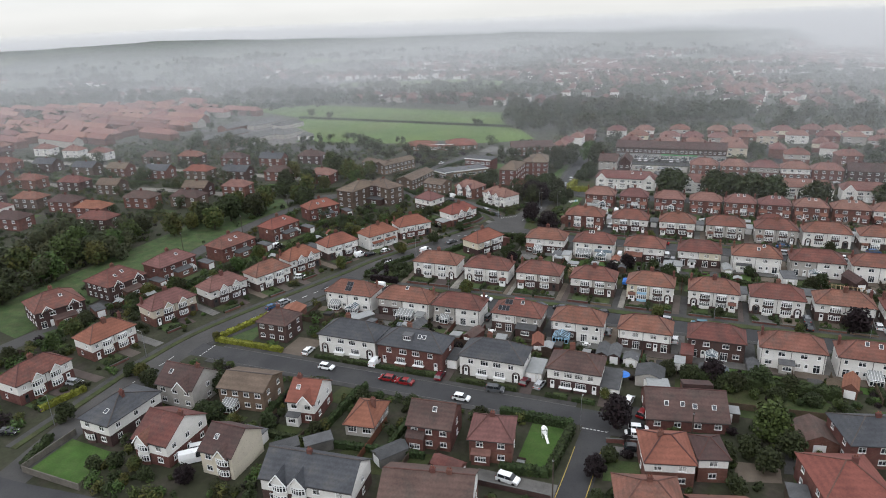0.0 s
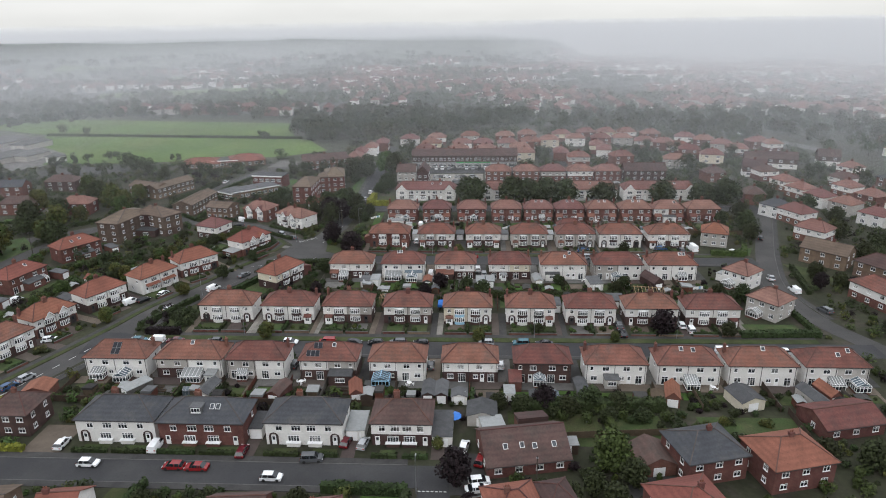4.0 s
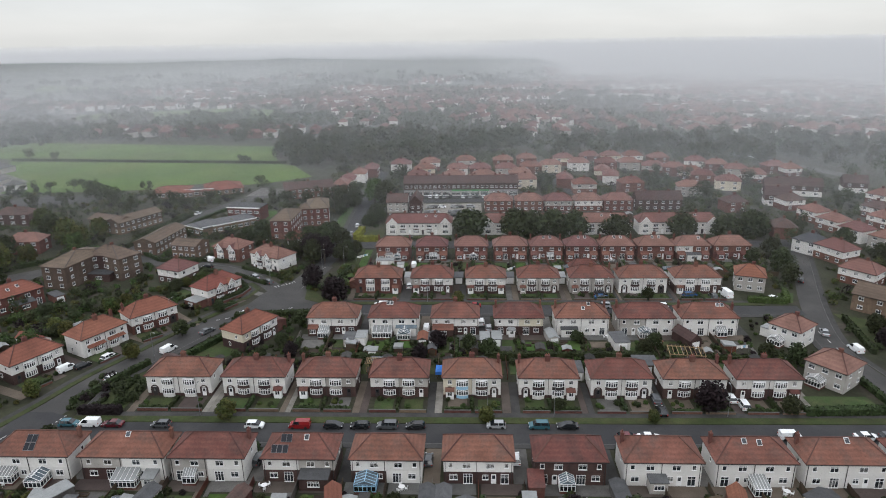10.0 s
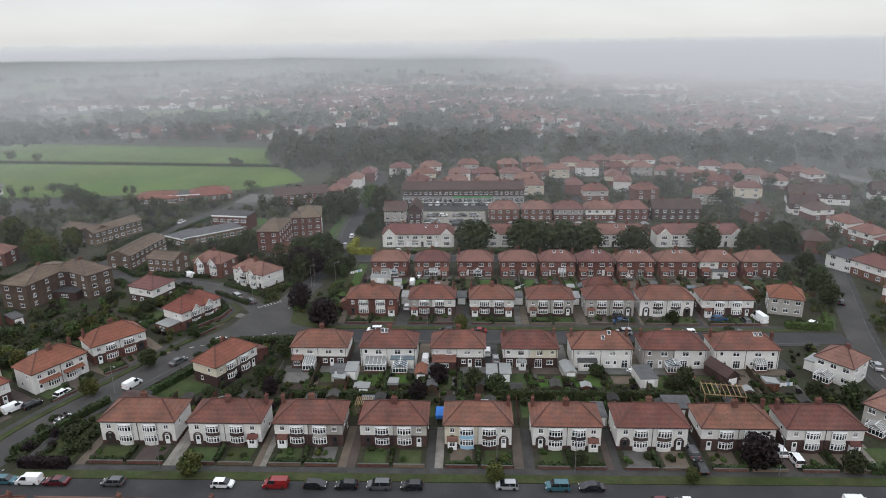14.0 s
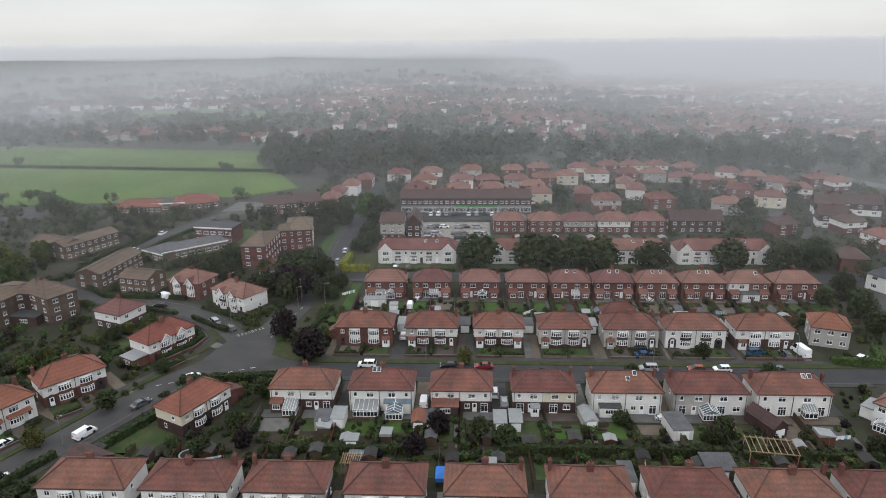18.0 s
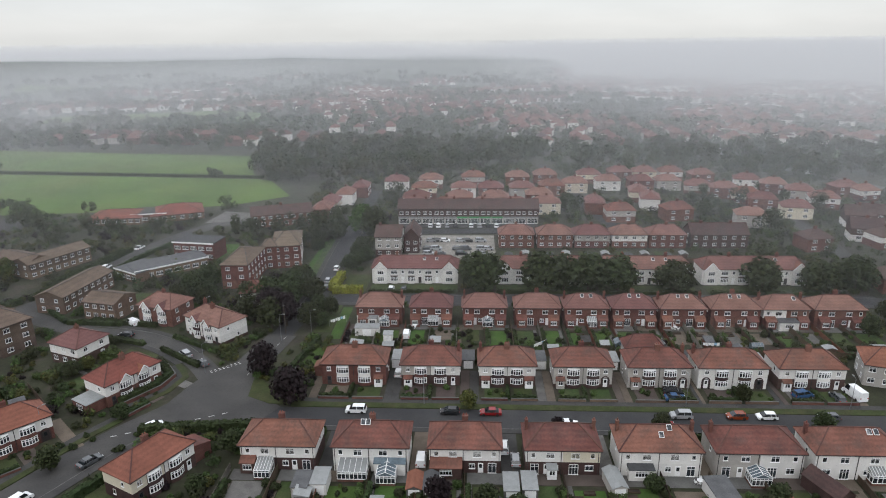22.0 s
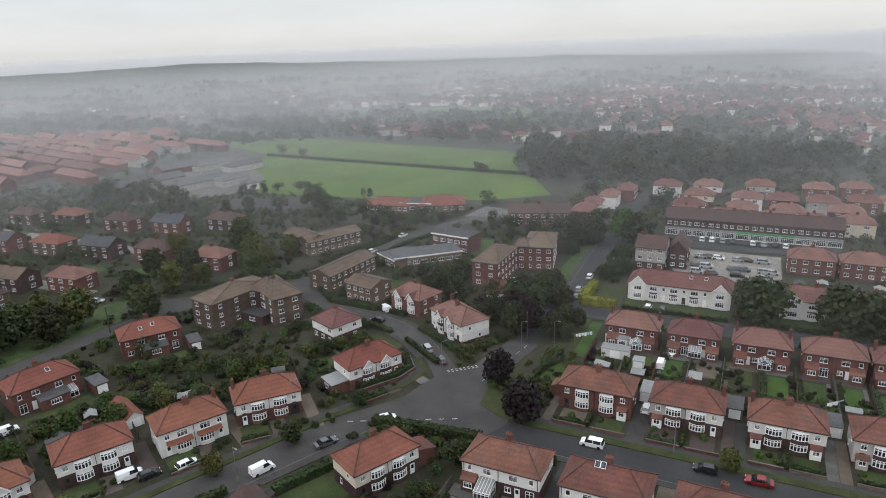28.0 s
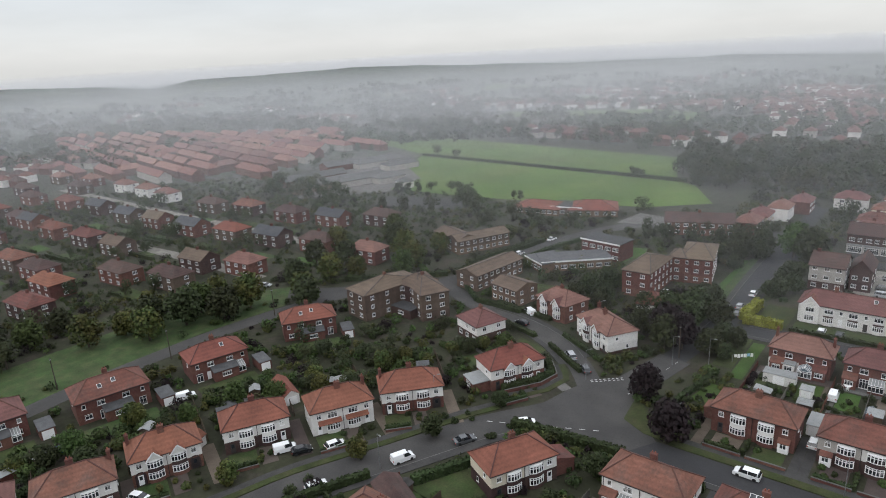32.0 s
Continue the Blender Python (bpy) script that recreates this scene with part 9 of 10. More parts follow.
def far_wood(words, n, r0, r1, a0, a1, cut, seed, lo=0.7, hi=1.5):
    """Rounded crowns, joined, where a slow noise says that there is wood."""
    rng = np.random.default_rng(seed)
    clouds = []
    while len(clouds) < n:
        a, r = radians(rng.uniform(a0, a1)), r0 + (r1 - r0) * rng.random() ** 1.2
        x, y = r * math.sin(a), 130 + r * math.cos(a)
        if noise.noise((x * 0.009, y * 0.014, 2.0)) + 0.5 * noise.noise((x * 0.03, y * 0.04, 7.0)) < cut + rng.normal() * 0.1 or in_field(x, y) or r < 560 and y < 500:
            continue
        s, z = rng.uniform(lo, hi), ground_z(x, y)
        cs = [(x + rng.normal() * 1.6 * s, y + rng.normal() * 1.6 * s, z + s * rng.uniform(1.2, 5.2)) for _ in range(5)]
        clouds.append(leaf_cloud(cs, [s * rng.uniform(1.7, 2.6) for _ in range(5)], 32, 1.25 * s, rng, 1.0, 0.25))
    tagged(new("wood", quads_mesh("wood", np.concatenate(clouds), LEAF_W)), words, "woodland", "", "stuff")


FAR_FIELDS = (((-452, 777), (-269, 847), (-257, 871), (-318, 894), (-480, 842)), ((-268, 767), (-229, 766), (-236, 858), (-256, 858)), ((-640, 1010), (-470, 1060), (-480, 1110), (-650, 1060)),
              ((-330, 1080), (-190, 1100), (-200, 1135), (-330, 1120)), ((-760, 1180), (-600, 1230), (-610, 1300), (-780, 1250)), ((-120, 1240), (40, 1250), (40, 1300), (-120, 1290)))


def in_field(x, y):
    for f in FAR_FIELDS:
        e = list(zip(f, f[1:] + f[:1]))
        v = [(b[0] - a[0]) * (y - a[1]) - (b[1] - a[1]) * (x - a[0]) for a, b in e]
        if min(v) >= 0 or max(v) <= 0:
            return True
    return False


far_wood("trees in the gardens beyond the wood", 1700, 400, 800, -14, 44, -0.7, 30, 0.5, 1.0)
far_wood("tree belts between the far streets", 2100, 570, 960, -62, 40, -0.02, 31, 0.6, 1.35)
far_wood("scattered trees among the far houses", 1300, 560, 1100, -62, 42, -0.6, 32, 0.45, 0.9)
far_wood("woods climbing the hillside", 2200, 900, 1500, -80, 12, 0.1, 33, 0.9, 1.7)
far_wood("dark woods on the western slope", 500, 640, 1150, -84, -58, -0.3, 35, 0.9, 1.6)


def town(centres, seed, words, roofs="rrob"):
    """Streets of small houses: walls and roofs joined by colour."""
    rng = random.Random(seed)
    kinds = {"r": (Shape(), ROOF_P), "o": (Shape(), ROOF), "b": (Shape(), ROOF_B), "w": (Shape(), WHITE), "k": (Shape(), BRICK), "p": (Shape(), PEBBLE)}
    for cx, cy, ang, rows, cols in centres:
        u = Vector((math.cos(radians(ang)), math.sin(radians(ang))))
        v = Vector((-u.y, u.x))
        for i in range(rows):
            for j in range(cols):
                if rng.random() < 0.2:
                    continue
                o = Vector((cx, cy)) + v * (i * 25 + rng.uniform(-3, 3)) + u * ((j - cols / 2) * 15.5 + rng.uniform(-2, 2))
                if in_field(o.x, o.y):
                    continue
                z = ground_z(o.x, o.y)
                w, d, e, h = rng.uniform(4.2, 6.2), rng.uniform(3.4, 4.2), rng.uniform(4.2, 5.0), rng.uniform(2.4, 3.2)
                c = [o - u * w - v * d, o + u * w - v * d, o + u * w + v * d, o - u * w + v * d]
                kinds[rng.choice("wwkkp")][0].solid([(*p, z - 3) for p in c], [(*p, z + e) for p in c])
                s = kinds[rng.choice(roofs)][0]
                n = len(s.v)
                big = [o - u * (w + 0.4) - v * (d + 0.4), o + u * (w + 0.4) - v * (d + 0.4), o + u * (w + 0.4) + v * (d + 0.4), o - u * (w + 0.4) + v * (d + 0.4)]
                s.v += [(*p, z + e) for p in big] + [(*(o - u * (w - 3.6)), z + e + h), (*(o + u * (w - 3.6)), z + e + h)]
                s.f += [(n + 3, n + 2, n + 1, n), (n, n + 1, n + 5, n + 4), (n + 1, n + 2, n + 5), (n + 2, n + 3, n + 4, n + 5), (n + 3, n, n + 4)]
    for key, (s, m) in kinds.items():
        if s.v:
            tagged(part("far_houses", s, m), words, "houses", "", "stuff")


quarters = [(-120, 600, 2, 2, 9), (-270, 612, -6, 2, 8), (-250, 640, -6, 1, 12), (330, 380, 30, 5, 8), (420, 470, 25, 4, 7), (300, 290, 40, 4, 6)]
for k in range(115):
    a, r = frnd.uniform(-34, 42), 520 + 640 * frnd.random()
    if a < -14 and r < 780 or a < 6 and r > 1000 or a < 4 and frnd.random() < 0.45:
        continue
    quarters.append((r * math.sin(radians(a)), 130 + r * math.cos(radians(a)), frnd.choice((-8, 5, 12, 70, 95)) + frnd.uniform(-8, 8), 3, 7))
for k in range(52):
    a, r = frnd.uniform(-62, 42), frnd.uniform(850, 1450 if k % 2 else 1150)
    quarters.append((r * math.sin(radians(a)), 130 + r * math.cos(radians(a)), frnd.uniform(-25, 25), 2, 7))
for k in range(44):
    a, r = frnd.uniform(8, 42), frnd.uniform(1000, 1700)
    quarters.append((r * math.sin(radians(a)), 130 + r * math.cos(radians(a)), frnd.uniform(-25, 25), 4, 8))
town(quarters, 5, "rooftops of the far town")
town([(-640, 330, 20, 2, 6), (-560, 300, 15, 3, 6), (-520, 240, 10, 3, 6), (-430, 210, 5, 2, 5), (-460, 150, 5, 3, 6), (-330, 150, 5, 3, 6), (-300, 90, 5, 3, 6), (-1050, 640, -40, 4, 9), (-800, 620, -30, 3, 8)], 6, "rooftops of the western estates", "bbro")


def drape(name, pts, mat, words):
    me = Shape()
    me.solid([(x, y, ground_z(x, y) - 2) for x, y in pts], [(x, y, ground_z(x, y) + 0.8) for x, y in pts])
    tagged(part(name, me, mat), words, "field", "", "structure")


for f in FAR_FIELDS:
    drape("field", f, MEADOW, "green field on the far slope")
drape("field", [(200, 540), (300, 520), (320, 545), (220, 565)], MEADOW, "far green patch among the trees")


ribbon("road", ((205, 430), (180, 482), (170, 504), (157, 544), (153, 590), (146, 640)), -5.0, 5.0, KERB, "pale main road beyond the estate", 0.05)
for x, y, rz, paint in ((155.5, 575, 95, "white"), (158.0, 552, 97, "silver"), (154.4, 588, 95, "black"), (164, 521, 115, "white"), (175, 490, 115, "white")):
    car(x, y, rz, paint, "suv", "on the main road")

# ---- cars and vans ----
for x, y, rz, paint, kind in (
        (-97.2, 175.0, 2, "teal", "hatch"), (-92.6, 175.0, 180, "white", "van"), (-87.4, 174.9, 180, "maroon", "saloon"), (-76.7, 174.9, 180, "grey", "hatch"), (-56.2, 174.9, 0, "white", "hatch"), (-46.4, 175.0, 180, "red", "van"), (-39.1, 175.0, 0, "black", "hatch"),
        (-33.4, 175.0, 180, "black", "hatch"), (-27.5, 175.1, 180, "grey", "suv"), (-21.5, 175.1, 180, "black", "hatch"), (4.8, 175.5, 180, "teal", "suv"), (10.8, 175.5, 180, "black", "saloon"), (22.5, 171.6, 0, "maroon", "hatch"), (26.9, 171.6, 0, "white", "saloon"), (55.7, 172.3, 0, "white", "van"),
        (70.9, 172.4, 0, "white", "saloon"), (75.8, 172.5, 0, "grey", "hatch"), (-4.3, 175.6, 180, "silver", "hatch"),
        (-37.3, 240.9, 180, "white", "suv"), (-17.3, 240.7, 180, "black", "hatch"), (-8.7, 240.6, 180, "red", "saloon"), (6.8, 236.6, 0, "white", "saloon"), (30.8, 240.3, 180, "silver", "suv"), (42.1, 240.3, 180, "orange", "hatch"), (48.2, 240.3, 180, "white", "hatch"), (60.7, 240.2, 180, "grey", "hatch"), (26.4, 236.8, 0, "red", "hatch"),
        (-77.9, 233.7, 45, "white", "hatch"), (-90.7, 210.3, 68, "white", "van"), (-98.1, 195.2, 70, "white", "hatch"), (-84.6, 221.8, 60, "grey", "saloon"), (-84.6, 265.4, 135, "silver", "suv"), (-78.5, 261.0, 135, "grey", "hatch"), (-105.4, 276.2, 172, "black", "hatch"),
        (-82.1, 124.1, 0, "white", "hatch"), (-65.0, 123.8, 180, "red", "hatch"), (-60.4, 123.6, 180, "red", "saloon"), (-45.1, 121.2, 0, "white", "hatch"), (-117.0, 151.0, 70, "blue", "hatch"), (-115.4, 155.0, 70, "silver", "hatch"), (87.5, 222, 75, "silver", "saloon"), (90.4, 212, 95, "white", "van"), (92.5, 197.5, 110, "grey", "suv"), (100, 262, 65, "black", "hatch"),
        (-59.5, 318, 92, "silver", "hatch"), (-59, 330, 92, "white", "hatch"), (-58.6, 312, 92, "grey", "hatch"), (-140, 330, 85, "white", "hatch"), (-143.6, 312, 85, "silver", "suv"), (-139, 352, 85, "white", "saloon")):
    car(x, y, rz, paint, kind)
for x, y, rz, paint, kind in (
        (32.1, 186.5, 90, "grey", "suv"), (32.2, 181.6, 90, "black", "hatch"), (49.2, 187.2, 90, "white", "hatch"), (50.9, 184.4, 90, "white", "suv"), (-18.0, 163.4, 90, "grey", "hatch"), (-51.6, 163.0, 78, "grey", "suv"), (-1.0, 164.0, 90, "white", "hatch"), (31.8, 249.6, 0, "black", "suv"), (31.6, 247.4, 0, "blue", "saloon"), (70.8, 249.5, 100, "white", "big_van"),
        (59.6, 249.2, 15, "blue", "suv"), (-6.6, 228.2, 90, "white", "suv"), (-2.9 - 1.6, 224.4, 90, "silver", "hatch"), (-22.1, 224.0, 90, "white", "van"), (-29.9, 257.2, 90, "white", "hatch"), (-104.9, 206.0, 70, "white", "hatch"), (-112.2, 199.4, 62, "white", "van"), (-109.0, 201.0, 62, "black", "hatch"), (-107.6, 284.0, 150, "white", "van"),
        (-91.0, 130.0, 90, "white", "hatch"), (-38.8, 126.9, 5, "grey", "suv"), (-71.3, 129.9, 90, "white", "van"), (-53.2, 128.6, 90, "maroon", "hatch"), (-27.6, 97.8, -8, "white", "suv"), (-89.0, 83.8, 40, "white", "big_van"), (-90.2, 87.0, 40, "white", "suv"), (-6.2, 121.4, 10, "white", "hatch"), (-6.5, 119.2, 10, "white", "saloon"), (-6.4, 114.4, 10, "black", "hatch"),
        (-5.9, 127.4, 75, "red", "hatch"), (-29.5, 131.9, 80, "silver", "hatch"), (-33.0, 132.4, 80, "maroon", "hatch"), (-138.4, 98.5, 10, "silver", "hatch"), (-134.8, 78.3, 20, "black", "hatch"), (-122.0, 174.6, 20, "white", "hatch"), (-9.2, 131.5, 80, "white", "hatch"), (-115.0, 100.2, 30, "black", "hatch"), (-150, 173.6, 70, "blue", "hatch"), (66.5, 248.2, 95, "grey", "hatch"),
        (69, 257, 95, "white", "van"), (-148.6, 199.6, 70, "white", "van"), (-167.2, 184.2, 95, "silver", "hatch"), (-196.3, 257.6, 30, "silver", "saloon"), (-80, 318.2, 20, "white", "hatch"), (84, 246.6, 40, "white", "hatch"), (-38, 311, 90, "white", "hatch"), (-34, 311, 90, "grey", "hatch"), (-30, 277.8, 90, "white", "van")):
    car(x, y, rz, paint, kind, "on a driveway")
crnd = random.Random(2)
for row_y, xs, rz in ((382.6, (-30, -26.5, -23, -19.5, -13, -9.5, -6, -2.5), 90), (362, (-28.5, -25.8, -23.1, -17, -14.3, -9.2), 0), (352, (-29, -26, -18, -15, -9, -6.6), 0), (346, (-28.5, -24, -16.5, -8.5), 0)):
    for x in xs:
        car(x, row_y, rz + crnd.uniform(-3, 3), crnd.choice(("white", "white", "silver", "grey", "black", "silver")), crnd.choice(("hatch", "hatch", "suv")), "in the shop car park")

# ---- posts, sheds and other single things ----
for x, y, rz in ((-55.4, 277.6, 90), (-76.4, 257.2, 140), (-70, 179.4, 180), (-6, 179.6, 180), (8.5, 179.7, 180), (46, 180.2, 180), (-62.8, 274.6, 90), (-23, 244.2, 180), (33, 244.4, 180), (-92.6, 206, 70), (-128, 84, -90), (-131.6, 115, -90), (-17.6, 118.2, 180), (-98, 229, 140), (67, 244, 180), (-51, 244.8, 180), (-86.6, 285.6, 140)):
    street_lamp(x, y, rz)
for x, y in ((-62.8, 279), (-180, 184), (-171.5, 209), (-172, 243), (4, 118.5), (-18.8, 96)):
    telegraph_pole(x, y)
tarp = thing("gazebo", pose(-16.6, 197.6, 0), "blue tarpaulin garden gazebo", "gazebo")
part("cover", Shape().solid([(-1.6, -1.8, 2.1), (1.6, -1.8, 2.1), (1.6, 1.8, 2.1), (-1.6, 1.8, 2.1)], [(-0.15, -0.15, 2.9), (0.15, -0.15, 2.9), (0.15, 0.15, 2.9), (-0.15, 0.15, 2.9)]), TARP, tarp)
part("valance", Shape().box(-1.6, 1.6, -1.82, -1.78, 1.3, 2.1).box(-1.62, -1.58, -1.8, 1.8, 1.3, 2.1), TARP, tarp)
for a in (-1.5, 1.5):
    for b in (-1.7, 1.7):
        shared("leg", "gazleg", lambda: Shape().box(-0.04, 0.04, -0.04, 0.04, 0, 2.1), POLE, tarp, "", pose(a, b, 0))
shade = thing("parasol", pose(-11.6, 140.0, 0), "round blue garden parasol", "parasol")
part("canopy", Shape().tube((0, 0, 2.0), (0, 0, 2.7), 1.7, 0.1, 12), TARP, shade)
part("pole", Shape().tube((0, 0, 0), (0, 0, 2.0), 0.04, 0.04, 6), POLE, shade)
# outbuildings in the second gardens
for x, y, rz, w, d, h, rise, wall, roof, kind, label in (
        (-42.5, 215.4, 0, 2.8, 4.6, 2.3, 0.1, PEBBLE, FELT, "flat", "grey rendered shed with a flat roof"), (-39.4, 216.4, 0, 2.8, 4.6, 2.3, 0.1, WHITE, SHEET, "flat", "white shed with a pale flat roof"), (-22.6, 215.8, 0, 2.6, 4.6, 2.1, 0.7, CONCRETE, ROOF_O, "gable", "small garage with a bright red roof"),
        (-19.8, 215.8, 0, 2.4, 4.6, 2.1, 0.7, CONCRETE, FELT, "gable", "small garage with a grey roof"), (-5.8, 215.8, 0, 2.6, 5.0, 2.2, 0.1, CONCRETE, SHEET, "flat", "concrete garage with a pale roof"), (-2.6, 216.2, 0, 2.6, 5.0, 2.2, 0.1, CONCRETE, SHEET, "flat", "concrete garage with a pale roof"),
        (12.4, 217.4, 8, 2.6, 5.6, 2.2, 0.6, PEBBLE, SHEET, "gable", "garage with a pale grey ridged roof"), (30.0, 214.8, 6, 4.0, 6.4, 2.3, 0.2, WHITE, FELT, "flat", "white walled garage with a grey flat roof"), (39.8, 214.6, 0, 2.6, 2.6, 1.9, 0.6, WOOD_R, ROOF_O, "gable", "rust red garden shed"),
        (48.2, 216.2, 22, 3.6, 7.4, 2.5, 1.7, BRICK_D, ROOF_B, "gable", "brick garage with a steep brown gabled roof"), (-8.2, 199.4, 0, 2.2, 5.0, 2.2, 0.1, WHITE, SHEET, "flat", "narrow garage with a pale flat roof"), (16.2, 198.5, 0, 2.6, 5.6, 2.2, 0.2, PEBBLE, FELT, "flat", "grey garage with a flat roof"),
        (33.4, 201.5, 0, 5.6, 5.0, 2.4, 0.2, WOOD, FELT, "flat", "wide dark flat-roofed garden workshop"), (-35.2, 207.8, 0, 2.6, 2.4, 2.2, 0.1, WOOD, SHEET, "flat", "small pergola with a pale cover"),
        (-40.6, 279.2, 0, 6.4, 2.8, 2.3, 0.1, WHITE, SHEET, "flat", "white flat-roofed garden building"), (-34.6, 275.6, 0, 2.4, 2.4, 2.0, 0.1, WHITE, SHEET, "flat", "small white flat-roofed shed"), (-25.6, 262.6, 0, 2.6, 4.8, 2.2, 0.3, WOOD, FELT, "flat", "dark timber garage beside the house"),
        (50.2, 263.5, 0, 9.0, 4.6, 2.4, 0.1, WHITE, SHEET, "flat", "white flat-roofed extension buildings"), (40.0, 262.6, 0, 2.8, 6.0, 2.6, 0.1, WHITE, FELT, "flat", "white side extension with a flat roof")):
    outbuilding("garage" if d > 4 else "shed", x, y, rz, w, d, h, rise, wall, roof, label, "garage" if d > 4 else "shed", kind)
# hipped red rear extension behind the pebbledashed pair
plain_house((24.0, 262.5), (33.0, 262.5), 5.0, "low rear extension with red tiled roofs", ROOF, (PEBBLE,), (PEBBLE,), cols=2, side=1, storeys=1, eaves=4.8, rise=2.6, hip=2.6, chim=(), name="extension", category="house")

# ---- hedges and lawns round the flats ----
for a, b, h in (((-147.6, 300), (-145.4, 318), 1.8), ((-145.4, 318), (-140.6, 349), 1.8), ((-136.4, 300), (-136.6, 318), 1.6), ((-136.6, 318), (-131.8, 346), 1.6), ((-131.8, 346), (-125.6, 366), 1.5), ((-149, 298.4), (-176, 276), 1.7), ((-120, 286), (-100, 282.6), 1.2), ((-115, 276), (-98, 271), 1.2)):
    hedge(a, b, 1.4, h, None, "clipped dark hedge along the road by the flats", 6)
patch("lawn", [(-112, 357), (-109, 340), (-97, 340), (-103, 359)], LAWN_B, "lawn between the clinic and the flats")
patch("lawn", [(-101, 269), (-101, 261), (-92.4, 258.5), (-91.7, 266)], LAWN, "front lawn")
patch("lawn", [(-70, 330), (-66.4, 330), (-66.8, 362), (-70, 362)], LAWN_B, "mown lawn between the flats and the street")
patch("lawn", [(-58, 327), (-54.4, 327), (-54.8, 340), (-57.6, 340)], LAWN, "mown corner lawn")
patch("lawn", [(-134, 325), (-127, 324), (-124, 338), (-131, 342)], LAWN, "lawn before the brick blocks")
for x, y, w in ((-334, 274, 18), (-300, 270, 22), (-268, 268, 16), (-315, 250, 20), (-280, 252, 18), (-250, 252, 14), (-350, 293, 24), (-312, 296, 18), (-280, 295, 20), (-245, 296, 16), (-345, 229, 22), (-310, 232, 18), (-280, 222, 16)):
    hedge((x, y), (x + w, y + 1.2), 1.3, 1.6, None, "dark hedge round an estate garden", 3)
    rect("lawn", x + 1, x + w * 0.55, y + 1.6, y + 6.4, LAWN, "front lawn on the estate", 0.05)
# plots of the first houses
hedge((-120.7, 70.8), (-124, 80), 1.3, 1.5, None, "dark hedge at the corner plot")
hedge((-136, 87), (-133.4, 97.4), 1.2, 1.3, LEAF_G, "yellow-green clipped hedge beside the pavement")
hedge((-68.7, 109), (-68.1, 119), 0.9, 1.6, None, "narrow green hedge between two plots")
hedge((-96, 104), (-84, 105), 0.9, 1.5, None, "hedge behind the rendered house")
wall_line("fence", (-81.6, 88.9), (-82.3, 103), 0.06, 1.7, WOOD, "weathered timber garden fence", "fence", None, 2.4)
wall_line("fence", (-101.5, 84), (-100, 102), 0.06, 1.7, WOOD, "weathered timber garden fence", "fence", None, 2.4)
wall_line("fence", (-57, 88), (-57.5, 108), 0.06, 1.7, WOOD_R, "brown timber garden fence", "fence", None, 2.4)
wall_line("fence", (-43, 92), (-43, 112), 0.06, 1.6, WOOD, "weathered timber garden fence", "fence", None, 2.4)
patch("lawn", [(-51.4, 104.4), (-47.4, 107.9), (-44.6, 104.1), (-49.1, 100.3)], LAWN_B, "mown back lawn")
patch("lawn", [(-71.3, 111), (-69.6, 118), (-74, 118), (-75, 111)], LAWN, "front lawn")
tree(-94, 96.4, 0.55, "green")
tree(-124.6, 106.5, 0.45, "yellow")

bounce = thing("trampoline", pose(-66.5, 203.5, 0), "round black garden trampoline with a pale rim", "trampoline")
part("mat", Shape().tube((0, 0, 0.72), (0, 0, 0.76), 1.35, 1.35, 20), TYRE, bounce)
rim = Shape()
for k in range(20):
    a, b = 2 * math.pi * k / 20, 2 * math.pi * (k + 1) / 20
    rim.bar((1.5 * math.cos(a), 1.5 * math.sin(a), 0.78), (1.5 * math.cos(b), 1.5 * math.sin(b), 0.78), 0.3, 0.06)
part("rim", rim, SHEET, bounce)
for k in range(4):
    a = math.pi * (k + 0.5) / 2
    shared("leg", "bounceleg", lambda: Shape().box(-0.03, 0.03, -0.03, 0.03, 0, 0.76), POLE, bounce, "", pose(1.45 * math.cos(a), 1.45 * math.sin(a), 0))


def greenhouse(x, y, rz, w=2.0, d=2.8):
    """Glass on a thin metal frame, with a low pitched glass roof."""
    take((x, y), radians(rz), w / 2 + 0.6, d / 2 + 0.6)
    g = thing("greenhouse", pose(x, y, 0, 0, 0, rz), "small glass greenhouse with a pale metal frame", "greenhouse", "greenhouses")
    shared("pane", ("ghp", w, d), lambda: Shape().box(-w / 2, w / 2, -d / 2, d / 2, 0.05, 1.6), CLEAR, g)
    shared("roof", ("ghr", w, d), lambda: Shape().solid([(-w / 2, -d / 2, 1.6), (w / 2, -d / 2, 1.6), (0, -d / 2, 2.2)], [(-w / 2, d / 2, 1.6), (w / 2, d / 2, 1.6), (0, d / 2, 2.2)]), CLEAR, g)

    def bars():
        s = Shape()
        for k in range(5):
            py = -d / 2 + d * k / 4
            for sx in (-1, 1):
                s.bar((sx * w / 2, py, 0), (sx * w / 2, py, 1.62), 0.06, 0.06).bar((sx * w / 2, py, 1.62), (0, py, 2.22), 0.06, 0.06)
        s.bar((0, -d / 2, 2.23), (0, d / 2, 2.23), 0.07, 0.07)
        for sx in (-1, 1):
            s.bar((sx * w / 2, -d / 2, 1.62), (sx * w / 2, d / 2, 1.62), 0.07, 0.07)
        return s

    shared("frame", ("ghf", w, d), bars, POLE, g)


for x, y, rz in ((-33.5, 203.6, 90), (10.6, 149.4, 0), (-72.5, 149.5, 90), (24.5, 272.6, 0), (-22.8, 273, 0), (58.6, 271.4, 90)):
    greenhouse(x, y, rz)


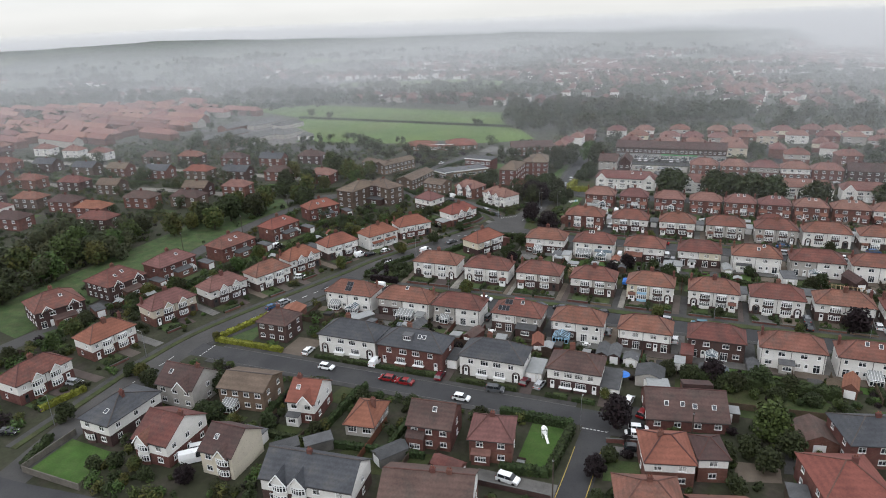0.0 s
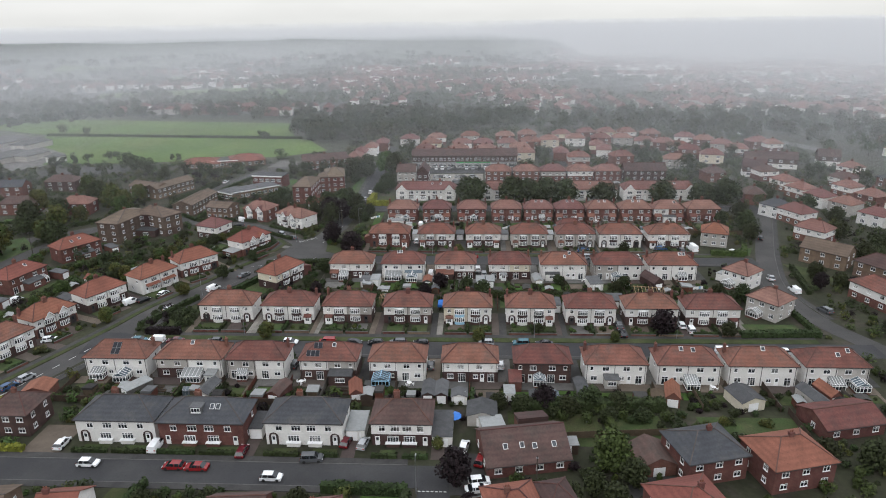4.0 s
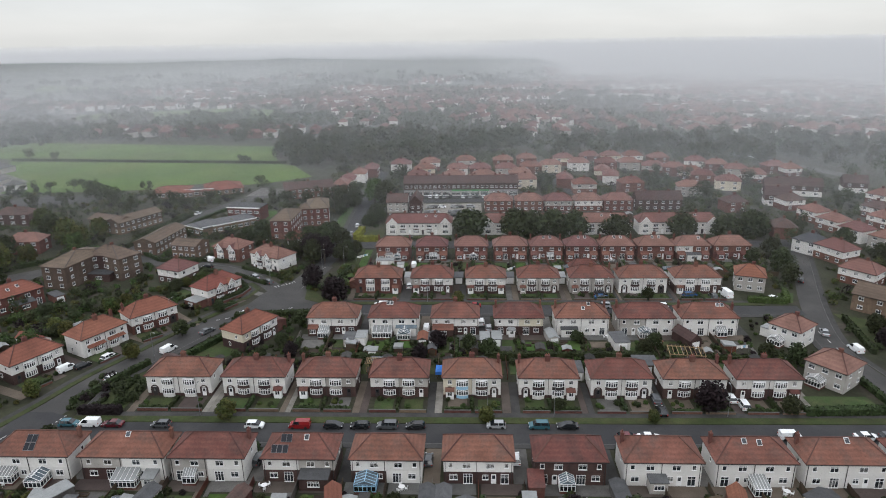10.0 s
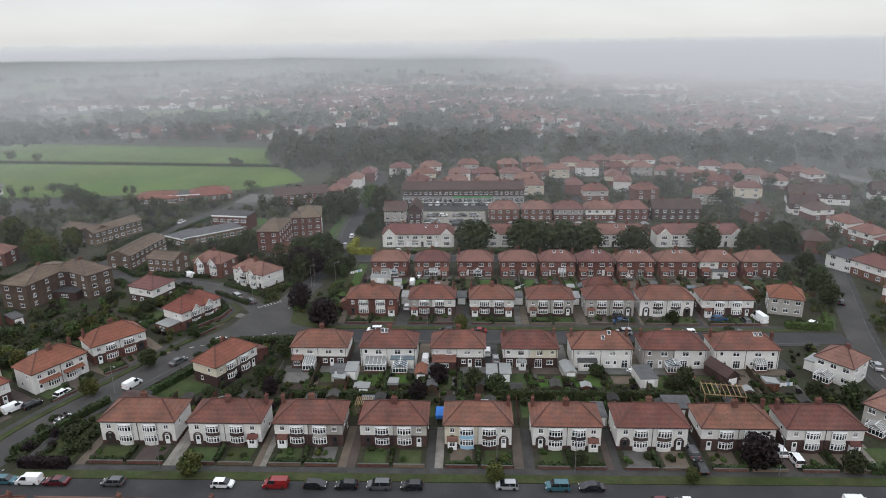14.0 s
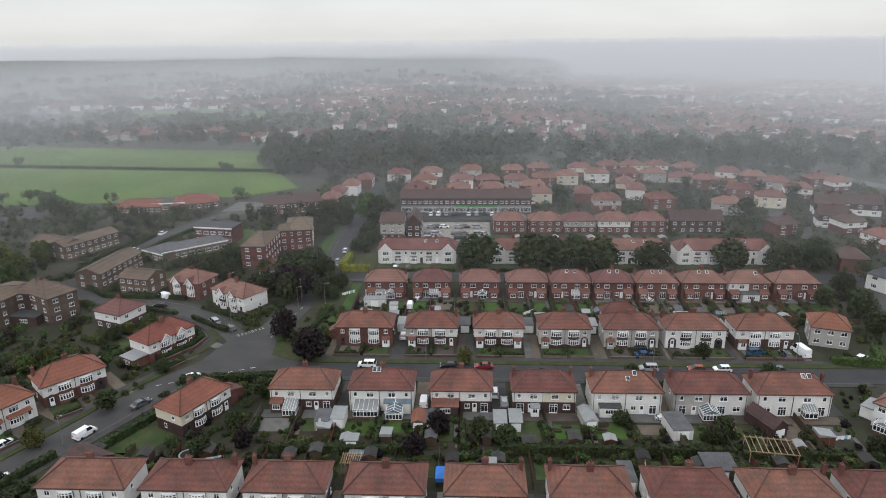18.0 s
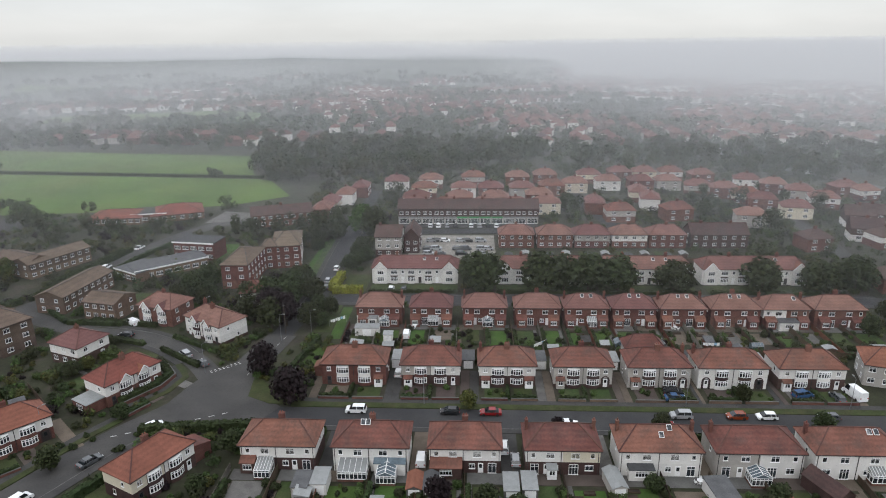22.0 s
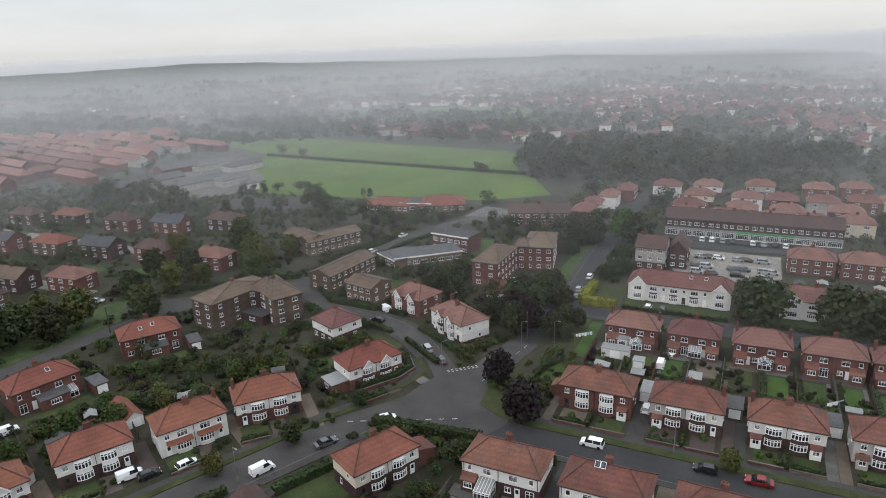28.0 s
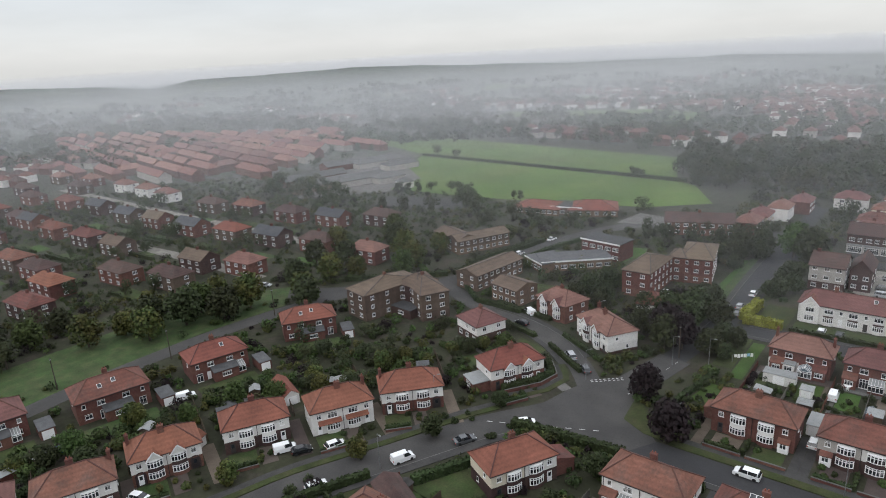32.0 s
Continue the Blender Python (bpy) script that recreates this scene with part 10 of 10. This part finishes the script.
def pergola(x, y, rz, w, d, h=2.3):
    """Posts, two beams and open rafters over a deck."""
    ob = thing("pergola", pose(x, y, 0, 0, 0, rz), "bare timber pergola over a garden deck", "pergola")
    part("deck", Shape().box(-w / 2, w / 2, -d / 2, d / 2, 0, 0.25), WOOD, ob)
    for px in (-w / 2 + 0.1, 0, w / 2 - 0.1):
        for py in (-d / 2 + 0.1, d / 2 - 0.1):
            shared("post", ("perp", h), lambda: Shape().box(-0.07, 0.07, -0.07, 0.07, 0, h), WOOD_L, ob, "", pose(px, py, 0.25))
    for py in (-d / 2 + 0.1, d / 2 - 0.1):
        shared("beam", ("perb", w), lambda: Shape().box(-w / 2 - 0.2, w / 2 + 0.2, -0.06, 0.06, 0, 0.18), WOOD_L, ob, "", pose(0, py, h + 0.25))
    for i in range(9):
        shared("rafter", ("perr", d), lambda: Shape().box(-0.05, 0.05, -d / 2 - 0.2, d / 2 + 0.2, 0, 0.14), WOOD_L, ob, "", pose(w * (i / 8 - 0.5), 0, h + 0.43))


def washing_line(p, q):
    """Two posts, a cord and pale clothes on it."""
    a, b = Vector(p), Vector(q)
    n = (b - a).length
    ob = thing("washing_line", pose(a.x, a.y, 0, 0, 0, math.degrees(math.atan2(b.y - a.y, b.x - a.x))), "washing line hung with pale laundry", "washing line")
    for px in (0, n):
        part("post", kept("washpost", lambda: painted(Shape().tube((0, 0, 0), (0, 0, 2.1), 0.05, 0.04, 6).mesh("post"), POLE)), POLE, ob, "", pose(px, 0, 0))
    part("cord", Shape().bar((0, 0, 2.0), (n, 0, 2.0), 0.03, 0.03), POLE, ob)
    for i in range(6):
        shared("cloth", ("cloth", i % 2), lambda: Shape().box(-0.32, 0.32, -0.015, 0.015, -0.75 - 0.2 * (i % 2), 0), (PAINT, BLUE)[i == 4], ob, "", pose(0.7 + (n - 1.4) * i / 5, 0, 2.0))


pergola(45.0, 206.4, -8, 8.6, 5.0)
pergola(-34.0, 200.4, 0, 3.4, 3.0)
washing_line((-51.8, 283.5), (-47.8, 287.0))
for x, y, turn in ((-61.0, 201.0, 20), (20.5, 202.4, 80), (60.5, 211.0, 10), (4.6, 271.2, 40), (47.5, 271.6, 0)):
    v = Vector((math.cos(radians(turn)), math.sin(radians(turn)))) * 2.4
    washing_line((x - v.x, y - v.y), (x + v.x, y + v.y))

# ---- dense planting along the backs of the gardens ----
plant = random.Random(21)


def thicket(x0, x1, y0, y1, n, lo, hi, mats, clear=()):
    """Shrubs of many sizes over a strip, kept out of the rectangles named in clear."""
    for _ in range(n):
        x, y = plant.uniform(x0, x1), plant.uniform(y0, y1)
        s = lo + (hi - lo) * plant.random() ** 1.6
        if any(a - s * 2 < x < b + s * 2 and c - s * 2 < y < d + s * 2 for a, b, c, d in clear):
            continue
        bush(x, y, s, plant.choice(mats))


DARK = (LEAF, LEAF_H, LEAF_H, LEAF, LEAF_L, LEAF_P)
thicket(-62, 68, 198.5, 207.5, 110, 0.18, 0.55, DARK)
thicket(-58, 68, 207.5, 214, 75, 0.15, 0.42, DARK + (LEAF_Y,))
thicket(-100, 84, 146.5, 151.5, 70, 0.15, 0.42, DARK + (LEAF_Y,), ((-46, 82, 128, 146),))
thicket(-45, 92, 266, 277, 90, 0.14, 0.4, DARK + (LEAF_Y,))
thicket(-101, -88, 180.5, 196, 34, 0.3, 0.75, (LEAF, LEAF_P, LEAF_H, LEAF))
thicket(66, 81, 196, 210, 22, 0.25, 0.6, (LEAF, LEAF_H))
thicket(-72, -58, 194, 222, 40, 0.2, 0.6, DARK, ((-73, -58, 216, 232),))
thicket(-94, -72, 225, 232, 10, 0.2, 0.4, (LEAF_H, LEAF))
thicket(-56, -48, 253, 276, 46, 0.16, 0.45, DARK + (LEAF_Y,))
plant_bushes("dark crowded shrubs along the garden ends", 120)


# ---- what grows in all the ground left over ----
fill = np.random.default_rng(8)


def fill_gardens(x0, x1, y0, y1, share, lo, hi, words, leaves):
    """Shrubs and small trees over a share of the free cells."""
    n = int((x1 - x0) * (y1 - y0) * share)
    mats = (LEAF, LEAF, LEAF_L, LEAF_H, LEAF_Y, LEAF_L, LEAF_Y, LEAF_P)
    for _ in range(n):
        x, y = fill.uniform(x0, x1), fill.uniform(y0, y1)
        s = lo + (hi - lo) * fill.random() ** 2.2
        m = 1 + int(s * 1.3)
        i, j = int(x - OCC_X), int(y - OCC_Y)
        if OCC[max(0, i - m):i + m + 1, max(0, j - m):j + m + 1].any():
            continue
        bush(x, y, s, mats[int(fill.integers(len(mats)))])
    plant_bushes(words, leaves)


fill_gardens(-112, 95, 64, 166, 0.095, 0.25, 0.8, "hedges and shrubs crowding the first gardens", 85)
fill_gardens(-100, 90, 192, 300, 0.09, 0.22, 0.7, "hedges and shrubs crowding the middle gardens", 80)
fill_gardens(-170, -60, 70, 300, 0.12, 0.25, 0.9, "overgrown shrubs between the western houses", 90)
fill_gardens(-170, 125, 300, 400, 0.06, 0.3, 1.2, "shrubs and young trees round the flats and shops", 75)
fill_gardens(-430, -175, 130, 400, 0.085, 0.3, 0.9, "trees and hedges of the western estate", 46)
fill_gardens(85, 200, 150, 420, 0.07, 0.3, 0.95, "trees and hedges east of the curving street", 52)
fill_gardens(-90, 190, 395, 520, 0.085, 0.35, 1.2, "trees and hedges of the northern estate", 44)
